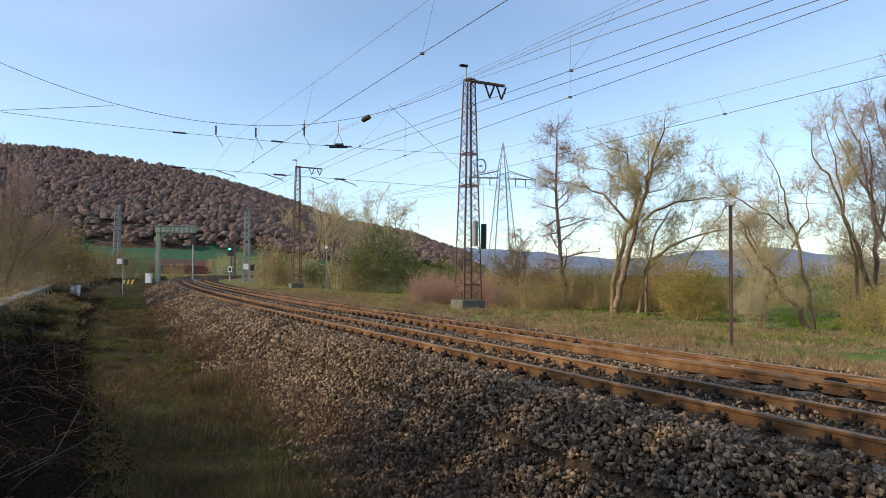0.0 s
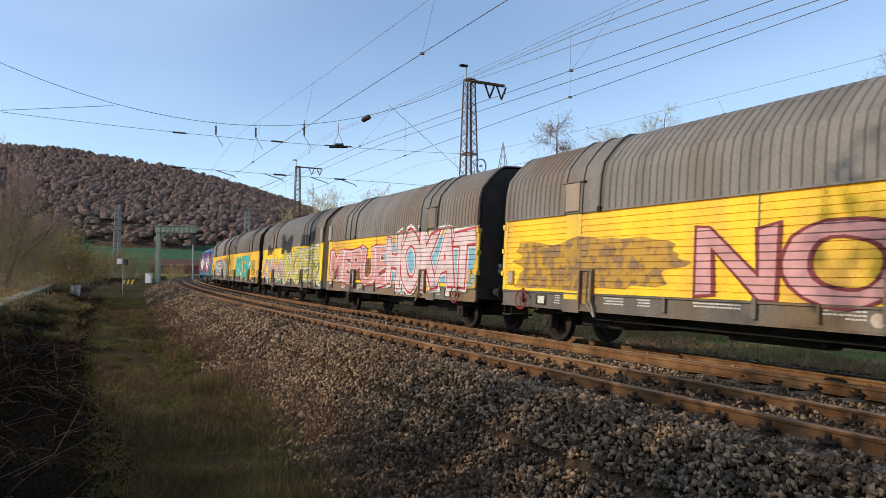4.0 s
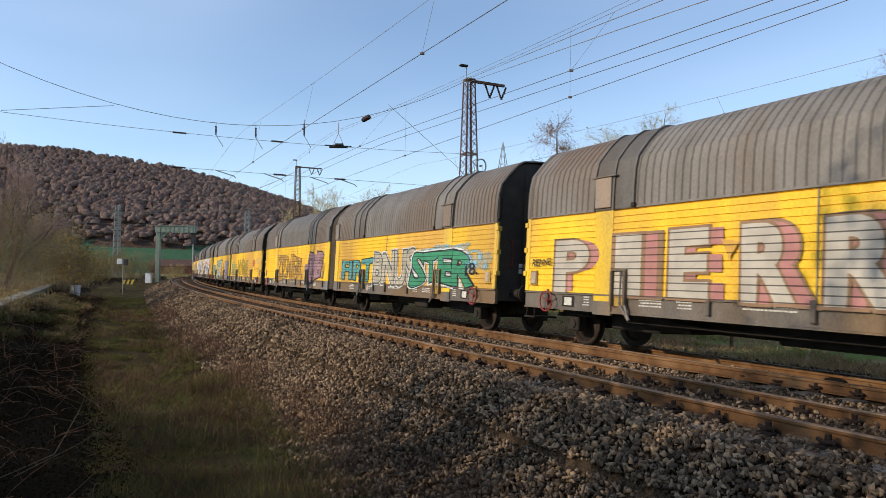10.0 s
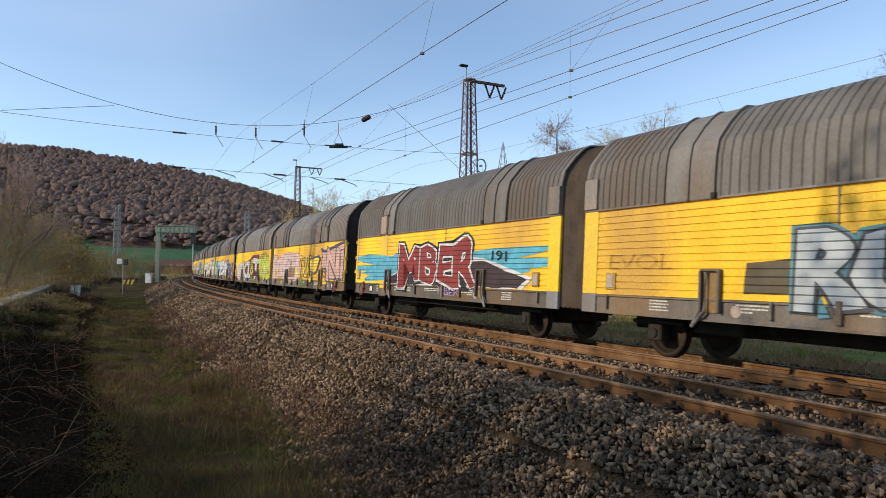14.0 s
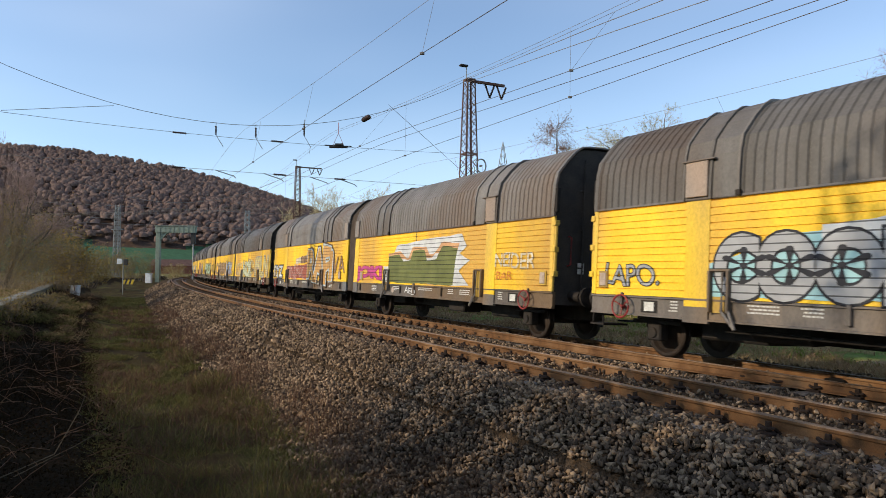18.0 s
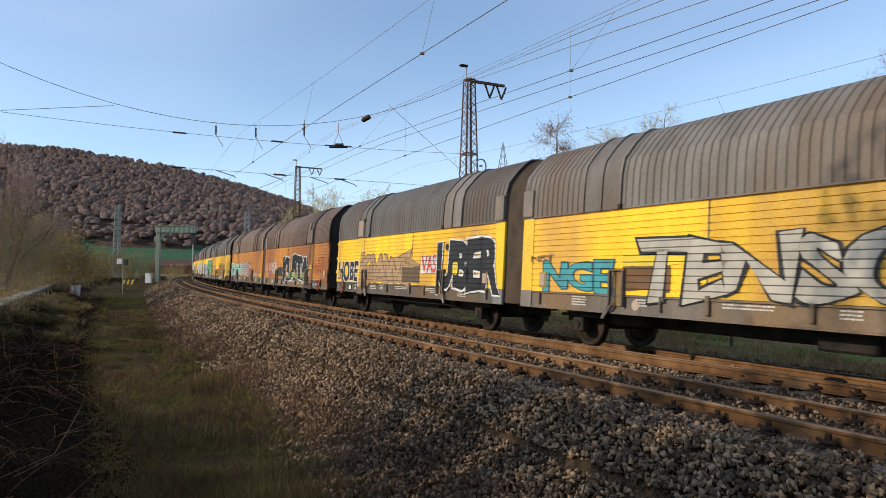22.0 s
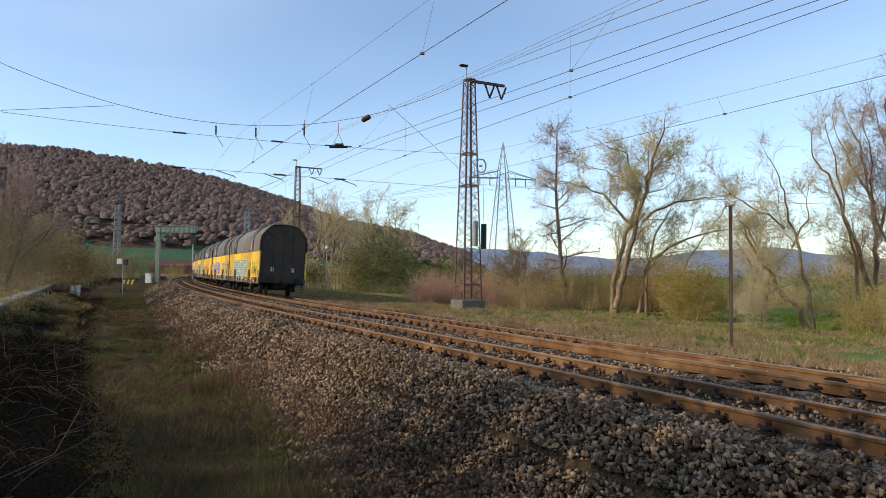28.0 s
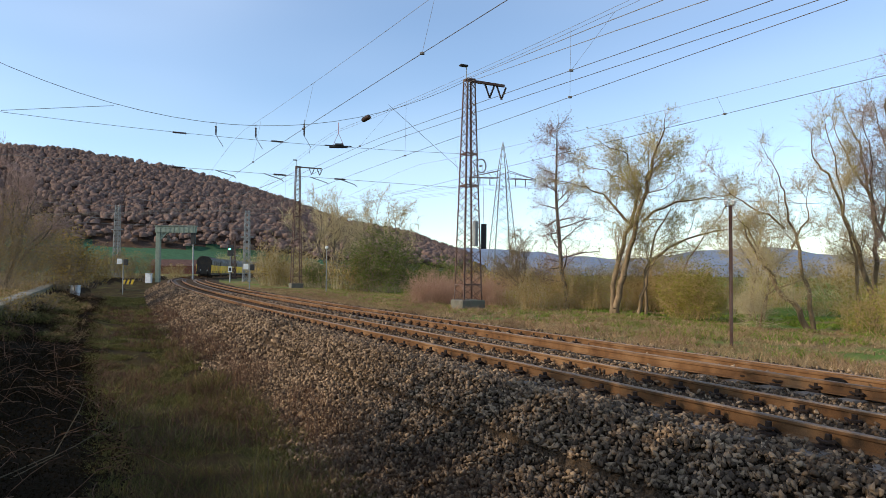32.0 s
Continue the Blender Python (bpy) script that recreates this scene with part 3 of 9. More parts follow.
    20: [B(0.1, 5.5, 1.2, 2.2, PALE, 0.12, 0.25), T("UPB", 0.2, 5.7, 1.2, 2.35, PALE, PINK, None, 0.09, 0.2, 0.2), P(BROWN, (3.5, 1.25), (3.7, 1.75), (4.9, 1.75), (4.8, 1.25)), B(4.9, 5.3, 1.35, 1.7, YEL, 0.05, 0), B(1.0, 1.35, 1.35, 1.7, YEL, 0.05, 0), T("TAUG", 5.7, 7.9, 1.2, 2.3, OCHRE, SLATE, None, 0.02, 0.1, 0.3), P(SLATE, (7.4, 2.15), (9.0, 2.3), (9.25, 2.15), (8.75, 1.5), (8.2, 1.4), (7.5, 1.75)), P(OCHRE, (7.6, 2.1), (8.95, 2.2), (9.05, 2.1), (8.65, 1.58), (8.2, 1.48), (7.6, 1.75)), P(SLATE, (9.2, 2.6), (9.9, 2.5), (12.55, 2.85), (12.55, 1.2), (10.6, 1.2), (10.3, 1.6), (9.35, 1.65), (9.5, 2.3)), P((0.60, 0.36, 0.30), (9.5, 2.4), (10.0, 2.38), (12.5, 2.68), (12.5, 1.25), (10.75, 1.25), (10.4, 1.7), (9.5, 1.75), (9.6, 2.2)), T("NI", 10.3, 12.4, 1.3, 2.5, (0.60, 0.36, 0.30), SLATE, None, 0.04, 0.1, 0.25), T("2S", 9.8, 10.3, 1.3, 1.6, SLATE), T("RUN", 5.8, 6.9, 0.87, 1.05, (0.05, 0.30, 0.05))],
    21: [B(0.1, 12.3, 1.3, 2.15, (0.10, 0.40, 0.54), 0.5, 0.25), P(W, (2.6, 1.15), (4.6, 1.85), (5.3, 1.95), (9.4, 1.95), (11.6, 1.45), (11.2, 1.15)), P((0.05, 0.03, 0.03), (2.7, 1.18), (4.7, 1.78), (9.4, 1.87), (11.4, 1.4), (11.0, 1.18), wear=0.05), T("MBER", 4.1, 9.0, 1.22, 2.35, (0.24, 0.035, 0.03), W, K, 0.08, 0.03, 0.2), T("191", 9.8, 10.5, 1.85, 2.1, K), T("KBER", 6.9, 8.2, 0.87, 1.08, LILAC, None, None, 0.0, 0.5)],
    22: [T("EVOL", 0.8, 2.4, 1.65, 1.95, (0.55, 0.30, 0.05), None, None, 0.0, 0.4), P((0.10, 0.08, 0.05), (3.9, 1.25), (3.95, 1.75), (4.9, 1.8), (4.9, 1.25), wear=0.15), B(4.8, 9.2, 1.25, 2.15, (0.04, 0.11, 0.12), 0.35, 0.25), T("RUPIL", 4.9, 8.6, 1.2, 2.1, (0.42, 0.45, 0.46), SLATE, (0.10, 0.24, 0.28), 0.11, 0.05, 0.15), T("WSTR", 9.9, 11.5, 1.6, 2.15, (0.16, 0.07, 0.03), None, None, -0.01, 0.1, 0.25), P((0.16, 0.07, 0.03), (11.4, 2.1), (11.9, 1.95), (11.8, 1.7), (11.85, 1.95))],
    23: [T("ONUP", 0.2, 1.2, 1.5, 1.8, LBLUE, None, None, 0.0, 0.6), P((0.20, 0.12, 0.065), (2.8, 1.2), (2.9, 2.2), (3.3, 2.55), (7.5, 2.5), (7.4, 1.2), wear=0.2), T("GOS", 3.0, 7.2, 1.25, 2.4, (0.60, 0.28, 0.07), (0.24, 0.14, 0.07), None, 0.09, 0.1), T("LAX", 7.8, 11.8, 1.25, 2.25, GREY, K, None, 0.05)],
    24: [B(2.0, 8.5, 1.25, 2.2, GREEN, 0.3, 0.6), T("FOLK", 2.2, 8.3, 1.25, 2.25, SAGE, K, None, 0.07), T("OK", 10.0, 12.0, 1.4, 2.1, K)],
    25: [B(2.6, 7.6, 1.25, 2.2, BROWN, 0.2, 0.6), T("OSAR", 0.6, 7.4, 1.25, 2.2, TAN, BROWN, None, 0.04, 0.4), T("MOW", 8.0, 11.4, 1.25, 2.2, W, BLUE, None, 0.06)],
    26: [T("SCRZ", 0.4, 3.1, 1.25, 2.1, (0.62, 0.45, 0.16), CREAM, None, 0.0, 0.3), T("D", 5.6, 7.7, 1.25, 2.35, OCHRE, GREY, None, -0.03, 0.3), T("AGOR", 3.3, 6.7, 1.2, 2.2, (0.55, 0.57, 0.38), (0.02, 0.03, 0.02), None, 0.11, 0.02, 0.15), T("PAN", 6.8, 7.6, 1.5, 1.75, K), T("FSLN", 8.3, 12.2, 1.25, 2.4, (0.62, 0.50, 0.20), GREY, None, 0.06, 0.35)],
    27: [T("RYZ", 0.1, 2.0, 1.22, 1.85, W, K, K, 0.05, 0.0), P(BRICK, (2.9, 1.2), (2.9, 1.8), (6.8, 1.9), (6.8, 1.2)), T("SNAK", 3.1, 6.3, 1.22, 1.85, BRICK, (0.58, 0.45, 0.40), None, -0.02, 0.1, 0.25), P(CREAM, (4.7, 1.9), (4.7, 2.2), (6.7, 2.35), (6.7, 2.1), (5.8, 1.95), wear=0.2), B(5.6, 6.8, 1.95, 2.3, BROWN, 0.3, 0.4), T("RAFi", 7.0, 10.6, 1.2, 2.5, (0.55, 0.30, 0.09), (0.45, 0.52, 0.52), (0.13, 0.07, 0.03), 0.09, 0.08, 0.2), T("VA", 10.8, 12.3, 1.5, 2.2, BROWN, None, None, 0.0, 0.1, 0.2)],
    28: [T("JOKI", 0.3, 2.7, 1.2, 1.75, MAG, (0.36, 0.03, 0.10), None, 0.09, 0.05), P(W, (2.8, 1.25), (3.2, 1.5), (2.9, 1.75), (3.4, 1.75), (4.0, 2.45), (5.6, 2.55), (8.4, 2.65), (8.7, 2.3), (8.3, 2.1), (8.9, 1.9), (8.3, 1.6), (8.9, 1.2), wear=0.15), P((0.62, 0.34, 0.16), (3.3, 2.2), (4.3, 2.25), (4.9, 1.95), (5.2, 2.35), (6.2, 2.35), (6.6, 2.0), (7.2, 2.45), (8.3, 2.4), (8.2, 2.2), (3.4, 1.9)), P((0.15, 0.16, 0.045), (3.3, 1.2), (3.35, 2.1), (4.2, 2.15), (4.6, 1.9), (5.1, 1.95), (5.3, 2.25), (6.1, 2.25), (6.3, 1.9), (6.9, 1.95), (7.3, 2.35), (8.2, 2.25), (8.0, 1.2)), T("NEIDER", 10.2, 11.9, 1.7, 2.05, (0.62, 0.55, 0.40), None, None, 0.02, 0.4), T("AED", 4.8, 5.6, 0.86, 1.04, W), T("BAR", 10.3, 11.0, 1.4, 1.6, ORANGE, None, None, 0.0, 0.4)],
    29: [T("LAPO.", 0.4, 1.8, 1.35, 1.75, GREY, K, None, 0.0), P((0.33, 0.55, 0.57), (2.9, 1.2), (2.95, 1.75), (4.6, 2.2), (7.0, 2.3), (9.1, 1.7), (9.1, 1.2)), P(W, (4.9, 2.05), (4.9, 2.3), (7.0, 2.45), (7.0, 2.1)), T("COOL", 3.1, 6.3, 1.22, 2.15, (0.36, 0.36, 0.36), K, None, 0.10, 0.02, 0.02), T("***", 3.2, 5.6, 1.4, 2.0, K, None, None, 0.0, 0.0, 0.02), T("IO!", 6.6, 8.6, 1.22, 2.3, (0.36, 0.36, 0.36), K, None, 0.12, 0.02, 0.02), T("ROBOT", 5.9, 6.9, 1.4, 1.6, K), T("L.B.C.", 9.4, 10.9, 1.45, 1.95, GREY, K, None, 0.03, 0.2), T("HIPPIE", 11.4, 12.1, 1.75, 1.98, BROWN, None, None, 0.0, 0.0, 0.03)],
    30: [P((0.45, 0.44, 0.41), (0.5, 1.2), (0.7, 1.9), (3.0, 2.05), (6.0, 2.25), (9.8, 2.35), (12.3, 2.4), (12.2, 1.2), wear=0.45), T("ANKESE", 0.9, 8.9, 1.2, 2.25, (0.50, 0.50, 0.47), GREY, None, 0.10, 0.15, 0.2), T("RU", 9.6, 12.3, 1.18, 2.4, (0.52, 0.52, 0.49), (0.25, 0.38, 0.34), None, 0.11, 0.1, 0.2), T("ASD", 0.2, 1.0, 1.5, 1.75, W)],
    31: [B(0.1, 3.2, 1.2, 2.0, W, 0.3, 0.02), T("SPEND ALL", 0.2, 0.9, 1.82, 1.91, K, None, None, 0.0, 0.0, 0.02), T("MONEY ON", 0.2, 0.9, 1.66, 1.75, K, None, None, 0.0, 0.0, 0.02), T("GORETEX", 0.2, 0.85, 1.50, 1.59, K, None, None, 0.0, 0.0, 0.02), T("JACKET", 0.45, 0.95, 1.34, 1.43, K, None, None, 0.0, 0.0, 0.02), T("* *", 1.0, 1.5, 1.7, 1.9, K, None, None, 0.0, 0.0), T("* *", 1.05, 1.5, 1.35, 1.6, K, None, None, 0.0, 0.0), T("F", 1.5, 2.2, 1.3, 2.15, W, (0.16, 0.07, 0.07), None, 0.0, 0.0, 0.35), T("**", 2.2, 2.7, 1.75, 2.0, K, None, None, 0.0, 0.0), B(2.2, 7.0, 1.22, 2.15, W, 0.2, 0.05), T("SEAM", 2.4, 6.9, 1.2, 2.2, (0.24, 0.28, 0.38), K, W, 0.09, 0.05, 0.2), P((0.11, 0.065, 0.20), (7.0, 0.85), (7.0, 2.35), (9.2, 2.5), (12.55, 2.55), (12.55, 0.85), wear=0.03), P((0.52, 0.12, 0.25), (7.2, 1.3), (7.6, 2.2), (9.4, 2.45), (11.9, 2.55), (11.7, 1.1), (9.4, 1.0), (8.8, 1.5), wear=0.5), T("CARN", 7.1, 11.9, 1.1, 2.45, (0.06, 0.36, 0.10), K, W, 0.08, 0.03, 0.25), B(11.9, 12.3, 1.6, 1.75, W, 0.2, 0.1), B(8.3, 8.9, 0.9, 1.05, W, 0.2, 0.1), B(11.7, 12.2, 2.25, 2.38, W, 0.2, 0.1)],
    32: [T("ECN..", 0.2, 2.8, 1.3, 1.95, DRED, W, None, 0.0, 0.05), P((0.17, 0.11, 0.045), (3.9, 1.22), (3.9, 1.7), (5.2, 1.75), (5.2, 1.22), wear=0.2), P((0.36, 0.20, 0.06), (5.1, 1.2), (5.4, 2.15), (5.9, 1.95), (6.4, 2.2), (7.1, 1.95), (7.8, 2.25), (8.6, 1.95), (9.5, 2.2), (9.6, 1.75), (9.3, 1.2), wear=0.12), T("MUVVM", 5.3, 9.4, 1.22, 2.05, (0.30, 0.165, 0.06), (0.17, 0.10, 0.045), None, 0.05, 0.1), T("G", 10.3, 10.65, 1.8, 2.1, K, None, None, 0.02), T("NEID", 10.15, 11.3, 1.32, 1.6, (0.06, 0.38, 0.42), None, None, 0.0, 0.1), P((0.52, 0.50, 0.34), (5.5, 0.85), (5.6, 1.05), (8.4, 1.08), (8.4, 0.85), wear=0.3), T("S", 11.6, 12.0, 1.8, 2.2, (0.50, 0.45, 0.20), None, None, -0.01, 0.6)],
    33: [P((0.03, 0.03, 0.07), (0.1, 1.2), (0.1, 1.9), (4.4, 1.95), (4.4, 1.2), wear=0.35), T("DEN", 0.2, 4.4, 1.2, 2.0, (0.20, 0.48, 0.36), W, None, 0.10, 0.05, 0.2), P((0.60, 0.46, 0.36), (4.8, 1.25), (4.8, 2.15), (6.8, 2.2), (6.8, 1.25)), P((0.52, 0.30, 0.30), (6.8, 1.25), (6.8, 2.1), (8.0, 2.05), (8.0, 1.25), wear=0.3), T("FRE", 5.2, 7.8, 1.25, 2.15, (0.36, 0.34, 0.34), (0.10, 0.06, 0.06), None, 0.06, 0.1, 0.25), T("++", 8.0, 8.6, 1.7, 2.0, W, None, None, 0.0), T(".ESKO.", 9.9, 11.2, 1.2, 1.42, W, None, None, 0.03, 0.0, 0.04), B(11.9, 12.4, 1.2, 1.4, YEL, 0.05, 0)],
    34: [T("FLIP", 0.3, 1.9, 1.3, 2.0, PINK), T("ROK", 1.9, 3.2, 1.7, 2.05, W), T("RIP", 2.0, 3.0, 1.4, 1.65, W), P((0.06, 0.04, 0.03), (3.2, 1.3), (3.2, 1.75), (4.6, 1.8), (4.6, 1.3)), T("KUSTA", 4.7, 9.5, 1.22, 2.2, (0.02, 0.02, 0.02), W, None, 0.16, 0.02, 0.25), B(5.2, 6.3, 1.2, 1.5, (0.22, 0.30, 0.10), 0.4, 0.2), B(6.6, 7.9, 1.2, 1.5, (0.22, 0.30, 0.10), 0.4, 0.2), B(8.2, 9.3, 1.2, 1.5, (0.22, 0.30, 0.10), 0.4, 0.2), B(5.4, 5.8, 1.3, 1.5, PINK, -0.1, 0.05), B(6.8, 7.2, 1.3, 1.5, PINK, -0.1, 0.05), B(8.2, 8.6, 1.3, 1.5, PINK, -0.1, 0.05), B(9.6, 10.0, 1.3, 1.6, (0.6, 0.4, 0.36), -0.1, 0.05), B(9.7, 10.3, 1.65, 1.85, YEL, -0.1, 0.05), T("BJ", 10.6, 11.3, 1.4, 1.9, (0.50, 0.13, 0.05), None, None, 0.0, 0.4), T("BEP", 11.3, 12.2, 1.5, 2.2, (0.50, 0.13, 0.05), None, None, 0.0, 0.6)],
    35: [T("HOBE", 0.2, 2.4, 1.2, 1.95, K, W, None, 0.06, 0.05), P((0.40, 0.26, 0.13), (2.6, 1.2), (2.8, 1.75), (4.6, 1.95), (6.6, 2.15), (7.8, 1.8), (7.8, 1.2), wear=0.12), T("KRAWE", 2.7, 7.0, 1.22, 2.1, (0.44, 0.29, 0.16), (0.24, 0.14, 0.08), None, 0.08, 0.2, 0.25), P((0.13, 0.085, 0.05), (6.5, 1.22), (6.5, 1.72), (7.8, 1.75), (7.8, 1.22)), P(W, (7.9, 1.5), (7.9, 2.05), (9.0, 2.1), (9.0, 1.5), wear=0.2), T("VAS", 8.0, 8.95, 1.55, 2.05, (0.60, 0.07, 0.04), None, None, 0.03, 0.0), T("UBER", 9.1, 12.35, 1.18, 2.35, (0.02, 0.02, 0.022), W, None, 0.11, 0.0, 0.12), B(9.5, 9.7, 2.2, 2.4, K, -0.1, 0), B(9.9, 10.2, 2.25, 2.45, K, -0.1, 0), B(10.0, 10.3, 1.5, 1.85, YEL, 0.05, 0)],
    36: [T("NGE", 0.9, 3.1, 1.2, 1.8, (0.06, 0.30, 0.33), (0.03, 0.10, 0.14), None, 0.07, 0.05), P((0.17, 0.09, 0.04), (3.4, 1.22), (3.4, 1.75), (4.6, 1.8), (4.6, 1.22)), P(YEL, (3.4, 1.7), (3.4, 1.95), (5.0, 2.0), (5.0, 1.75)), T("TENSG", 3.9, 9.0, 1.2, 2.1, (0.42, 0.39, 0.33), K, None, 0.09, 0.1, 0.25), T("TILT", 9.6, 12.0, 1.25, 1.9, (0.05, 0.30, 0.24), W, None, 0.10, 0.02, 0.03), T("NSC", 10.3, 11.6, 2.15, 2.42, BROWN, None, None, -0.01, 0.1, 0.2), T("BTE", 11.6, 12.3, 1.2, 1.42, W), T("NST", 0.4, 1.2, 1.85, 2.0, BROWN)],
    37: [T("FKER", 0.4, 2.0, 1.4, 1.65, K), P((0.52, 0.39, 0.20), (3.1, 1.2), (3.4, 2.1), (5.2, 2.2), (9.3, 2.35), (9.0, 1.9), (9.6, 1.2), wear=0.15), T("GRAM", 4.3, 9.0, 1.25, 2.2, (0.50, 0.42, 0.27), (0.26, 0.19, 0.11), None, 0.03, 0.5, 0.25), P((0.36, 0.26, 0.22), (8.7, 1.2), (9.4, 1.75), (9.2, 2.2), (9.7, 2.2), (9.9, 1.7), (9.6, 1.2), wear=0.3), T("Ber", 10.1, 11.2, 1.75, 2.1, K, None, None, 0.0, 0.0, 0.2), T("OHSEZ", 10.0, 11.2, 1.25, 1.5, (0.30, 0.20, 0.12), None, None, 0.0, 0.3)],
    38: [T("Y", 0.2, 0.9, 1.35, 1.95, (0.05, 0.04, 0.03)), T("VMK", 1.2, 2.0, 1.35, 1.65, BROWN), P((0.36, 0.15, 0.10), (2.0, 1.6), (2.4, 1.85), (2.2, 2.05), (2.7, 2.0), (3.0, 2.3), (3.3, 2.1), (6.0, 2.2), (9.0, 2.3), (9.3, 2.5), (9.7, 2.3), (10.2, 2.3), (10.0, 1.9), (10.4, 1.6), (9.9, 1.5), (10.0, 1.2), (3.0, 1.2), (2.6, 1.4)), B(8.7, 10.4, 1.25, 2.4, (0.36, 0.15, 0.10), 0.55, 0.1), B(3.0, 8.6, 1.25, 2.0, (0.17, 0.29, 0.17), 0.1, 0.1), T("ENAA", 2.9, 8.8, 1.2, 2.2, (0.20, 0.33, 0.20), (0.20, 0.06, 0.05), None, 0.11, 0.1, 0.15), T("TAPAS", 10.2, 11.1, 2.25, 2.5, TEAL, None, None, 0.03, 0.1), T("V", 10.7, 12.0, 1.3, 2.35, (0.03, 0.025, 0.02), None, None, -0.02, 0.0, 0.15), T("=", 10.6, 11.8, 1.55, 1.8, (0.03, 0.025, 0.02), None, None, -0.02, 0.0, 0.1)],
    39: [T("VOZEV", 0.3, 4.9, 1.25, 2.0, (0.46, 0.24, 0.06), BROWN, None, 0.05, 0.2, 0.2), P(W, (4.9, 1.2), (4.9, 2.15), (7.1, 2.3), (7.1, 1.2)), P((0.045, 0.05, 0.05), (4.7, 1.2), (5.3, 1.7), (5.2, 2.0), (6.3, 2.05), (6.9, 1.25), (5.9, 1.5), (5.5, 1.2)), T("AR", 4.9, 7.0, 1.22, 2.15, (0.05, 0.055, 0.055), None, W, 0.07, 0.0, 0.2), T("RS", 6.4, 7.0, 1.95, 2.25, (0.40, 0.30, 0.03), None, None, 0.05), T("L", 7.8, 9.0, 1.2, 2.05, (0.50, 0.42, 0.27), BROWN, None, 0.08, 0.1, 0.02), T("...", 8.4, 9.3, 1.8, 1.9, (0.05, 0.04, 0.03), None, None, 0.06, 0.0, 0.02), T("ASSE", 9.4, 12.55, 1.2, 2.15, (0.50, 0.42, 0.27), (0.20, 0.15, 0.10), None, 0.08, 0.1, 0.02), T("BOGE", 5.0, 5.7, 0.87, 1.06, W), T("EPBHR", 9.4, 10.3, 0.84, 1.06, W), B(10.1, 10.3, 1.3, 1.6, YEL, 0.05, 0)],
    40: [P((0.36, 0.04, 0.03), (0.2, 1.2), (0.3, 1.9), (2.2, 1.85), (4.4, 2.05), (5.7, 1.9), (5.7, 1.2), wear=0.1), T("MISSO", 0.5, 5.6, 1.2, 2.1, (0.46, 0.20, 0.13), W, DRED, 0.07, 0.05, 0.22), P((0.50, 0.05, 0.05), (5.6, 1.2), (5.8, 2.1), (9.8, 2.45), (10.4, 2.0), (10.0, 1.2), wear=0.2), T("EISBAN", 5.6, 10.0, 1.2, 2.35, (0.50, 0.48, 0.45), K, None, 0.10, 0.03, 0.18), P(K, (9.6, 2.4), (10.35, 2.45), (10.25, 1.5), (9.9, 1.2), (9.6, 1.5)), P((0.56, 0.54, 0.51), (9.7, 2.3), (10.25, 2.35), (10.15, 1.55), (9.9, 1.3), (9.7, 1.55)), T("BOGE", 1.5, 2.4, 0.87, 1.06, W), T("BOGE", 4.2, 5.0, 0.87, 1.06, W), T("WIR..!!", 5.8, 8.2, 0.87, 1.05, W, None, None, 0.0, 0.4), T("BOZER", 10.7, 12.2, 1.5, 2.2, (0.58, 0.34, 0.05), None, None, 0.0, 0.4)],
    41: [B(0.15, 2.1, 0.95, 1.95, (0.36, 0.25, 0.38), -0.3, 0.1), B(0.72, 1.78, 1.65, 2.8, (0.03, 0.03, 0.04), -0.25, 0.1), B(0.78, 1.72, 1.65, 2.70, (0.36, 0.25, 0.38), -0.08, 0.1), T("C6", 2.5, 2.9, 1.8, 2.15, K), P(CREAM, (5.3, 1.9), (5.3, 2.2), (7.3, 2.3), (7.3, 1.9), wear=0.15), B(3.6, 7.6, 1.25, 2.1, (0.46, 0.23, 0.08), 0.3, 0.4), T("SOKE", 3.8, 7.5, 1.2, 2.15, (0.55, 0.30, 0.14), (0.34, 0.15, 0.06), None, 0.10, 0.15, 0.15), P((0.04, 0.22, 0.50), (7.4, 1.2), (7.9, 2.2), (8.6, 2.0), (9.3, 2.35), (9.6, 1.2), wear=0.05), T("DA", 7.4, 9.3, 1.2, 2.15, (0.52, 0.12, 0.04), (0.05, 0.28, 0.60), K, 0.09, 0.03, 0.2), T("UNA", 9.3, 12.1, 1.18, 2.4, (0.07, 0.47, 0.42), K, (0.60, 0.22, 0.24), 0.11, 0.03, 0.2), P((0.07, 0.47, 0.42), (11.6, 1.9), (12.5, 1.35), (11.8, 1.2)), T("2KIE", 7.7, 8.6, 0.86, 1.06, TEAL)],
    42: [T("KMSL", 0.3, 3.0, 1.25, 2.1, OCHRE, (0.60, 0.45, 0.25), None, -0.03, 0.5), T("ZONKE.1", 3.7, 8.9, 1.2, 2.0, (0.55, 0.27, 0.07), (0.36, 0.16, 0.06), None, 0.06, 0.2, 0.12), T("NEIS", 2.7, 3.3, 1.8, 2.0, BROWN), T("DIM", 10.9, 11.4, 1.4, 1.7, W), T("GEKO", 11.4, 12.1, 2.0, 2.22, (0.04, 0.03, 0.02), None, None, 0.0, 0.0), T("BERN", 11.5, 12.1, 1.72, 1.92, (0.04, 0.03, 0.02), None, None, 0.0, 0.0)],
    43: [T("WAVES", 1.0, 6.6, 1.25, 2.2, LILAC, PURP, W, 0.05), T("OUT", 8.0, 12.0, 1.3, 2.2, W, K, None, 0.03, 0.4)],
    44: [B(2.2, 8.0, 1.25, 2.25, SAGE, 0.25, 0.3), T("BUG", 2.6, 7.8, 1.25, 2.25, GREY, GREEN, W, 0.06), T("RAM", 9.0, 12.0, 1.3, 2.1, YEL, OLIVE, None, 0.0, 0.5)],
}

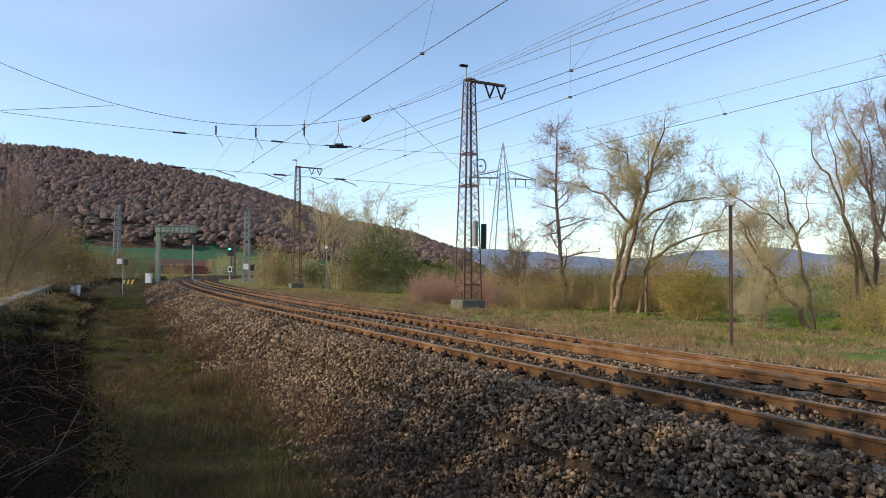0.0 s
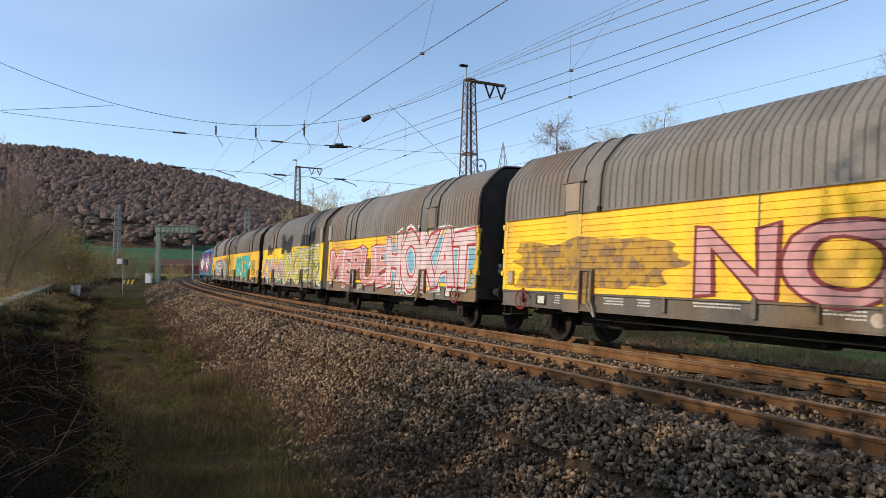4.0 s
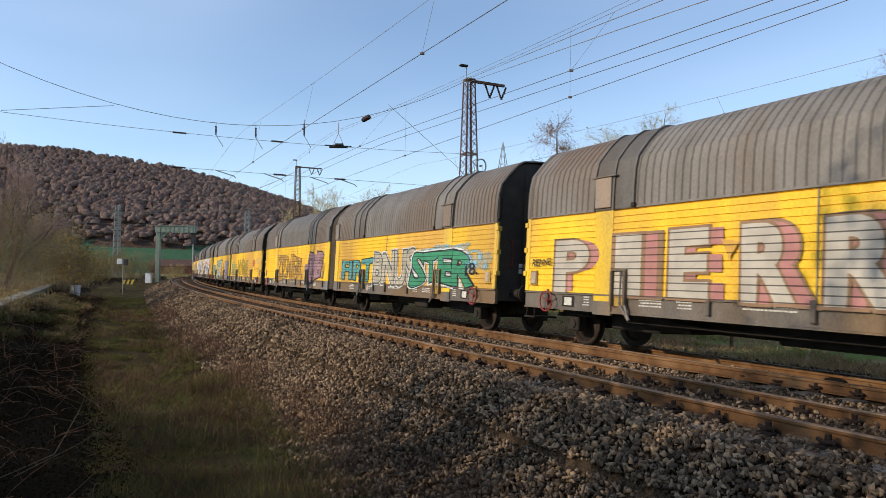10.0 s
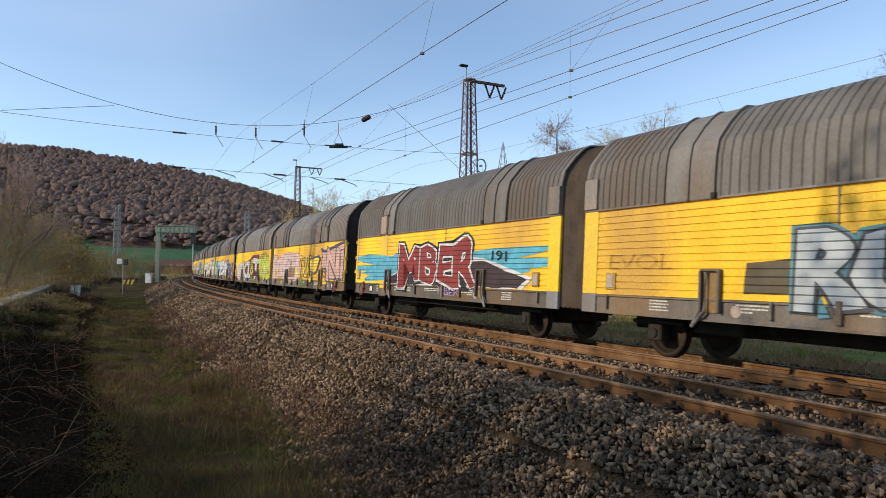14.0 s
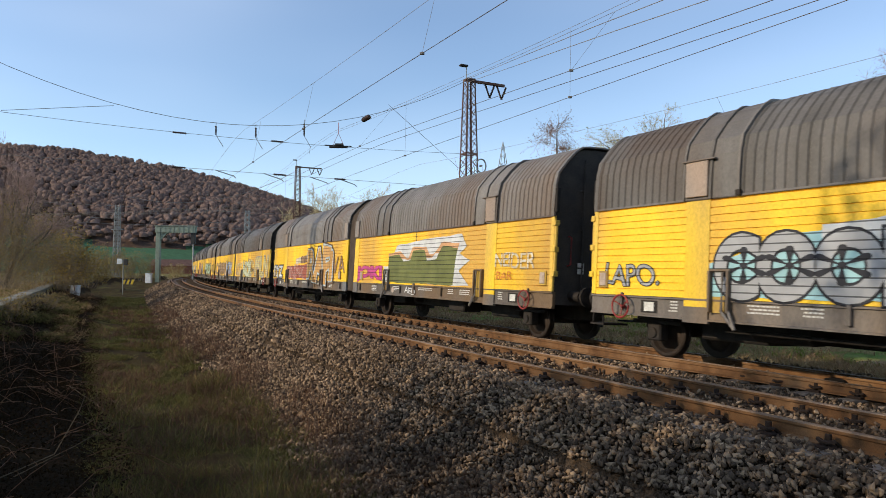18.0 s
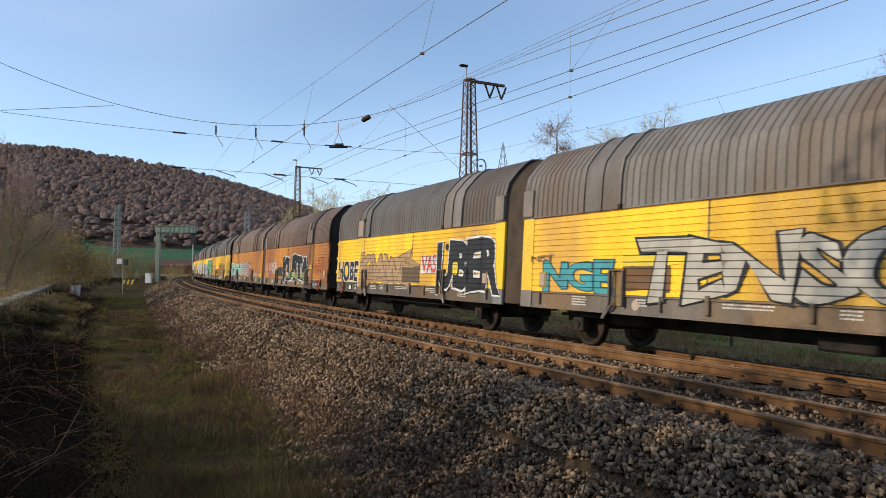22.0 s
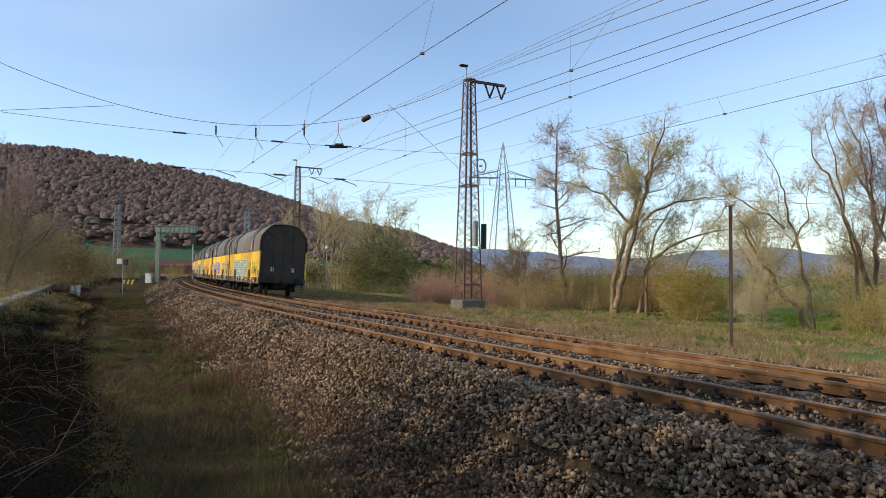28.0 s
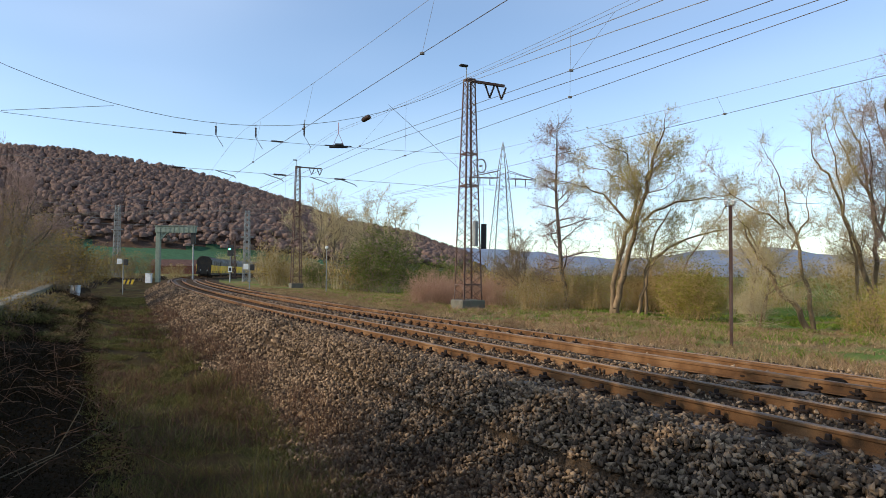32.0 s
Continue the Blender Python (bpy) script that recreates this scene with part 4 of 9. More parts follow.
_texts = {}
SWELL = 0.5


def prepare_texts(wanted):
    """Flat lettering in the built-in font as vertices and faces, each swollen by its own amount."""
    obs = []
    for txt, off in sorted(set(wanted)):
        cu = bpy.data.curves.new("lettering", "FONT")
        cu.body, cu.size, cu.offset, cu.resolution_u, cu.fill_mode = txt, 1.0, off, 5, "FRONT"
        cu.space_character = 0.94
        ob = bpy.data.objects.new("lettering", cu)
        scene.collection.objects.link(ob)
        obs.append((txt, off, ob))
    dg = bpy.context.evaluated_depsgraph_get()
    for txt, off, ob in obs:
        me = bpy.data.meshes.new_from_object(ob.evaluated_get(dg))
        _texts[(txt, off)] = (np.array([tuple(v.co) for v in me.vertices]), [tuple(q.vertices) for q in me.polygons])
        bpy.data.meshes.remove(me)
    for txt, off, ob in obs:
        cu = ob.data
        bpy.data.objects.remove(ob)
        bpy.data.curves.remove(cu)


def text_mesh(txt, off):
    return _texts[(txt, off)]


CITIES = (("Duisburg", -4.9, 2.95), ("Mukran", -2.5, 2.90), ("Hamburg", -2.95, 1.58), ("Mannheim", -5.35, 1.56), ("Rotterdam", -7.35, 2.42), ("Baltijsk", 2.4, 2.95), ("Moscow", 3.3, 1.52), ("Beijing", 7.7, 2.45), ("Xi'an", 5.6, 1.65))
wanted = [(c[0], 0.0) for c in CITIES] + [("OLEED GFK", o) for o in (0.0,)]
for items in GRAFFITI.values():
    for it in items:
        if it[0] == "t":
            wanted += [(it[1], 0.0), (it[1], round(it[9] * SWELL, 3)), (it[1], round(it[9] * SWELL + 0.032, 3)), (it[1], round(it[9] * SWELL + 0.065, 3))]
prepare_texts(wanted)


# ---- ground ----
def edge_shift(s):
    """How far the old platform's edge stands back from 12.6 m beside the train's track."""
    return np.interp(s, [15, 45, 60, 90, 110], [0.72, 0.85, 1.25, 3.0, 4.0])


def ground_height(px, py):
    s, l = s_lat(px, py)
    l = l - edge_shift(s) * np.clip((l - 10.0) / 2.5, 0, 1)
    z = np.interp(l, [-60, -30, -14, -8, -4.2, -2.9, -1.9, 5.35, 7.15, 8.2, 9.8, 10.6, 12.55, 12.66, 16, 26, 60],
                  [-1.0, -0.75, -0.6, -0.5, -0.45, -0.36, -0.2, -0.12, -1.18, -1.28, -1.22, -1.0, -0.25, 0.18, 0.2, 0.3, 0.6])
    far = np.clip((s - 40) / 60, 0, 1)
    z = np.where((l > 6.0) & (l < 12.4), z + far * 0.45, z)
    z = z + np.where((l > 3) & (l < 6.0), 0.10, np.where((l > 1.4) & (l <= 3.0), 0.04, 0.0))
    r = np.hypot(px, py)
    z = z + rise(s) * np.clip(1 - (r - 150) / 200, 0, 1)
    return z, s, l


def build_ground():
    az = np.concatenate([np.linspace(-math.pi, -0.72, 50)[:-1], np.linspace(-0.72, 0.72, 420), np.linspace(0.72, math.pi, 50)[1:]])
    rr = np.concatenate([np.linspace(0.001, 3.0, 9), np.geomspace(3.3, 60, 210), np.geomspace(62, 4500, 60)])
    A, R = np.meshgrid(az, rr)
    X, Y = R * np.sin(A) + 0.13, R * np.cos(A) + 0.07
    z, s, l = ground_height(X.ravel(), Y.ravel())
    x, y = X.ravel(), Y.ravel()
    rough = np.array([noise2(a, b, 0.9) * 0.06 + noise2(a, b, 3.1) * 0.03 for a, b in zip(x, y)])
    soft = np.where((l > -2.2) & (l < 7.2), 0.12, 1.0) * np.where((l > 12.5) & (l < 13.6), 0.2, 1.0)
    z = z + rough * soft * np.clip(R.ravel() / 5, 0.2, 1)
    z = z - np.interp(l, [4.35, 4.5, 7.6, 9.2], [0.0, 0.05, 0.05, 0.0])
    n, m = len(rr), len(az)
    vs = np.column_stack([x, y, z])
    fs = [(i * m + k, i * m + k + 1, (i + 1) * m + k + 1, (i + 1) * m + k) for i in range(n - 1) for k in range(m - 1)]
    me = bpy.data.meshes.new("ground")
    me.from_pydata(vs.tolist(), [], fs)
    me.polygons.foreach_set("use_smooth", [True] * len(me.polygons))
    # which soil lies where: 0 ballast, 1 ditch grass, 2 bank coloured dark for shade, 3 platform turf, 4 dry verge, 5
    # meadow
    lc = (l.reshape(n, m)[:-1, :-1] + l.reshape(n, m)[1:, 1:]).ravel() / 2
    wob = np.array([noise2(x[f[0]], y[f[0]], 0.5) for f in fs])
    lw = lc + wob * 0.7
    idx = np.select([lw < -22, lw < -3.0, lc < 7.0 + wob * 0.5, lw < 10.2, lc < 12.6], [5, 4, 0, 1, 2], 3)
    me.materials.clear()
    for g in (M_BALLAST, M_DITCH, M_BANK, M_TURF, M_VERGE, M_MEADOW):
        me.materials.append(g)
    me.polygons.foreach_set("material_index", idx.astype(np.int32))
    me.update()
    return tagged(new("ground", me), "ballast, grassy ditch, bank coloured dark for shade, dry verge and green meadow", "ground", kind="structure")


M_BALLAST = mat("ballast_bed", (0.10, 0.068, 0.043), (0.045, 0.031, 0.02), 0.95, 0, 9, 26, 1.0, 0.05, spec=0.02)
M_DITCH = mat("ditch_soil_grass", (0.062, 0.048, 0.020), (0.048, 0.032, 0.019), 0.95, 0, 2.5, 30, 1.0, 0.05, c3=(0.095, 0.085, 0.028), spec=0.02)
# bank soil is kept near black, with the tree shade in its colour
M_BANK = mat("bank_soil_shade_dark", (0.03, 0.02, 0.012), (0.018, 0.014, 0.008), 0.95, 0, 3, 20, 1.0, 0.06, spec=0.02)
M_TURF = mat("platform_turf", (0.17, 0.16, 0.05), (0.19, 0.14, 0.06), 0.95, 0, 2, 24, 1.0, 0.05, spec=0.02)
M_VERGE = mat("dry_verge", (0.27, 0.18, 0.095), (0.18, 0.135, 0.055), 0.95, 0, 1.1, 18, 1.0, 0.05, c3=(0.13, 0.19, 0.045), patch=0.54, spec=0.02)
M_MEADOW = mat("green_meadow", (0.095, 0.15, 0.025), (0.14, 0.17, 0.035), 0.95, 0, 0.15, 5, 0.8, 0.05, c3=(0.17, 0.155, 0.07), spec=0.02)
# the field's green is dulled towards teal, aerial haze put into the colour
M_FIELD = mat("far_field", (0.045, 0.105, 0.065), (0.06, 0.12, 0.06), 0.95, 0, 0.015, 0.4, 0.0, c3=(0.11, 0.15, 0.06), spec=0.02)
M_FOREST = mat("forest_floor", (0.10, 0.066, 0.05), (0.055, 0.04, 0.032), 0.95, 0, 0.05, 0.5, 0.6, 1.0, spec=0.02)
ground = build_ground()

# ---- the wooded hill and distance ----
HILL_U = [-900, -500, -200, 0, 100, 200, 300, 400, 500, 560, 620, 700, 740, 780, 815, 860]
HILL_V = [300, 285, 265, 262, 268, 285, 302, 327, 357, 381, 400, 414, 424, 440, 452, 470]
PXF = 1191.0


def hill_z(u, r):
    """Height of the hill in the direction u at distance r, rising from a field to a wooded ridge."""
    ridge = (484.5 - 0.0079 * (784 - u) - np.interp(u, HILL_U, HILL_V)) / PXF * 800 + 1.6
    a = np.clip((r - 330) / 470, 0, 1)
    field = 0.16 * np.clip((r - 330) / 150, 0, 1)
    p = field + (1 - 0.16) * np.clip((r - 480) / 320, 0, 1) ** 0.85
    return np.maximum(ridge, 0) * p * np.where(r > 800, np.clip(1 - (r - 800) / 900, 0, 1), 1) - 0.8


def build_hill():
    us = np.linspace(-900, 860, 150)
    rr = np.concatenate([np.linspace(330, 820, 60), np.linspace(850, 1700, 10)])
    U, R = np.meshgrid(us, rr)
    Z = hill_z(U, R)
    ang = np.arctan((U - 784) / PXF)
    dist = R / np.cos(np.clip(ang, -0.8, 0.8))
    X, Y = dist * np.sin(ang), dist * np.cos(ang)
    n, m = U.shape
    Z = Z + np.array([noise2(a, b, 0.011) * 5 for a, b in zip(X.ravel(), Y.ravel())]).reshape(n, m) * (R > 470)
    vs = np.column_stack([X.ravel(), Y.ravel(), Z.ravel()])
    fs = [(i * m + k, i * m + k + 1, (i + 1) * m + k + 1, (i + 1) * m + k) for i in range(n - 1) for k in range(m - 1)]
    ob = mesh_ob("backdrop_hill", vs, fs, [M_FIELD, M_FOREST], smooth=True)
    ob.data.polygons.foreach_set("material_index", [0 if rr[f[0] // m] < 478 + 14 * math.sin(us[f[0] % m] * 0.02) else 1 for f in fs])
    tagged(ob, "long wooded hill above a green field", "hill", kind="structure")
    # bare woods: rounded uneven crowns set close, with twig tufts standing out of them
    rng = np.random.default_rng(5)
    bm = bmesh.new()
    bmesh.ops.create_icosphere(bm, subdivisions=2, radius=1.0)
    bm.verts.index_update()
    tv = np.array([tuple(v.co) for v in bm.verts])
    tf = np.array([[v.index for v in f.verts] for f in bm.faces if f.calc_center_median().z > -0.35])
    bm.free()
    N = 8000
    u0 = rng.uniform(-420, 830, N)
    r0 = 480 + 335 * rng.uniform(0, 1, N) ** 0.9
    a0 = np.arctan((u0 - 784) / PXF)
    base = np.stack([r0 * np.tan(a0), r0, hill_z(u0, r0)], 1)
    w = rng.uniform(2.2, 3.8, N)
    h = rng.uniform(8, 13, N) * np.where(r0 < 515, 0.7, 1.0)
    base[:, 2] += h * 0.45
    size = np.stack([w, w, h * 0.27], 1)
    k = len(tv)
    V = tv[None] * rng.uniform(0.74, 1.12, (N, k, 1)) * size[:, None, :] + base[:, None, :]
    F = (tf[None] + (np.arange(N) * k)[:, None, None]).reshape(-1, 3)
    m = 14
    q = rng.normal(0, 1, (N, m, 3))
    q[:, :, 2] = abs(q[:, :, 2])
    q = q / np.linalg.norm(q, axis=2)[:, :, None] * size[:, None, :] + base[:, None, :]
    tuft = np.stack([q, q + rng.normal(0, 1, (N, m, 3)) * (0.35, 0.35, 0.5) + (0, 0, 0.9), q + rng.normal(0, 1, (N, m, 3)) * (0.35, 0.35, 0.5)], 2).reshape(-1, 3)
    V = np.concatenate([V.reshape(-1, 3), tuft])
    F = np.concatenate([F, N * k + np.arange(N * m * 3).reshape(-1, 3)])
    tagged(raw_mesh("hill_woods", V, F, [M_WOODS]), "bare brown deciduous woods covering the hill", "woods", kind="stuff")


M_WOODS = island_mat("bare_woods", (0.15, 0.100, 0.083), (0.225, 0.155, 0.128), (0.185, 0.125, 0.103), 0.95, 0.1)
build_hill()


def far_ridge():
    """Low hills beyond the meadow, blue from distance haze painted into their colour."""
    us = np.linspace(700, 1700, 60)
    vs, fs = [], []
    for u in us:
        a = math.atan((u - 784) / PXF)
        top = 448 + 9 * math.sin(u * 0.013) + 5 * noise2(u, 0, 0.02)
        for r, v in ((1500, 500), (1900, top + 12), (2300, top), (2900, 486)):
            d = r / math.cos(a)
            z = (484.5 + 0.0079 * (u - 784) - v) / PXF * r + 1.6
            vs.append((d * math.sin(a), d * math.cos(a), z))
    for i in range(len(us) - 1):
        for k in range(3):
            fs.append((i * 4 + k, (i + 1) * 4 + k, (i + 1) * 4 + k + 1, i * 4 + k + 1))
    tagged(mesh_ob("backdrop_ridge", vs, fs, M_RIDGE, smooth=True), "distant low wooded ridge, blue haze painted into its colour", "hill", kind="structure")


# aerial haze is mixed into this blue-grey, instead of woodland brown
M_RIDGE = mat("ridge_painted_haze", (0.20, 0.24, 0.32), (0.16, 0.20, 0.26), 1.0, 0, 0.01, 0.1, 0.0)
far_ridge()

# ---- rails ----
RAIL_HEAD = [(-0.036, -0.012), (-0.030, 0.0), (0.030, 0.0), (0.036, -0.012)]
RAIL_BODY = [(0.036, -0.012), (0.036, -0.040), (0.018, -0.052), (0.017, -0.140), (0.07, -0.160), (0.07, -0.172), (-0.07, -0.172), (-0.07, -0.160), (-0.017, -0.140), (-0.018, -0.052), (-0.036, -0.040), (-0.036, -0.012)]


def rail(name, lat_of, s0, s1, near, parent, label, dz=0.0, head=None):
    ss = np.concatenate([np.arange(s0, min(s1, 70), 0.9), np.arange(max(s0, 70), s1 + 2, 3.0)]) if s1 > 70 else np.arange(s0, s1 + 0.5, 0.9)
    path = []
    for s in ss:
        p = on_track(s, lat_of(s), dz, near)
        T = float(np.interp(s, TRK_S, TRK_T))
        path.append((p, (-math.cos(T), -math.sin(T))))
    v1, f1 = swept(RAIL_HEAD, path, False)
    v2, f2 = swept(RAIL_BODY, path, True)
    k = len(v1)
    ob = mesh_ob(name, v1 + v2, f1 + [tuple(i + k for i in f) for f in f2], [head or M_RAILTOP, M_RAIL], parent)
    ob.data.polygons.foreach_set("material_index", [0] * len(f1) + [1] * len(f2))
    return tagged(ob, label)


track_1 = tagged(empty("track_near"), "near railway track of rusty rails on concrete sleepers", "railway track", kind="structure")
track_2 = tagged(empty("track_far"), "railway track on which the goods train runs", "railway track", kind="structure")
for trk, nr in ((track_1, True), (track_2, False)):
    for off in (0.75, -0.75):
        rail("rail", lambda s, o=off: o, -40, 330, nr, trk, "rusty brown rail with a worn head")
# closure rails of the turnout between the two tracks
rail("switch_rail", lambda s: 1.05 - 0.02 * (s - 17) if s > 17 else 1.05 - 0.1 * (17 - s) * 0.6, 10, 31, False, track_2, "rusty unused switch rail", 0.0, M_RAIL)
rail("switch_rail", lambda s: -0.45 - 0.012 * (s - 15), 9, 21, False, track_2, "rusty unused switch rail", -0.01, M_RAIL)

# sleepers and rail clips
def sleeper_mesh():
    bm = bmesh.new()
    box(bm, -0.13, 0.13, -1.3, 1.3, -0.40, -0.185, 0.02)
    return bm


def clip_mesh():
    """A spring clip: base plate, bent spring and bolt."""
    bm = bmesh.new()
    box(bm, -0.10, 0.10, -0.02, 0.17, -0.19, -0.15, 0.008)
    tube(bm, [(-0.07, 0.0, -0.150), (-0.085, 0.10, -0.10), (-0.03, 0.14, -0.115), (0.03, 0.14, -0.115), (0.085, 0.10, -0.10), (0.07, 0.0, -0.150)], 0.020, 5)
    tube(bm, [(0, 0.07, -0.17), (0, 0.07, -0.045)], [0.036, 0.03], 6)
    return bm


def lay_sleepers(trk, near):
    first = None
    clip0 = None
    vs, fs = [], []
    bm = sleeper_mesh()
    bm.verts.ensure_lookup_table()
    base = [tuple(v.co) for v in bm.verts]
    basef = [tuple(v.index for v in f.verts) for f in bm.faces]
    sl_ob = part("sleeper", bm, M_SLEEPER, trk)
    cbm = clip_mesh()
    cbm.verts.ensure_lookup_table()
    cb = [tuple(v.co) for v in cbm.verts]
    cf = [tuple(v.index for v in f.verts) for f in cbm.faces]
    cl_ob = part("rail_clip", cbm, M_CLIP, trk)
    cvs, cfs = [], []
    used_s = used_c = False
    for i, s in enumerate(np.arange(4.0, 190, 0.62)):
        m = track_frame(s, 0.5)
        if near:
            m = Matrix.Translation((Vector(on_track(s, 0, 0, True)) - Vector(on_track(s)))) @ m
        if s < 58:
            if not used_s:
                sl_ob.matrix_basis, used_s = m, True
            else:
                share("sleeper", sl_ob, m, trk)
        else:
            k = len(vs)
            vs += [tuple(m @ Vector(p)) for p in base]
            fs += [tuple(k + j for j in f) for f in basef]
        for off, sg in ((0.75, 1), (0.75, -1), (-0.75, 1), (-0.75, -1)):
            mc = m @ Matrix.Translation((0, off + sg * 0.055, 0)) @ Matrix.Rotation(0 if sg > 0 else math.pi, 4, "Z")
            if s < 34 and (near or sg > 0):
                if not used_c:
                    cl_ob.matrix_basis, used_c = mc, True
                else:
                    share("rail_clip", cl_ob, mc, trk)
            elif s < 120:
                k = len(cvs)
                cvs += [tuple(mc @ Vector(p)) for p in cb]
                cfs += [tuple(k + j for j in f) for f in cf]
    tagged(mesh_ob("sleeper_rows", vs, fs, M_SLEEPER, trk), kind="stuff")
    tagged(mesh_ob("rail_clip_rows", cvs, cfs, M_CLIP, trk), kind="stuff")


def stone_shapes(n, seed):
    """Sharp broken stones: hulls of a few points, as vertex and triangle arrays."""
    rng = np.random.default_rng(seed)
    out = []
    for _ in range(n):
        bm = bmesh.new()
        p = rng.uniform(-1, 1, (11, 3))
        p = p / np.maximum(np.abs(p).max(1), 0.2)[:, None] * rng.uniform(0.75, 1.0, (11, 1))
        p = p * (1.0, rng.uniform(0.6, 0.9), rng.uniform(0.45, 0.75))
        for a in p:
            bm.verts.new(a)
        r = bmesh.ops.convex_hull(bm, input=bm.verts)
        bmesh.ops.delete(bm, geom=[g for g in r["geom_interior"] if isinstance(g, bmesh.types.BMVert)], context="VERTS")
        bmesh.ops.triangulate(bm, faces=bm.faces)
        bm.verts.index_update()
        out.append((np.array([tuple(a.co) for a in bm.verts]), np.array([[a.index for a in b.verts] for b in bm.faces])))
        bm.free()
    return out


def turns(rng, n):
    """Random turn matrices."""
    q = rng.normal(0, 1, (n, 4))
    w, x, y, z = (q / np.linalg.norm(q, axis=1)[:, None]).T
    return np.stack([1 - 2 * (y * y + z * z), 2 * (x * y - z * w), 2 * (x * z + y * w),
                     2 * (x * y + z * w), 1 - 2 * (x * x + z * z), 2 * (y * z - x * w),
                     2 * (x * z - y * w), 2 * (y * z + x * w), 1 - 2 * (x * x + y * y)], 1).reshape(n, 3, 3)


def scatter_ballast():
    """Loose stones over the shoulder and slope of the near track and between the tracks."""
    rng = np.random.default_rng(11)
    shapes = stone_shapes(12, 3)
    S, L, size = [], [], []
    for s0, s1, l0, l1, per, sz in ((4, 13, 4.5, 8.3, 800, 0.036), (13, 26, 4.5, 8.1, 640, 0.037), (26, 48, 4.5, 7.7, 230, 0.052), (48, 95, 4.5, 7.4, 45, 0.08),
                                    (6, 26, 1.45, 2.95, 200, 0.036), (26, 60, 1.45, 2.95, 34, 0.052), (6, 34, 3.0, 4.5, 110, 0.034), (8, 60, -2.2, 0.9, 22, 0.04)):
        n = int((s1 - s0) * (l1 - l0) * per)
        S.append(rng.uniform(s0, s1, n))
        L.append(rng.uniform(l0, l1, n))
        size.append(sz * rng.uniform(0.55, 1.35, n))
    S, L, size = np.concatenate(S), np.concatenate(L), np.concatenate(size)
    keep = (L < 7.0) | (rng.uniform(0, 1, len(L)) < np.clip(1 - (L - 6.9) / 1.2, 0, 1))
    S, L, size = S[keep], L[keep], size[keep]
    X, Y, T = np.interp(S, TRK_S, TRK_X), np.interp(S, TRK_S, TRK_Y), np.interp(S, TRK_S, TRK_T)
    X, Y = X - np.cos(T) * L, Y - np.sin(T) * L
    Z, _, _ = ground_height(X, Y)
    Z = Z + size * rng.uniform(-0.1, 1.3, len(X))
    kind = rng.integers(0, len(shapes), len(X))
    vs, fs, off = [], [], 0
    for k, (v, f) in enumerate(shapes):
        w = np.nonzero(kind == k)[0]
        m = turns(rng, len(w))
        p = np.einsum("nij,vj->nvi", m, v) * size[w][:, None, None] + np.stack([X[w], Y[w], Z[w]], 1)[:, None, :]
        vs.append(p.reshape(-1, 3))
        fs.append((f[None] + (np.arange(len(w)) * len(v))[:, None, None] + off).reshape(-1, 3))
        off += len(w) * len(v)
    me = bpy.data.meshes.new("ballast_stones")
    V, F = np.concatenate(vs), np.concatenate(fs)
    me.vertices.add(len(V))
    me.vertices.foreach_set("co", V.ravel())
    me.loops.add(len(F) * 3)
    me.loops.foreach_set("vertex_index", F.ravel().astype(np.int32))
    me.polygons.add(len(F))
    me.polygons.foreach_set("loop_start", np.arange(0, len(F) * 3, 3, dtype=np.int32))
    me.update(calc_edges=True)
    me.materials.append(M_STONE)
    tagged(new("ballast_stones", me), "grey-brown crushed stone ballast on the track shoulder", "ballast", kind="stuff")


# ---- goods wagons ----
def wagon_paint(name, c1, c2, c3, groove=True, vary=0.12):
    """Weathered paint with streaks running down and dirt in patches."""
    m = mat(name, c1, c2, 0.55, 0.0, 1.3, 35, 0.15, 0.004, vary=vary, stretch=(1.6, 1, 0.45), c3=c3, patch=0.55)
    return m


M_YELLOW = wagon_paint("wagon_yellow", (0.86, 0.545, 0.03), (0.78, 0.47, 0.025), (0.56, 0.32, 0.06), vary=0.12)
M_YPOST = wagon_paint("wagon_post_yellow", (0.86, 0.56, 0.03), (0.78, 0.49, 0.025), (0.62, 0.40, 0.07))
M_RUSTYEL = wagon_paint("wagon_rusty_orange", (0.54, 0.245, 0.045), (0.44, 0.17, 0.038), (0.29, 0.115, 0.045))
M_ROOF = wagon_paint("wagon_roof_grey", (0.172, 0.155, 0.138), (0.128, 0.114, 0.098), (0.135, 0.10, 0.074), vary=0.28)
M_ROOFBROWN = wagon_paint("wagon_roof_brown", (0.20, 0.135, 0.095), (0.15, 0.10, 0.07), (0.12, 0.075, 0.05))
M_SILL = wagon_paint("wagon_sill_grey", (0.155, 0.13, 0.108), (0.10, 0.084, 0.07), (0.17, 0.11, 0.06), vary=0.25)
M_FOOTGREY = wagon_paint("wagon_foot_grey", (0.24, 0.235, 0.225), (0.17, 0.165, 0.16), (0.15, 0.11, 0.08), vary=0.2)
M_POCKET = wagon_paint("stake_pocket", (0.30, 0.19, 0.05), (0.20, 0.115, 0.05), (0.42, 0.27, 0.05), vary=0.2)
M_STRUT = mat("strut_steel", (0.20, 0.18, 0.16), (0.12, 0.10, 0.085), 0.6, 0.2, 5, 50, 0.2, 0.003)
M_ENDBLACK = mat("wagon_end_black", (0.05, 0.043, 0.038), (0.07, 0.058, 0.048), 0.8, 0, 3, 40, 0.2, 0.004, c3=(0.085, 0.062, 0.046), spec=0.1)
M_UNDER = mat("underframe_dark", (0.019, 0.016, 0.014), (0.036, 0.028, 0.022), 0.8, 0.1, 4, 50, 0.3, 0.005)
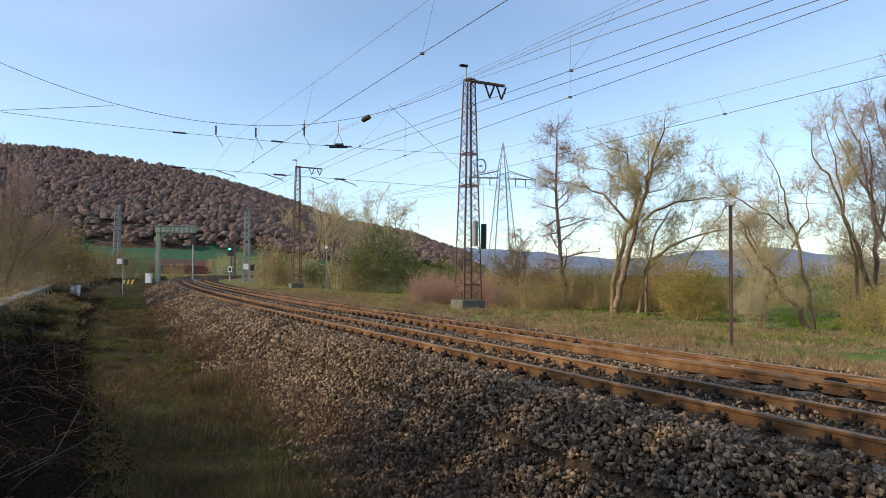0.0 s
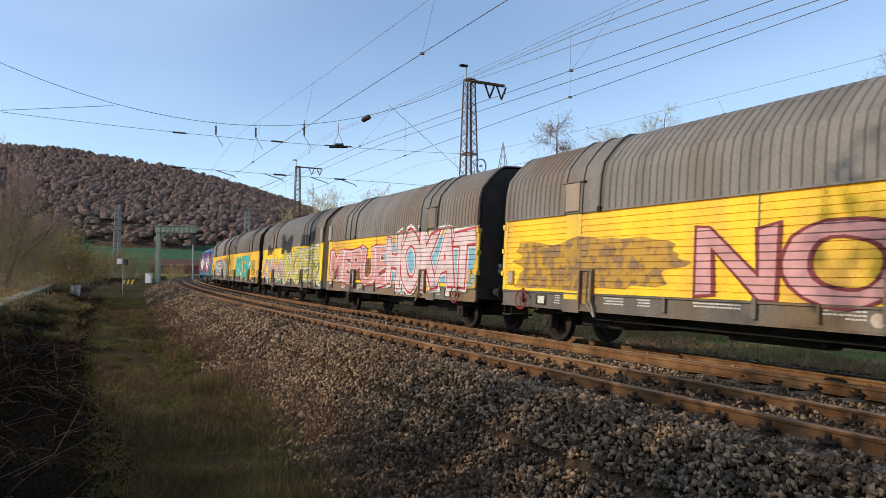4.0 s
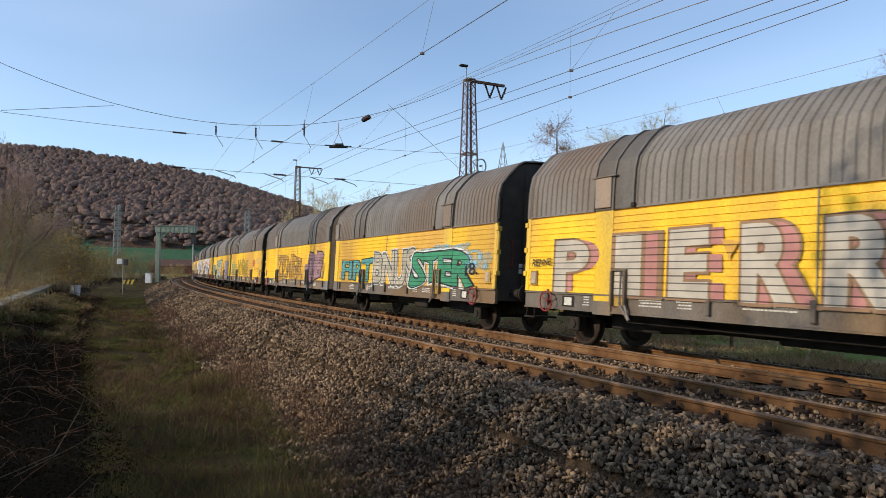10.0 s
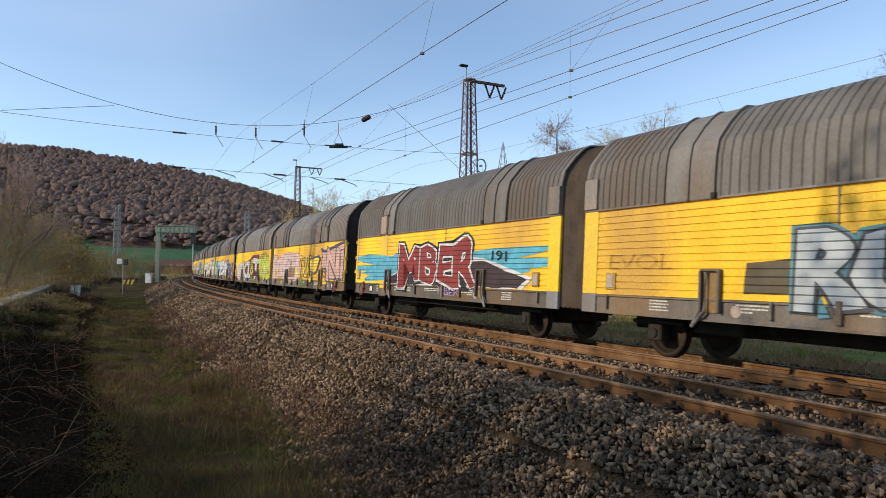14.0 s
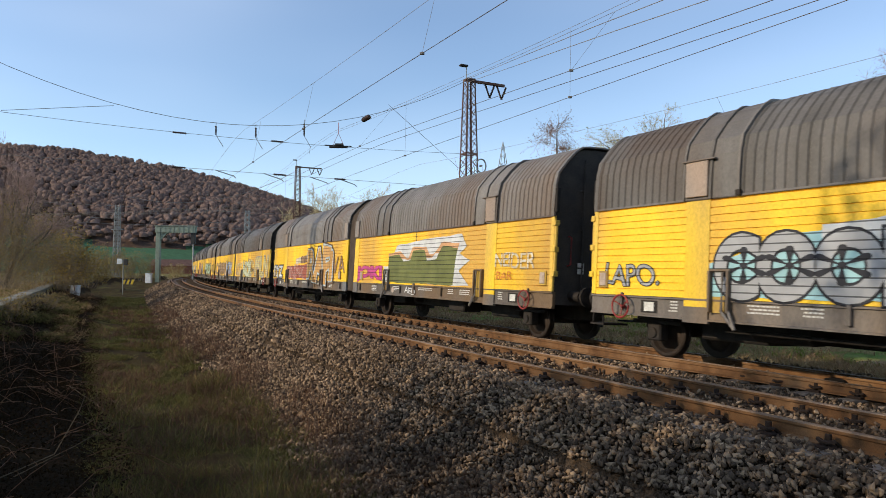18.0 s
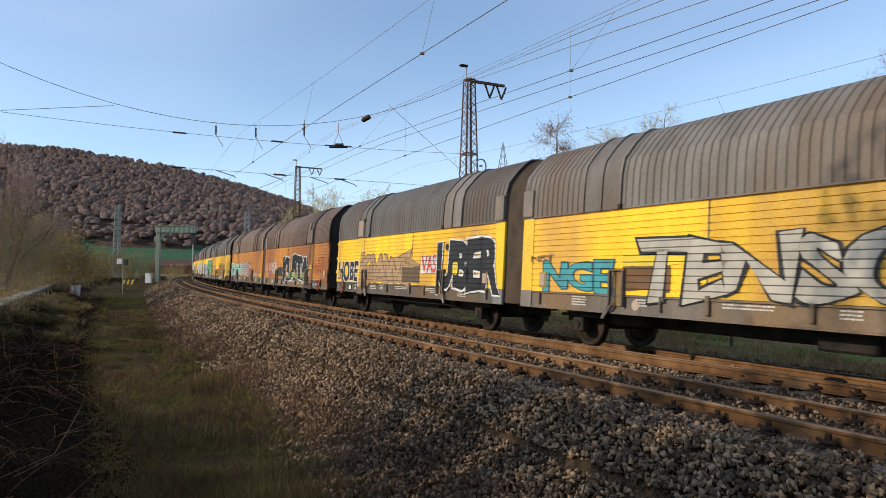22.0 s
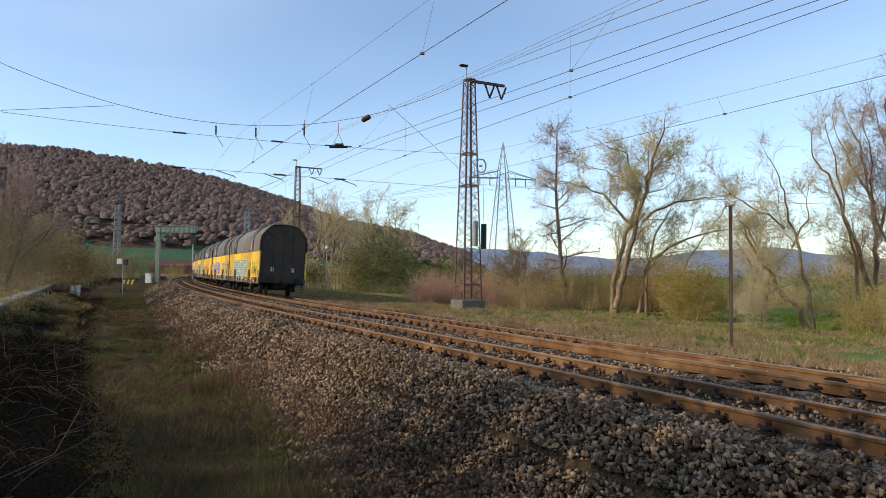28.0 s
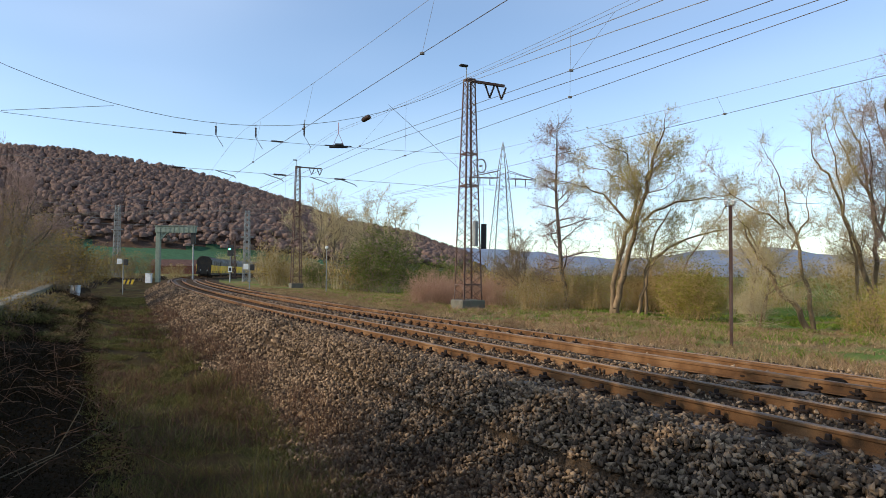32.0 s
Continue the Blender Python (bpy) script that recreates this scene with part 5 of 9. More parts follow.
M_WHEEL = mat("wheel_steel", (0.042, 0.029, 0.021), (0.026, 0.019, 0.015), 0.6, 0.5, 6, 60, 0.2, 0.003)
M_TREAD = mat("wheel_tread", (0.45, 0.43, 0.41), (0.32, 0.30, 0.28), 0.3, 0.9, 4, 60, 0.05, 0.001)
M_BELLOWS = mat("bellows_rubber", (0.115, 0.084, 0.06), (0.075, 0.054, 0.038), 0.8, 0, 2, 40, 0.2, 0.004)
M_RED = mat("red_paint", (0.30, 0.035, 0.03), (0.20, 0.03, 0.025), 0.5, 0, 5, 60, 0.1, 0.002)
M_PLATE = mat("white_plate", (0.62, 0.60, 0.55), (0.5, 0.48, 0.43), 0.6, 0, 6, 60, 0.1, 0.002)
M_BRONZE = mat("rusty_plate", (0.46, 0.37, 0.30), (0.34, 0.25, 0.19), 0.7, 0, 4, 50, 0.2, 0.003)
M_PALEPLATE = wagon_paint("worn_door_plate", (0.195, 0.175, 0.155), (0.15, 0.135, 0.118), (0.26, 0.19, 0.14), vary=0.35)
M_YPAINT = mat("yellow_handle", (0.8, 0.5, 0.03), (0.65, 0.4, 0.03), 0.5, 0, 6, 60, 0.1, 0.002)

UNIT, HALF_W, SIDE_Z = 12.6, 1.49, 1.15
ROOF_ARC = [(1.49, 2.86), (1.487, 3.2), (1.47, 3.58), (1.41, 3.85), (1.15, 4.18), (0.92, 4.41), (0.74, 4.52), (0.36, 4.565), (0.0, 4.58)]
ARC = ROOF_ARC + [(-a, b) for a, b in ROOF_ARC[-2::-1]]


def roof_mesh(x0, x1, pitch=0.18, depth=0.024):
    xs, hs = [], []
    x = x0
    while x < x1 - 1e-6:
        for dx, h in ((0.0, 0.0), (0.10, 0.0), (0.22, depth), (0.90, depth)):
            xs.append(min(x + dx * pitch, x1))
            hs.append(h)
        x += pitch
    xs.append(x1)
    hs.append(0.0)
    bm = bmesh.new()
    prev = None
    for x, h in zip(xs, hs):
        ring = []
        for i, (a, b) in enumerate(ARC):
            nx, nz = a / 1.49, max(0.0, (b - 2.86) / 1.78)
            ln = math.hypot(nx, nz) or 1
            ring.append(bm.verts.new((x, a + h * nx / ln, b + h * nz / ln)))
        if prev:
            for k in range(len(ring) - 1):
                bm.faces.new((prev[k], ring[k], ring[k + 1], prev[k + 1]))
        prev = ring
    return bm


def band_mesh(w=0.20, t=0.045):
    """A raised strip over the roof from side to side."""
    bm = bmesh.new()
    prev = None
    for a, b in ARC:
        nx, nz = a / 1.49, max(0.0, (b - 2.86) / 1.78)
        ln = math.hypot(nx, nz) or 1
        q = [(a + d * nx / ln, b + d * nz / ln) for d in (0.0, t)]
        ring = [bm.verts.new((-w / 2, *q[0])), bm.verts.new((-w / 2, *q[1])), bm.verts.new((w / 2, *q[1])), bm.verts.new((w / 2, *q[0]))]
        if prev:
            for k in range(4):
                bm.faces.new((prev[k], prev[(k + 1) % 4], ring[(k + 1) % 4], ring[k]))
        else:
            bm.faces.new(ring)
        prev = ring
    bm.faces.new(prev[::-1])
    return bm


def side_mesh(x0, x1, sign):
    """Sheet side with pressed grooves lying along the wagon."""
    prof, z = [], SIDE_Z
    while z < 2.80:
        prof += [(0.0, z), (0.0, z + 0.105), (-0.022, z + 0.113), (-0.022, z + 0.122)]
        z += 0.13
    prof += [(0.0, z), (0.0, 2.87)]
    bm = bmesh.new()
    rows = [[bm.verts.new((x, sign * (HALF_W + d), zz)) for d, zz in prof] for x in (x0, x1)]
    for k in range(len(prof) - 1):
        f = (rows[0][k], rows[1][k], rows[1][k + 1], rows[0][k + 1])
        bm.faces.new(f if sign < 0 else f[::-1])
    return bm


def wheelset(parent, x, r=0.46):
    bm = bmesh.new()
    tube(bm, [(0, -1.0, 0), (0, 1.0, 0)], 0.08, 10)
    ws = part("wheelset", bm, M_UNDER, parent)
    ws.matrix_basis = Matrix.Translation((x, 0, r))
    for sg in (1, -1):
        bm = bmesh.new()
        lathe(bm, [(0.10, sg * 0.83), (0.12, sg * 0.82), (0.34, sg * 0.76), (0.38, sg * 0.815), (r - 0.03, sg * 0.815), (r, sg * 0.80), (r, sg * 0.715), (r + 0.028, sg * 0.70), (r + 0.028, sg * 0.675), (0.36, sg * 0.68), (0.30, sg * 0.72), (0.10, sg * 0.68)], 28, "Y")
        part("wheel", bm, M_WHEEL, ws)
        bm = bmesh.new()
        box(bm, -0.17, 0.17, sg * 0.92 if sg > 0 else -1.16, 1.16 if sg > 0 else sg * 0.92, -0.15, 0.17, 0.03)
        lathe(bm, [(0.10, sg * 1.16), (0.09, sg * 1.19)], 12, "Y")
        box(bm, -0.62, 0.62, min(sg * 1.0, sg * 1.1), max(sg * 1.0, sg * 1.1), 0.17, 0.24, 0.01)
        box(bm, -0.45, 0.45, min(sg * 1.0, sg * 1.1), max(sg * 1.0, sg * 1.1), 0.24, 0.29, 0.01)
        part("axle_box", bm, M_UNDER, ws)
    return ws


def wagon_unit(yellow, roofm, postm):
    """One half of a coupled pair of covered car wagons. Its coupler end is at +x, its bellows end at -x."""
    e = empty("car_transport_wagon")
    X = UNIT / 2
    part("roof", roof_mesh(-X, X), roofm, e, smooth=False)
    bd = part("roof_band", band_mesh(0.05, 0.075), roofm, e)
    bd.matrix_basis = Matrix.Translation((X - 2.38, 0, 0))
    for bx in (X - 2.95, X - 3.5, -X + 2.2, -X + 2.75, -X + 3.3):
        share("roof_band", bd, Matrix.Translation((bx, 0, 0)), e)
    eb = part("roof_edge", band_mesh(0.10, 0.034), roofm, e)
    eb.matrix_basis = Matrix.Translation((-X + 0.06, 0, 0))
    share("roof_edge", eb, Matrix.Translation((X - 0.06, 0, 0)), e)
    js = part("joint_sheet", band_mesh(1.1, 0.042), roofm, e, "smooth sheet over the roof joint")
    js.matrix_basis = Matrix.Translation((X - 2.94, 0, 0))
    share("joint_sheet", js, Matrix.Translation((-X + 2.75, 0, 0)), e)
    for sg in (1, -1):
        def slab(name, x0, x1, d0, d1, z0, z1, material, bev=0.0, label=""):
            """A box on the side, from d0 to d1 metres out of the sheet."""
            sb = bmesh.new()
            box(sb, x0, x1, min(sg * (HALF_W + d0), sg * (HALF_W + d1)), max(sg * (HALF_W + d0), sg * (HALF_W + d1)), z0, z1, bev)
            return part(name, sb, material, e, label)

        for a, b in ((-X + 0.42, X - 7.2), (X - 7.17, X - 2.91), (X - 2.42, X)):
            part("side_wall", side_mesh(a, b, sg), yellow, e)
        slab("panel_seam", X - 7.2, X - 7.17, -0.03, 0.006, SIDE_Z, 2.86, M_SILL)
        # door post, its upper plate overlapping the roof under a small lip
        slab("door_post", X - 2.92, X - 2.41, -0.05, 0.012, 1.0, 2.9, postm, 0.005)
        slab("post_foot", X - 2.93, X - 2.40, -0.05, 0.02, 0.72, 1.0, M_SILL, 0.005, "grey foot of the door post")
        slab("post_plate", X - 2.90, X - 2.43, -0.05, 0.085, 2.9, 3.52, M_PALEPLATE, 0.008, "worn plate above the door post")
        slab("plate_lip", X - 3.05, X - 2.36, -0.05, 0.11, 3.52, 3.55, roofm, 0.005)
        # broad corner post at the gangway, its plate, and the slim one at the buffers
        slab("corner_post", -X, -X + 0.42, -0.05, 0.016, 1.15, 2.87, postm, 0.008)
        slab("corner_foot", -X, -X + 0.42, -0.05, 0.02, 0.765, 1.15, M_FOOTGREY, 0.008, "blue-grey foot of the corner post")
        slab("corner_plate", -X + 0.02, -X + 0.40, -0.04, 0.07, 2.89, 3.52, M_PALEPLATE, 0.008, "worn plate at the roof corner")
        slab("corner_post", X - 0.13, X, -0.05, 0.014, 1.15, 2.87, postm, 0.01)
        for bx in (X - 3.5, -X + 3.3):
            slab("band_foot", bx - 0.05, bx + 0.05, 0.0, 0.085, 2.85, 2.95, M_UNDER, 0.012)
        slab("eaves_rail", -X, X, -0.02, 0.030, 2.845, 2.885, roofm, 0.006)
        # sill: deep side beam with top and bottom flange
        bm = bmesh.new()
        prof = [(1.40, 0.765), (1.505, 0.765), (1.505, 0.795), (1.475, 0.80), (1.475, 1.105), (1.51, 1.11), (1.51, 1.142), (1.40, 1.148)]
        ends = [[bm.verts.new((x, sg * a, b)) for a, b in prof] for x in (-X + 0.42, X)]
        for k in range(8):
            bm.faces.new((ends[0][k], ends[0][(k + 1) % 8], ends[1][(k + 1) % 8], ends[1][k]))
        bm.faces.new(ends[0])
        bm.faces.new(ends[1][::-1])
        bmesh.ops.recalc_face_normals(bm, faces=bm.faces)
        part("sill", bm, M_SILL, e)
        # stake pockets: a plate between two flanges, with a rod and a slanting strut below
        for px, dr in ((X - 3.35, 1), (-X + 3.1, 1)):
            slab("pocket_plate", px, px + 0.36, 0.0, 0.010, 0.92, 1.62, M_POCKET, 0.0, "rusty stake pocket")
            bm = bmesh.new()
            for fx in (px - 0.03, px + 0.34):
                box(bm, fx, fx + 0.05, min(sg * 1.49, sg * 1.585), max(sg * 1.49, sg * 1.585), 0.92, 1.62, 0.008)
            box(bm, px - 0.03, px + 0.39, min(sg * 1.49, sg * 1.56), max(sg * 1.49, sg * 1.56), 1.61, 1.65, 0.008)
            part("pocket_flange", bm, M_SILL, e)
            bm = bmesh.new()
            tube(bm, [(px + 0.10, sg * 1.56, 1.60), (px + 0.10, sg * 1.57, 0.95), (px - 0.16, sg * 1.57, 0.66)], 0.028, 6)
            tube(bm, [(px - 0.16, sg * 1.57, 0.66), (px - 0.02, sg * 1.55, 0.95)], 0.03, 6)
            part("door_strut", bm, M_STRUT, e)
        for bx, h, w in ((X - 0.9, 1.2, 0.04), (X - 5.3, 1.15, 0.07), (X - 7.15, 1.2, 0.09), (-X + 4.4, 1.15, 0.05), (-X + 0.75, 1.15, 0.05)):
            slab("bracket", bx - w / 2, bx + w / 2, -0.015, 0.05, 0.86, h, M_SILL, 0.01)
        # lamp panels with a dark rusty rim
        for lx, lz in ((X - 0.48, 1.28), (-X + 0.72, 1.24)):
            slab("panel_rim", lx, lx + 0.26, 0.0, 0.03, lz, lz + 0.34, M_POCKET, 0.008)
            slab("lamp_panel", lx + 0.04, lx + 0.22, 0.02, 0.045, lz + 0.04, lz + 0.30, M_BRONZE, 0.008, "pale plate in a rusty rim")
        # brake sign, writing and load table painted on the sill
        slab("label_frame", X - 1.78, X - 1.38, -0.015, -0.007, 0.84, 1.07, M_UNDER, 0.0)
        slab("label_plate", X - 1.70, X - 1.46, -0.007, -0.003, 0.87, 1.04, M_PLATE, 0.0, "white plate")
        for tx, n, w in ((X - 2.15, 4, 0.20), (X - 3.95, 3, 0.55), (X - 4.75, 3, 0.34), (X - 6.4, 2, 0.95), (X - 8.4, 2, 0.42), (-X + 3.9, 3, 0.30), (-X + 2.1, 4, 0.45)):
            bm = bmesh.new()
            for k in range(n):
                z0 = 1.055 - 0.055 * k
                x0 = tx - w / 2
                while x0 < tx + w / 2 - 0.03:
                    wd = 0.03 + 0.05 * random.random()
                    box(bm, x0, min(x0 + wd, tx + w / 2), min(sg * 1.474, sg * 1.479), max(sg * 1.474, sg * 1.479), z0, z0 + 0.026)
                    x0 += wd + 0.018
            part("marking", bm, M_PLATE, e, "rows of small white writing")
        bm = bmesh.new()
        lathe(bm, [(0.10, sg * 1.474), (0.10, sg * 1.480), (0.07, sg * 1.481)], 16, "Y", (-X + 3.75 if sg < 0 else X - 9.0, 0, 0.96))
        part("round_mark", bm, M_BRONZE, e, "round reddish inspection mark")
        # hand brake wheel
        bm = bmesh.new()
        ring = [(X - 0.95 + 0.22 * math.cos(a), sg * 1.60, 0.93 + 0.22 * math.sin(a)) for a in np.linspace(0, 2 * math.pi, 21)]
        tube(bm, ring, 0.018, 6, False)
        for a in (0.5, 2.6, 4.7):
            tube(bm, [(X - 0.95, sg * 1.54, 0.93), (X - 0.95 + 0.22 * math.cos(a), sg * 1.60, 0.93 + 0.22 * math.sin(a))], 0.012, 5)
        tube(bm, [(X - 0.95, sg * 1.42, 0.93), (X - 0.95, sg * 1.58, 0.93)], 0.03, 8)
        part("brake_wheel", bm, M_RED, e, "red hand brake wheel")
    # coupler end: black doors under the roof's curved edge
    bm = bmesh.new()
    ring = [bm.verts.new((X - 0.14, a, b)) for a, b in [(1.44, 0.85)] + [(a * 0.975, b - 0.04) for a, b in ARC] + [(-1.44, 0.85)]]
    bm.faces.new(ring[::-1])
    ext = bmesh.ops.extrude_face_region(bm, geom=bm.faces[:])
    bmesh.ops.translate(bm, verts=[g for g in ext["geom"] if isinstance(g, bmesh.types.BMVert)], vec=(0.06, 0, 0))
    bmesh.ops.recalc_face_normals(bm, faces=bm.faces)
    part("end_wall", bm, M_ENDBLACK, e, "black end wall")
    bm = bmesh.new()
    box(bm, -X + 0.02, -X + 0.08, -1.44, 1.44, 0.85, 3.2)
    part("end_wall", bm, M_ENDBLACK, e)
    for y in (-0.62, 0.0, 0.62):
        bm = bmesh.new()
        box(bm, X - 0.08, X - 0.04, y - 0.02, y + 0.02, 1.1, 4.25, 0.008)
        for z in (1.7, 2.6, 3.5):
            box(bm, X - 0.08, X - 0.05, y - 0.12, y + 0.02, z, z + 0.04, 0.008)
        part("door_bar", bm, M_ENDBLACK, e)
    for sg in (1, -1):
        bm = bmesh.new()
        tube(bm, [(X + 0.02, sg * 1.46, 1.5), (X + 0.02, sg * 1.46, 2.75)], 0.04, 8)
        for z in (1.55, 2.1, 2.7):
            box(bm, X - 0.04, X + 0.07, min(sg * 1.40, sg * 1.53), max(sg * 1.40, sg * 1.53), z - 0.06, z + 0.06, 0.01)
        part("door_hinge", bm, postm, e, "yellow hinge tube of the end door")
        bm = bmesh.new()
        box(bm, X - 0.02, X + 0.05, min(sg * 1.40, sg * 1.50), max(sg * 1.40, sg * 1.50), 2.95, 3.5, 0.01)
        part("hinge_plate", bm, M_UNDER, e)
    bm = bmesh.new()
    tube(bm, [(X - 0.05, 0.95, 1.75), (X + 0.06, 0.95, 1.78), (X + 0.06, 0.95, 2.4), (X - 0.05, 0.95, 2.43)], 0.022, 6)
    tube(bm, [(X - 0.05, -1.05, 1.75), (X + 0.06, -1.05, 1.78), (X + 0.06, -1.05, 2.4), (X - 0.05, -1.05, 2.43)], 0.022, 6)
    part("handrail", bm, M_RED, e, "red handrails")
    for y in (0.65, -0.65):
        bm = bmesh.new()
        box(bm, X - 0.08, X - 0.055, y - 0.09, y + 0.09, 1.58, 1.84, 0.006)
        part("end_plate", bm, M_PLATE, e, "white reflector plate with red triangles")
    for y in (0.875, -0.875):
        bm = bmesh.new()
        lathe(bm, [(0.12, X - 0.15), (0.12, X + 0.28), (0.09, X + 0.28), (0.09, X + 0.46), (0.22, X + 0.46), (0.23, X + 0.52), (0.16, X + 0.54)], 16, "X", (0, y, 1.06))
        part("buffer", bm, M_UNDER, e)
    bm = bmesh.new()
    tube(bm, [(X - 0.2, 0, 1.0), (X + 0.5, 0, 1.0)], 0.06, 8)
    tube(bm, [(X, 0.3, 0.95), (X + 0.25, 0.32, 0.72), (X + 0.55, 0.3, 0.9)], 0.03, 6)
    part("coupler", bm, M_UNDER, e)
    bm = bmesh.new()
    box(bm, X - 0.30, X + 0.10, 0.75, 1.42, 0.52, 0.56, 0.006)
    tube(bm, [(X - 0.25, 1.38, 0.54), (X - 0.25, 1.38, 0.95)], 0.02, 5)
    tube(bm, [(X + 0.06, 1.38, 0.54), (X + 0.02, 1.38, 0.95)], 0.02, 5)
    part("step", bm, M_UNDER, e)
    # underframe
    bm = bmesh.new()
    box(bm, -X + 0.1, X - 0.1, -1.38, 1.38, 0.98, 1.25)
    box(bm, -X + 0.5, X - 0.5, -0.45, 0.45, 0.50, 1.0, 0.03)
    box(bm, -X + 2.3, -X + 3.4, -0.8, 0.8, 0.50, 1.0, 0.04)
    box(bm, X - 3.6, X - 2.2, -0.8, 0.8, 0.42, 1.0, 0.04)
    box(bm, -X + 3.8, -2.2, -0.7, 0.75, 0.58, 1.0, 0.04)
    box(bm, -1.6, 0.2, 0.35, 0.8, 0.45, 0.95, 0.04)
    box(bm, 0.8, 1.7, -1.1, -0.5, 0.45, 0.95, 0.04)
    tube(bm, [(-X + 3.0, 1.1, 0.62), (X - 3.0, 1.1, 0.62)], 0.03, 6)
    tube(bm, [(1.9, 0.8, 0.66), (2.9, 0.8, 0.66)], 0.18, 10)
    part("underframe", bm, M_UNDER, e)
    wheelset(e, X - 1.4)
    wheelset(e, -X + 1.7)
    return e


def bellows_mesh():
    """Folded gangway between the two halves."""
    bm = bmesh.new()
    out = [(1.45, 0.8)] + [(a * 0.985, b - 0.04) for a, b in ARC] + [(-1.45, 0.8)]
    inn = [(a * 0.955, (b - 2.0) * 0.97 + 2.0) for a, b in out]
    prev = None
    n = 15
    for i in range(n):
        x = -0.5 + 1.0 * i / (n - 1)
        ring = [bm.verts.new((x, *p)) for p in (out if i % 2 else inn)]
        if prev:
            for k in range(len(ring) - 1):
                bm.faces.new((prev[k], ring[k], ring[k + 1], prev[k + 1]))
        prev = ring
    return bm


# ---- painted lettering and panels on the wagon sides ----
_paint = {}


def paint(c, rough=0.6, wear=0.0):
    """Sprayed paint over pressed sheet: the grooves' shadow lines are painted into the colour, and worn spots let the
    wagon's own paint through.
    """
    key = (tuple(c), wear)
    if key in _paint:
        return _paint[key]
    m = bpy.data.materials.new("spray_paint")
    m.use_nodes = True
    n, l = m.node_tree.nodes, m.node_tree.links
    b = n["Principled BSDF"]
    b.inputs["Roughness"].default_value = rough
    b.inputs["Specular IOR Level"].default_value = 0.3
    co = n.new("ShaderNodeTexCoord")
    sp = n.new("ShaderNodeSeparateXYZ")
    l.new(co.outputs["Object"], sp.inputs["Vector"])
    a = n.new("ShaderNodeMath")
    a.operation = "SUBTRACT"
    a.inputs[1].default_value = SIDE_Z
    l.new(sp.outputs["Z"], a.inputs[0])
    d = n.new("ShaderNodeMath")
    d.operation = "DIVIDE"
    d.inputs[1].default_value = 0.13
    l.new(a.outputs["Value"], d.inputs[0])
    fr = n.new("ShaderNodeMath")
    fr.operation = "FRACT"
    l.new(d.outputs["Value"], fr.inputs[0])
    # darkens the colour along each groove, in place of the shade inside it
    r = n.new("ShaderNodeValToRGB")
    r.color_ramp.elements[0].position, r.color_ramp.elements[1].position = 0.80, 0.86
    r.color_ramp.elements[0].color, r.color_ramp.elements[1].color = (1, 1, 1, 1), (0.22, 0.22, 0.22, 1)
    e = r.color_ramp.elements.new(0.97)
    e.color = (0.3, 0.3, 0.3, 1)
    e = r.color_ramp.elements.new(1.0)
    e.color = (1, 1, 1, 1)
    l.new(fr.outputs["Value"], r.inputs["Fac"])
    ns = n.new("ShaderNodeTexNoise")
    ns.inputs["Scale"].default_value, ns.inputs["Detail"].default_value = 2.2, 6.0
    l.new(co.outputs["Object"], ns.inputs["Vector"])
    f = n.new("ShaderNodeMapRange")
    f.inputs["From Min"].default_value, f.inputs["From Max"].default_value = 0.3, 0.7
    f.inputs["To Min"].default_value, f.inputs["To Max"].default_value = 0.78, 1.12
    l.new(ns.outputs["Fac"], f.inputs["Value"])
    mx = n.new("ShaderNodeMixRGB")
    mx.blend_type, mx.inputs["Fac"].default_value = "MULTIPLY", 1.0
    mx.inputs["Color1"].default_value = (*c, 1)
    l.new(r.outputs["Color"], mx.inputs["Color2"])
    hs = n.new("ShaderNodeHueSaturation")
    l.new(mx.outputs["Color"], hs.inputs["Color"])
    l.new(f.outputs["Result"], hs.inputs["Value"])
    l.new(hs.outputs["Color"], b.inputs["Base Color"])
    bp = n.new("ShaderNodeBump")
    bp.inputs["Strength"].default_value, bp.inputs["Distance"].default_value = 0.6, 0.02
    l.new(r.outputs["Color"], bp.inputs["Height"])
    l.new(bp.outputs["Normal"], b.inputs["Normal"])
    if wear:
        n2 = n.new("ShaderNodeTexNoise")
        n2.inputs["Scale"].default_value, n2.inputs["Detail"].default_value = 5.0, 8.0
        l.new(co.outputs["Object"], n2.inputs["Vector"])
        rr = n.new("ShaderNodeValToRGB")
        rr.color_ramp.elements[0].position, rr.color_ramp.elements[1].position = 0.30 + 0.25 * wear, 0.62 + 0.1 * wear
        rr.color_ramp.elements[0].color = (1 - 0.85 * wear,) * 3 + (1,)
        l.new(n2.outputs["Fac"], rr.inputs["Fac"])
        l.new(rr.outputs["Color"], b.inputs["Alpha"])
    _paint[key] = m
    return m


def side_place(ab, rear, lift):
    """From metres behind the unit's leading end and height to the unit's own space, on the camera's side."""
    X = UNIT / 2
    if rear:
        return [(-X + a, -(HALF_W + lift), b) for a, b in ab]
    return [(X - a, HALF_W + lift, b) for a, b in ab]


def wild(vs, seed, amp):
    """Bend letters a little, as sprayed letters are."""
    out = []
    for x, y in vs:
        g = 1 + 1.6 * amp * noise.noise(Vector((x * 0.8, 0.3, seed)))
        y2 = 1.9 + (y - 1.9) * g
        lean = 1.5 * amp * noise.noise(Vector((x * 0.6, 5.0, seed))) * (y2 - 1.9)
        out.append((x + lean + amp * 1.1 * noise.noise(Vector((x * 1.1, y * 1.6, seed))) + 0.2 * amp * math.sin(y * 9 + seed + x * 3),
                    y2 + amp * noise.noise(Vector((x * 1.6, y * 1.2, seed + 9)))))
    return out


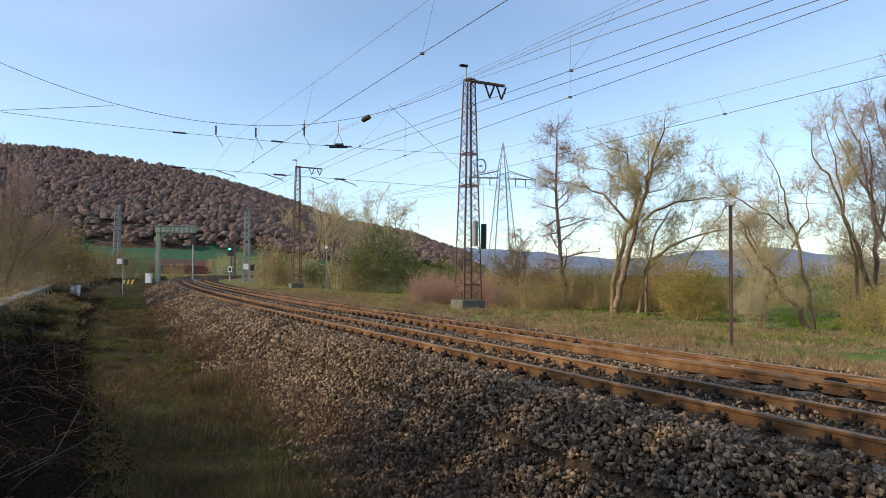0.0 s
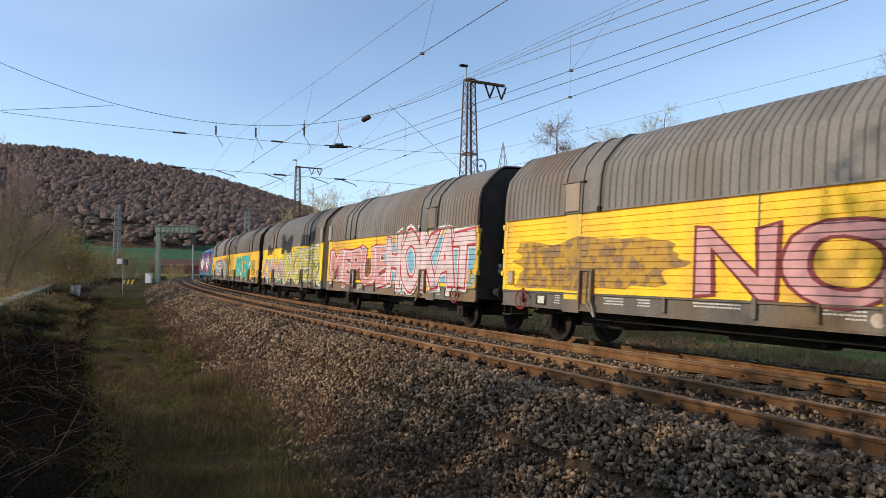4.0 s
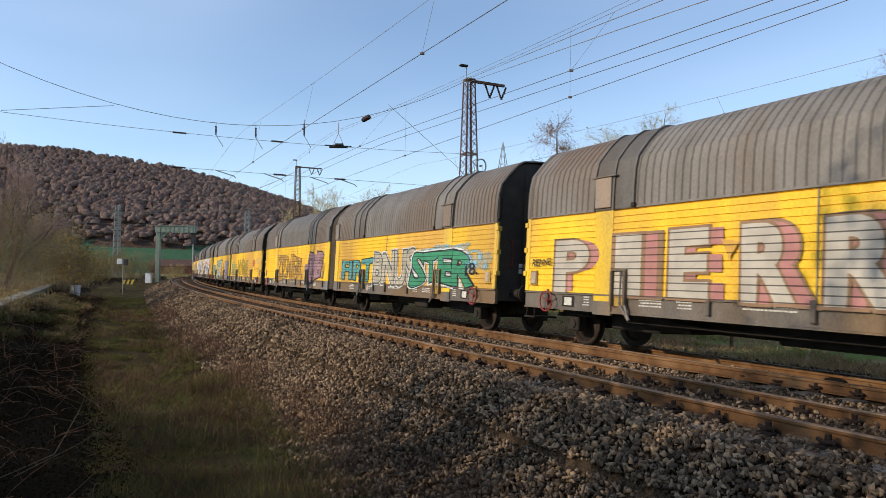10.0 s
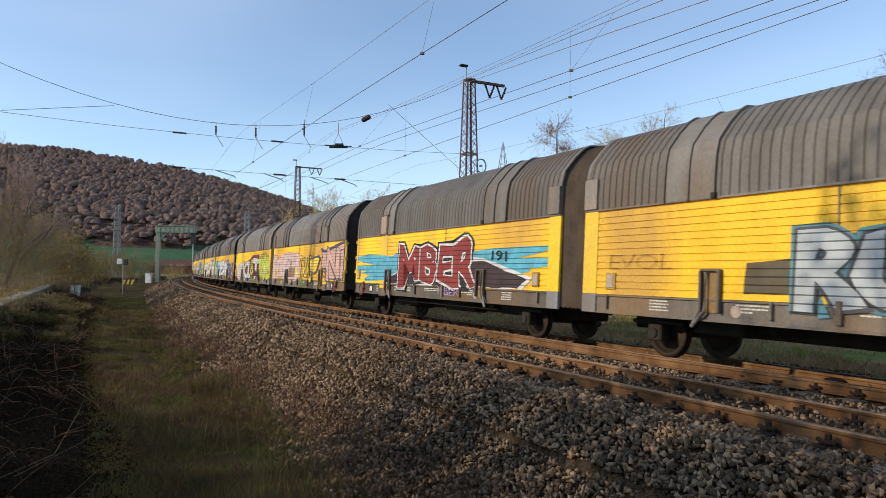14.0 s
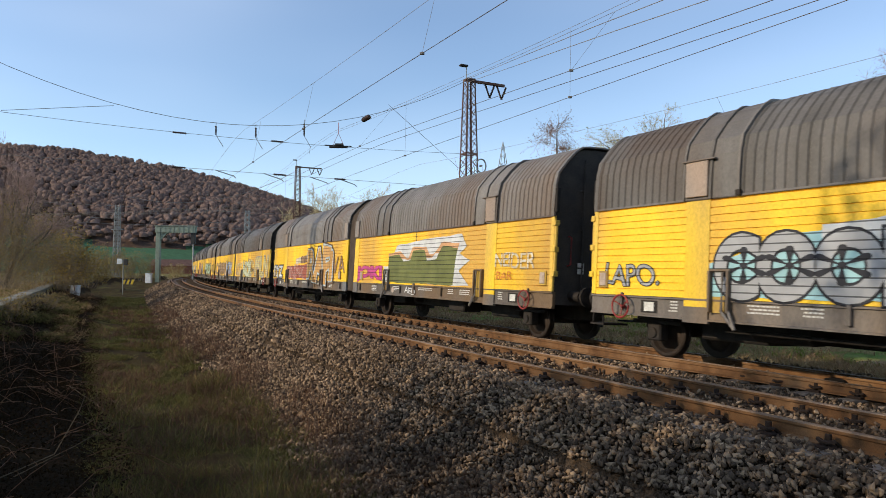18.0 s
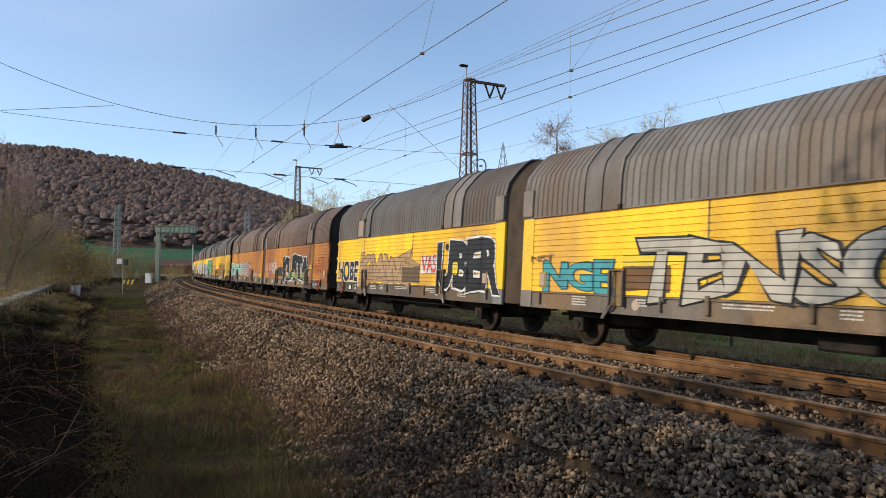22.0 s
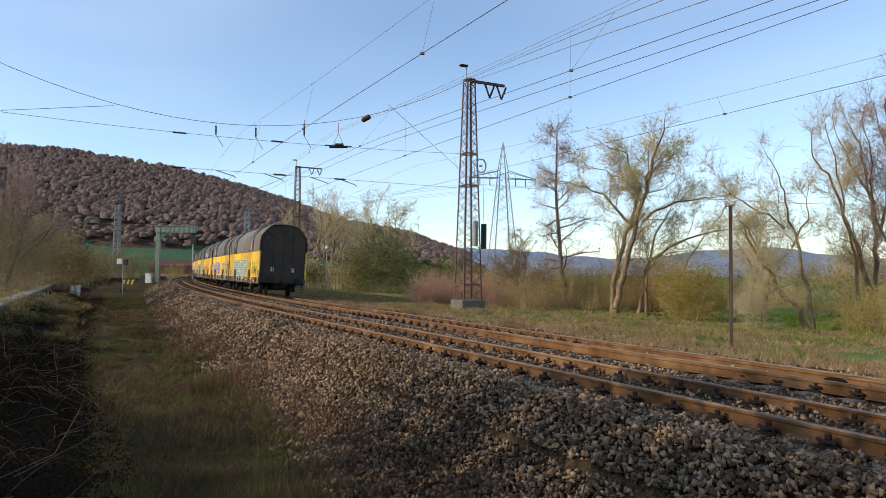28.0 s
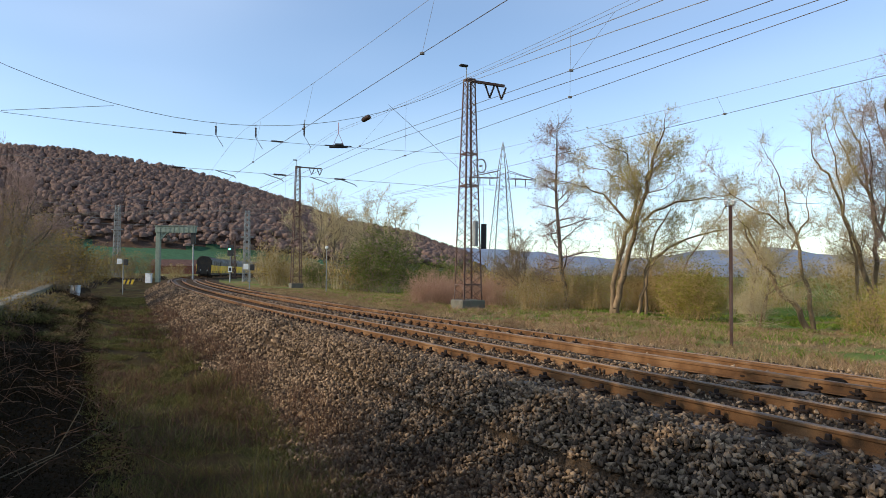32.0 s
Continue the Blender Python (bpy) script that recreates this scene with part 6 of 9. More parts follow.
def letters(parent, rear, txt, a0, a1, z0, z1, fill, line=None, glow=None, seed=1.0, fat=0.035, wear=0.15, bend=0.10, label="", lift=0.016):
    base, _ = text_mesh(txt, 0.0)
    bend = bend * min(1.0, 0.25 + 0.75 * (z1 - z0))
    lo, hi = base[:, :2].min(0), base[:, :2].max(0)
    kx, kz = (a1 - a0) / (hi[0] - lo[0]), (z1 - z0) / (hi[1] - lo[1])
    layers = [(fat * SWELL, fill, lift + 0.0016)]
    if line:
        layers.insert(0, (fat * SWELL + 0.032, line, lift + 0.0008))
    if glow:
        layers.insert(0, (fat * SWELL + 0.065, glow, lift))
    top = None
    for off, col, out in layers:
        vs, fs = text_mesh(txt, round(off, 3))
        ab = [(a0 + (v[0] - lo[0]) * kx, z0 + (v[1] - lo[1]) * kz) for v in vs]
        ab = wild(ab, seed, bend)
        ab = [(min(max(a, 0.05), UNIT - 0.05), min(max(b, 0.82), 3.6)) for a, b in ab]
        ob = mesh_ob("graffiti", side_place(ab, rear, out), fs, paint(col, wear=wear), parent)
        top = ob
    if label:
        tagged(top, label)
    return top


def blob(parent, rear, a0, a1, z0, z1, col, seed=1.0, jag=0.12, wear=0.15, lift=0.005, n=46, label=""):
    """A sprayed patch with an uneven rim."""
    ca, cz, ra, rz = (a0 + a1) / 2, (z0 + z1) / 2, (a1 - a0) / 2, (z1 - z0) / 2
    ab = []
    for i in range(n):
        t = 2 * math.pi * i / n
        c, s = math.cos(t), math.sin(t)
        k = 1 / max(abs(c), abs(s)) ** (0.75 if jag > 0 else 0.1)
        k *= 1 + jag * noise.noise(Vector((c * 2.2, s * 2.2, seed))) + jag * 0.6 * noise.noise(Vector((c * 7, s * 7, seed)))
        ab.append((min(max(ca + ra * c * k, 0.03), UNIT - 0.03), min(max(cz + rz * s * k, 0.82), 4.3)))
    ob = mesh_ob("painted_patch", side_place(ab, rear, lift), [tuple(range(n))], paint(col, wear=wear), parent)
    if label:
        tagged(ob, label)
    return ob


# ---- electric locomotive ----
M_LBLUE = mat("loco_blue", (0.02, 0.115, 0.25), (0.024, 0.13, 0.285), 0.35, 0, 1.2, 40, 0.03, 0.002)
M_LROOF = mat("loco_roof_grey", (0.10, 0.11, 0.115), (0.075, 0.08, 0.085), 0.6, 0, 2, 40, 0.1, 0.003)
M_LGLASS = mat("loco_glass", (0.012, 0.014, 0.018), (0.016, 0.018, 0.022), 0.08, 0, 2, 20, 0.0, spec=0.8)
M_LGRILLE = mat("roof_grille", (0.03, 0.032, 0.034), (0.045, 0.045, 0.048), 0.6, 0.3, 3, 90, 0.4, 0.004)
M_LBOX = mat("loco_underbox", (0.075, 0.062, 0.05), (0.045, 0.038, 0.03), 0.75, 0.1, 3, 50, 0.2, 0.004)


def flat_paint(name, c):
    return mat(name, c, tuple(0.92 * a for a in c), 0.4, 0, 1.5, 40, 0.02, 0.001)


L_WHITE, L_RED, L_ORED = flat_paint("livery_white", (0.72, 0.73, 0.76)), flat_paint("livery_red", (0.60, 0.035, 0.03)), flat_paint("livery_orange_red", (0.68, 0.10, 0.045))
L_NAVY, L_GREEN, L_TEAL, L_ROYAL, L_PURPLE = (flat_paint("livery_navy", (0.012, 0.028, 0.105)), flat_paint("livery_green", (0.02, 0.28, 0.20)), flat_paint("livery_teal", (0.10, 0.36, 0.42)),
                                              flat_paint("livery_royal_blue", (0.015, 0.10, 0.36)), flat_paint("livery_purple", (0.16, 0.07, 0.26)))
L_GREY = flat_paint("livery_grey", (0.30, 0.31, 0.33))
L_DARK = flat_paint("livery_dark", (0.03, 0.03, 0.04))


def build_loco():
    """Four-axle electric locomotive; x forward, camera's side +y."""
    e = tagged(empty("electric_locomotive"), "blue electric locomotive with a colourful livery and one raised pantograph", "locomotive")
    # body: cross-sections along x, slanting cab fronts
    sect = [(1.44, 0.98), (1.50, 1.06), (1.50, 3.05), (1.46, 3.55), (1.30, 3.80), (0.95, 3.88)]

    def ring_at(x, low, high, inset, bm):
        pts = []
        for a, b in sect:
            zz = low + (b - 0.98) / (3.88 - 0.98) * (high - low)
            pts.append((a - inset, zz))
        full = pts + [(-a, b) for a, b in pts[::-1]]
        return [bm.verts.new((x, a, b)) for a, b in full]
    bm = bmesh.new()
    rings = []
    for sx, spec in ((1, 0), (-1, 0)):
        pass
    xs = [(-9.10, 0.98, 1.9, 0.42), (-9.0, 0.98, 2.45, 0.30), (-8.72, 0.98, 3.15, 0.17), (-8.28, 0.98, 3.72, 0.06), (-7.9, 0.98, 3.86, 0.0), (-6.6, 0.98, 3.88, 0.0),
          (6.6, 0.98, 3.88, 0.0), (7.9, 0.98, 3.86, 0.0), (8.28, 0.98, 3.72, 0.06), (8.72, 0.98, 3.15, 0.17), (9.0, 0.98, 2.45, 0.30), (9.10, 0.98, 1.9, 0.42)]
    for x, lo, hi, ins in xs:
        rings.append(ring_at(x, lo, hi, ins, bm))
    n = len(rings[0])
    for r0, r1 in zip(rings, rings[1:]):
        for k in range(n):
            bm.faces.new((r0[k], r1[k], r1[(k + 1) % n], r0[(k + 1) % n]))
    bm.faces.new(rings[0])
    bm.faces.new(rings[-1][::-1])
    bmesh.ops.recalc_face_normals(bm, faces=bm.faces)
    part("body", bm, M_LBLUE, e)
    # roof fairing and equipment between the cabs
    bm = bmesh.new()
    for s1 in (1, -1):
        vs = [(-6.4, s1 * 1.44, 3.62), (6.4, s1 * 1.44, 3.62), (6.2, s1 * 1.02, 4.02), (-6.2, s1 * 1.02, 4.02), (-6.4, s1 * 0.9, 3.8), (6.4, s1 * 0.9, 3.8)]
        v = [bm.verts.new(p) for p in vs]
        bm.faces.new((v[0], v[1], v[2], v[3]))
        bm.faces.new((v[3], v[2], v[5], v[4]))
        bm.faces.new((v[0], v[3], v[4]))
        bm.faces.new((v[1], v[5], v[2]))
    box(bm, -6.2, 6.2, -1.0, 1.0, 3.80, 3.93)
    bmesh.ops.recalc_face_normals(bm, faces=bm.faces)
    part("roof_fairing", bm, M_LROOF, e, "dark grey roof fairing")
    for gx in (-5.6, -3.9, 4.1, 5.5):
        for s1 in (1, -1):
            bm = bmesh.new()
            v = [bm.verts.new(p) for p in ((gx - 0.6, s1 * 1.40, 3.675), (gx + 0.6, s1 * 1.40, 3.675), (gx + 0.6, s1 * 1.09, 3.975), (gx - 0.6, s1 * 1.09, 3.975))]
            bm.faces.new(v if s1 < 0 else v[::-1])
            bmesh.ops.solidify(bm, geom=bm.faces[:], thickness=-0.02)
            part("grille", bm, M_LGRILLE, e)
    # bolts line along the roof edge
    bm = bmesh.new()
    for k in range(26):
        for s1 in (1, -1):
            box(bm, -6.3 + k * 0.5, -6.24 + k * 0.5, min(s1 * 1.43, s1 * 1.475), max(s1 * 1.43, s1 * 1.475), 3.60, 3.64)
    tagged(part("roof_bolts", bm, M_WHITE, e), kind="stuff")
    # roof line: insulators and a conductor
    bm = bmesh.new()
    tube(bm, [(4.6, 0.6, 4.14), (1.5, 0.6, 4.17), (-1.5, 0.6, 4.17), (-4.4, 0.6, 4.14)], 0.02, 6)
    part("roof_conductor", bm, M_BLACK, e)
    for ix in (-4.0, -2.2, -0.2, 1.6, 3.3):
        bm = bmesh.new()
        prof = []
        for k in range(6):
            prof += [(0.035, 3.93 + k * 0.036), (0.07, 3.945 + k * 0.036)]
        lathe(bm, prof + [(0.03, 4.17)], 10, "Z", (ix, 0.6, 0))
        part("insulator", bm, M_INSUL, e)

    def pantograph(px, up):
        bm = bmesh.new()
        box(bm, px - 0.7, px + 0.7, -0.55, 0.55, 4.02, 4.08, 0.01)
        for y in (0.5, -0.5):
            tube(bm, [(px - 0.6, y, 3.9), (px - 0.6, y, 4.05)], 0.05, 6)
            tube(bm, [(px + 0.6, y, 3.9), (px + 0.6, y, 4.05)], 0.05, 6)
        part("pantograph_base", bm, M_RED, e, "red pantograph frame")
        bm = bmesh.new()
        if up:
            knee, top = (px + 1.25 * up, 0, 5.20), (px - 0.25 * up, 0, 6.16)
            tube(bm, [(px - 0.45 * up, 0.0, 4.1), knee], [0.05, 0.04], 8)
            for y in (0.28, -0.28):
                tube(bm, [(knee[0], y * 0.9, knee[2]), (top[0], y * 1.6, top[2])], 0.02, 6)
            tube(bm, [(knee[0], -0.3, knee[2]), (knee[0], 0.3, knee[2])], 0.03, 6)
            tube(bm, [(px + 0.3 * up, 0.05, 4.1), (knee[0] + 0.2 * up, 0.05, knee[2] + 0.12)], 0.018, 6)
            hx, hz = top[0], top[2]
        else:
            tube(bm, [(px - 0.45, 0.0, 4.1), (px + 1.1, 0, 4.18)], 0.045, 8)
            for y in (0.28, -0.28):
                tube(bm, [(px + 1.1, y * 0.9, 4.18), (px - 0.2, y * 1.6, 4.24)], 0.02, 6)
            hx, hz = px - 0.2, 4.26
        part("pantograph_arm", bm, M_RED if up else M_BLACK, e)
        bm = bmesh.new()
        for d in (-0.2, 0.2):
            tube(bm, [(hx + d, -0.97, hz - 0.12), (hx + d, -0.80, hz + 0.03), (hx + d, -0.5, hz + 0.06), (hx + d, 0.5, hz + 0.06), (hx + d, 0.80, hz + 0.03), (hx + d, 0.97, hz - 0.12)], 0.022, 6)
        tube(bm, [(hx - 0.22, 0.4, hz), (hx + 0.22, 0.4, hz)], 0.02, 6)
        tube(bm, [(hx - 0.22, -0.4, hz), (hx + 0.22, -0.4, hz)], 0.02, 6)
        part("pantograph_head", bm, M_BLACK, e)
    pantograph(5.3, 0)
    pantograph(-5.6, 1)
    # cab doors with windows, handrails
    for s1 in (1, -1):
        for d in (1, -1):
            bm = bmesh.new()
            box(bm, d * 6.95 - 0.26, d * 6.95 + 0.26, min(s1 * 1.46, s1 * 1.512), max(s1 * 1.46, s1 * 1.512), 2.55, 3.35, 0.04)
            cw = part("cab_window", bm, M_LGLASS, e, "dark cab side window")
            bm = bmesh.new()
            for z0, z1, a0, a1 in ((2.49, 2.56, -0.32, 0.32), (3.34, 3.41, -0.32, 0.32), (2.56, 3.34, -0.32, -0.25), (2.56, 3.34, 0.25, 0.32)):
                box(bm, d * 6.95 + a0, d * 6.95 + a1, min(s1 * 1.49, s1 * 1.53), max(s1 * 1.49, s1 * 1.53), z0, z1, 0.01)
            part("window_frame", bm, M_BLACK, cw)
            for hx in (-0.48, 0.48):
                bm = bmesh.new()
                tube(bm, [(d * 6.95 + hx, s1 * 1.50, 1.25), (d * 6.95 + hx, s1 * 1.57, 1.3), (d * 6.95 + hx, s1 * 1.57, 2.75), (d * 6.95 + hx, s1 * 1.50, 2.8)], 0.024, 6)
                part("handrail", bm, M_GALV, e)
            bm = bmesh.new()
            tube(bm, [(d * 6.75, s1 * 1.48, 0.35), (d * 6.75, s1 * 1.48, 1.0)], 0.025, 6)
            tube(bm, [(d * 7.15, s1 * 1.48, 0.35), (d * 7.15, s1 * 1.48, 1.0)], 0.025, 6)
            for z in (0.38, 0.68):
                box(bm, d * 6.95 - 0.22, d * 6.95 + 0.22, min(s1 * 1.34, s1 * 1.5), max(s1 * 1.34, s1 * 1.5), z, z + 0.04)
            part("step_ladder", bm, M_LBOX, e)
            for fx, fz, fr in ((d * 5.2, 1.18, 0.085), (d * 7.75, 1.2, 0.10), (d * 1.1, 1.18, 0.09)):
                bm = bmesh.new()
                lathe(bm, [(fr, s1 * 1.495), (fr, s1 * 1.512), (fr * 0.6, s1 * 1.512)], 16, "Y", (fx, 0, fz))
                part("filler_cap", bm, M_BLACK, e)
    for d in (1, -1):
        # windscreen, dark band, head lamps, buffers, front apron
        bm = bmesh.new()
        v = [bm.verts.new(p) for p in ((d * 8.86, 1.18, 2.95), (d * 8.86, -1.18, 2.95), (d * 8.40, -1.10, 3.66), (d * 8.40, 1.10, 3.66))]
        bm.faces.new(v if d < 0 else v[::-1])
        bmesh.ops.solidify(bm, geom=bm.faces[:], thickness=0.03)
        bmesh.ops.translate(bm, verts=bm.verts[:], vec=(d * 0.05, 0, 0.02))
        part("windscreen", bm, M_LGLASS, e, "dark windscreen")
        bm = bmesh.new()
        box(bm, min(d * 8.98, d * 9.14), max(d * 8.98, d * 9.14), -1.36, 1.36, 1.75, 2.15, 0.03)
        part("front_band", bm, M_BLACK, e)
        for y in (0.95, -0.95):
            bm = bmesh.new()
            lathe(bm, [(0.13, d * 9.10), (0.13, d * 9.17), (0.08, d * 9.17)], 14, "X", (0, y, 1.95))
            part("head_lamp", bm, M_PLATE, e)
            bm = bmesh.new()
            lathe(bm, [(0.14, d * 9.0), (0.14, d * 9.35), (0.11, d * 9.35), (0.11, d * 9.5), (0.25, d * 9.5), (0.26, d * 9.56), (0.2, d * 9.58)], 16, "X", (0, y * 0.92, 1.06))
            part("buffer", bm, M_BLACK, e)
            bm = bmesh.new()
            box(bm, min(d * 8.9, d * 9.28), max(d * 8.9, d * 9.28), y - 0.45 if y < 0 else y - 0.2, y + 0.2 if y < 0 else y + 0.45, 0.62, 1.35, 0.05)
            part("buffer_box", bm, M_LBLUE, e)
        bm = bmesh.new()
        box(bm, min(d * 8.5, d * 9.05), max(d * 8.5, d * 9.05), -1.2, 1.2, 0.2, 0.55, 0.05)
        part("snow_plough", bm, M_LBOX, e)
        bm = bmesh.new()
        tube(bm, [(d * 9.0, 0, 1.0), (d * 9.55, 0, 1.0)], 0.06, 8)
        part("coupler", bm, M_UNDER, e)
    # bogies: frame, springs, wheels
    for bx in (4.75, -4.75):
        bm = bmesh.new()
        for s1 in (1, -1):
            box(bm, bx - 2.3, bx + 2.3, min(s1 * 0.98, s1 * 1.12), max(s1 * 0.98, s1 * 1.12), 0.62, 0.86, 0.03)
            box(bm, bx - 0.6, bx + 0.6, min(s1 * 0.98, s1 * 1.14), max(s1 * 0.98, s1 * 1.14), 0.42, 0.7, 0.05)
        box(bm, bx - 0.3, bx + 0.3, -1.0, 1.0, 0.5, 0.9)
        part("bogie_frame", bm, M_LBOX, e, "grey-brown dusty bogie frame")
        for s1 in (1, -1):
            for dx in (-1.95, -1.05, 1.05, 1.95):
                bm = bmesh.new()
                prof = []
                for k in range(5):
                    prof += [(0.13, 0.56 + k * 0.085), (0.10, 0.60 + k * 0.085)]
                lathe(bm, prof, 10, "Z", (bx + dx, s1 * 1.05, 0.0))
                part("spring", bm, M_UNDER, e)
            bm = bmesh.new()
            tube(bm, [(bx - 0.9, s1 * 1.22, 0.62), (bx + 0.3, s1 * 1.22, 0.72)], 0.06, 8)
            part("damper", bm, M_LBOX, e)
        for dx in (-1.5, 1.5):
            bm = bmesh.new()
            tube(bm, [(0, -0.9, 0), (0, 0.9, 0)], 0.1, 10)
            ws = part("wheelset", bm, M_UNDER, e)
            ws.matrix_basis = Matrix.Translation((bx + dx, 0, 0.625))
            for s1 in (1, -1):
                bm = bmesh.new()
                r = 0.625
                lathe(bm, [(0.16, s1 * 0.83), (0.18, s1 * 0.80), (0.50, s1 * 0.77), (0.53, s1 * 0.815), (r - 0.03, s1 * 0.815), (r, s1 * 0.80), (r, s1 * 0.715), (r + 0.028, s1 * 0.70), (r + 0.028, s1 * 0.675), (0.5, s1 * 0.68), (0.16, s1 * 0.68)], 36, "Y")
                part("wheel", bm, M_WHEEL, ws)
                bm = bmesh.new()
                box(bm, -0.2, 0.2, min(s1 * 0.9, s1 * 1.2), max(s1 * 0.9, s1 * 1.2), -0.2, 0.2, 0.05)
                lathe(bm, [(0.15, s1 * 1.2), (0.13, s1 * 1.24)], 14, "Y")
                part("axle_box", bm, M_LBOX, ws)
    # equipment boxes between the bogies
    for x0, x1, z0, y1 in ((0.9, 2.1, 0.36, 1.36), (-0.5, 0.35, 0.30, 1.34), (-1.9, -0.8, 0.42, 1.36), (-2.6, -2.1, 0.5, 1.2)):
        bm = bmesh.new()
        box(bm, x0, x1, -y1, y1, z0, 1.0, 0.04)
        part("equipment_box", bm, M_LBOX, e)
    bm = bmesh.new()
    tube(bm, [(0.4, 1.15, 0.68), (0.85, 1.15, 0.68)], 0.22, 12)
    part("air_tank", bm, M_LBOX, e)
    bm = bmesh.new()
    box(bm, -8.8, 8.8, -1.35, 1.35, 0.92, 1.0)
    part("underframe", bm, M_UNDER, e)

    # livery: bands, lens shapes and gear, laid on both sides
    def shape(pts, m, lift, s1, lbl=""):
        bm = bmesh.new()
        v = [bm.verts.new((s1 * max(-7.95, min(7.95, a)), s1 * (1.50 + lift), b)) for a, b in pts]
        bm.faces.new(v)
        bmesh.ops.recalc_face_normals(bm, faces=bm.faces)
        f = bm.faces[:][0]
        if f.normal.y * s1 < 0:
            bmesh.ops.reverse_faces(bm, faces=[f])
        part("livery_shape", bm, m, e, lbl)

    def lens(cx, hw, z, h0, h1, k=26):
        up = [(cx - hw + 2 * hw * i / k, z + h1 * max(0.0, math.sin(math.pi * i / k)) ** 0.9) for i in range(k + 1)]
        dn = [(cx + hw - 2 * hw * i / k, z - h0 * max(0.0, math.sin(math.pi * i / k)) ** 0.9) for i in range(1, k)]
        return up + dn

    def disc(cx, cz, r, ry=None, k=30):
        return [(cx + r * math.cos(2 * math.pi * i / k), cz + (ry or r) * math.sin(2 * math.pi * i / k)) for i in range(k)]

    def band(pts, w0, w1=None):
        w1 = w1 or w0
        n = len(pts)
        up = [(a, b + (w0 + (w1 - w0) * i / (n - 1)) / 2) for i, (a, b) in enumerate(pts)]
        return up + [(a, b - (w0 + (w1 - w0) * i / (n - 1)) / 2) for i, (a, b) in list(enumerate(pts))[::-1]]

    def arc(x0, z0, x1, z1, bow, k=18):
        return [(x0 + (x1 - x0) * i / k, z0 + (z1 - z0) * i / k + bow * math.sin(math.pi * i / k)) for i in range(k + 1)]
    gear = []
    for i in range(48):
        t = 2 * math.pi * i / 48
        r = 1.12 + (0.16 if (i // 3) % 2 else 0.0)
        gear.append((-0.42 + r * 1.12 * math.cos(t), 2.34 + min(r * 0.95 * math.sin(t), 1.08)))
    cities = [("Mukran", 1.45), ("Hamburg", 2.2), ("Duisburg", 4.5), ("Mannheim", 5.3), ("Rotterdam", 7.6), ("Baltijsk", 1.6), ("Moscow", 2.6), ("Beijing", 7.9)]
    for s1 in (1, -1):
        shape([(-7.6, 1.46), (7.6, 1.46), (7.6, 3.5), (-7.6, 3.5)], L_NAVY, 0.003, s1)
        for d in (1, -1):
            shape(band(arc(d * 0.9, 2.5, d * 7.2, 2.35, 0.85), 0.5, 0.3), L_PURPLE, 0.005, s1)
            shape(band(arc(d * 0.6, 2.2, d * 5.0, 2.9, 0.45), 0.42, 0.1), L_TEAL, 0.007, s1)
            shape(band(arc(d * 0.4, 2.0, d * 4.4, 3.0, 0.42), 0.22, 0.06), L_GREEN, 0.009, s1)
            shape(band([(d * 1.3, 2.05), (d * 1.6, 1.75), (d * 2.1, 1.47)], 0.3), L_GREEN, 0.009, s1)
            cx, hw = (3.85, 2.2) if d > 0 else (-4.25, 2.6)
            shape(lens(cx, hw + 0.25, 2.28, 0.80, 0.62), L_RED, 0.011, s1)
            shape(lens(cx, hw, 2.34, 0.66, 0.54), L_WHITE, 0.013, s1, "white lens with red rim")
            shape(band([(d * 5.6, 2.9), (d * 6.6, 2.35), (d * 7.9, 1.5)], 0.28), L_RED, 0.015, s1)
            shape(band([(d * 5.4, 1.75), (d * 6.6, 2.3), (d * 8.1, 2.55)], 0.26), L_ORED, 0.015, s1)
            shape(band([(d * 6.2, 2.62), (d * 7.3, 2.2), (d * 8.4, 1.85)], 0.16), L_WHITE, 0.017, s1)
            shape([(d * 7.25, 2.62), (d * 7.5, 3.3), (d * 7.85, 3.45), (d * 8.2, 3.25), (d * 8.42, 2.95), (d * 8.2, 2.85), (d * 8.0, 2.9), (d * 7.9, 2.6), (d * 7.6, 2.5)], L_ORED, 0.015, s1)
            if d < 0:
                # dark two-line mark and compass needle
                for z, n in ((2.42, 6), (2.10, 4)):
                    for k in range(n):
                        a = -3.78 - 0.2 * k
                        shape([(a, z), (a - 0.13, z), (a - 0.17, z + 0.25), (a - 0.04, z + 0.25)], L_DARK, 0.016, s1)
                shape([(-3.78, 1.90), (-4.3, 1.90), (-4.3, 1.94), (-3.78, 1.94)], L_GREY, 0.016, s1)
                shape(band(arc(-2.1, 2.05, -1.15, 2.75, 0.0), 0.09, 0.02), L_DARK, 0.022, s1)
                shape(band(arc(-4.6, 2.9, -6.2, 2.62, 0.05), 0.07, 0.02), L_DARK, 0.017, s1)
                shape([(-3.3, 2.5), (-3.6, 2.56), (-4.0, 2.66), (-3.62, 2.50)], L_ROYAL, 0.018, s1)
                shape([(-3.62, 3.05), (-3.54, 2.5), (-3.62, 2.45), (-3.70, 2.5)], L_ROYAL, 0.019, s1)
                shape([(-3.62, 1.9), (-3.70, 2.5), (-3.62, 2.45), (-3.54, 2.5)], L_RED, 0.019, s1)
            else:
                shape(disc(4.6, 2.35, 0.2), L_RED, 0.015, s1)
                shape(disc(4.6, 2.35, 0.12), L_WHITE, 0.017, s1)
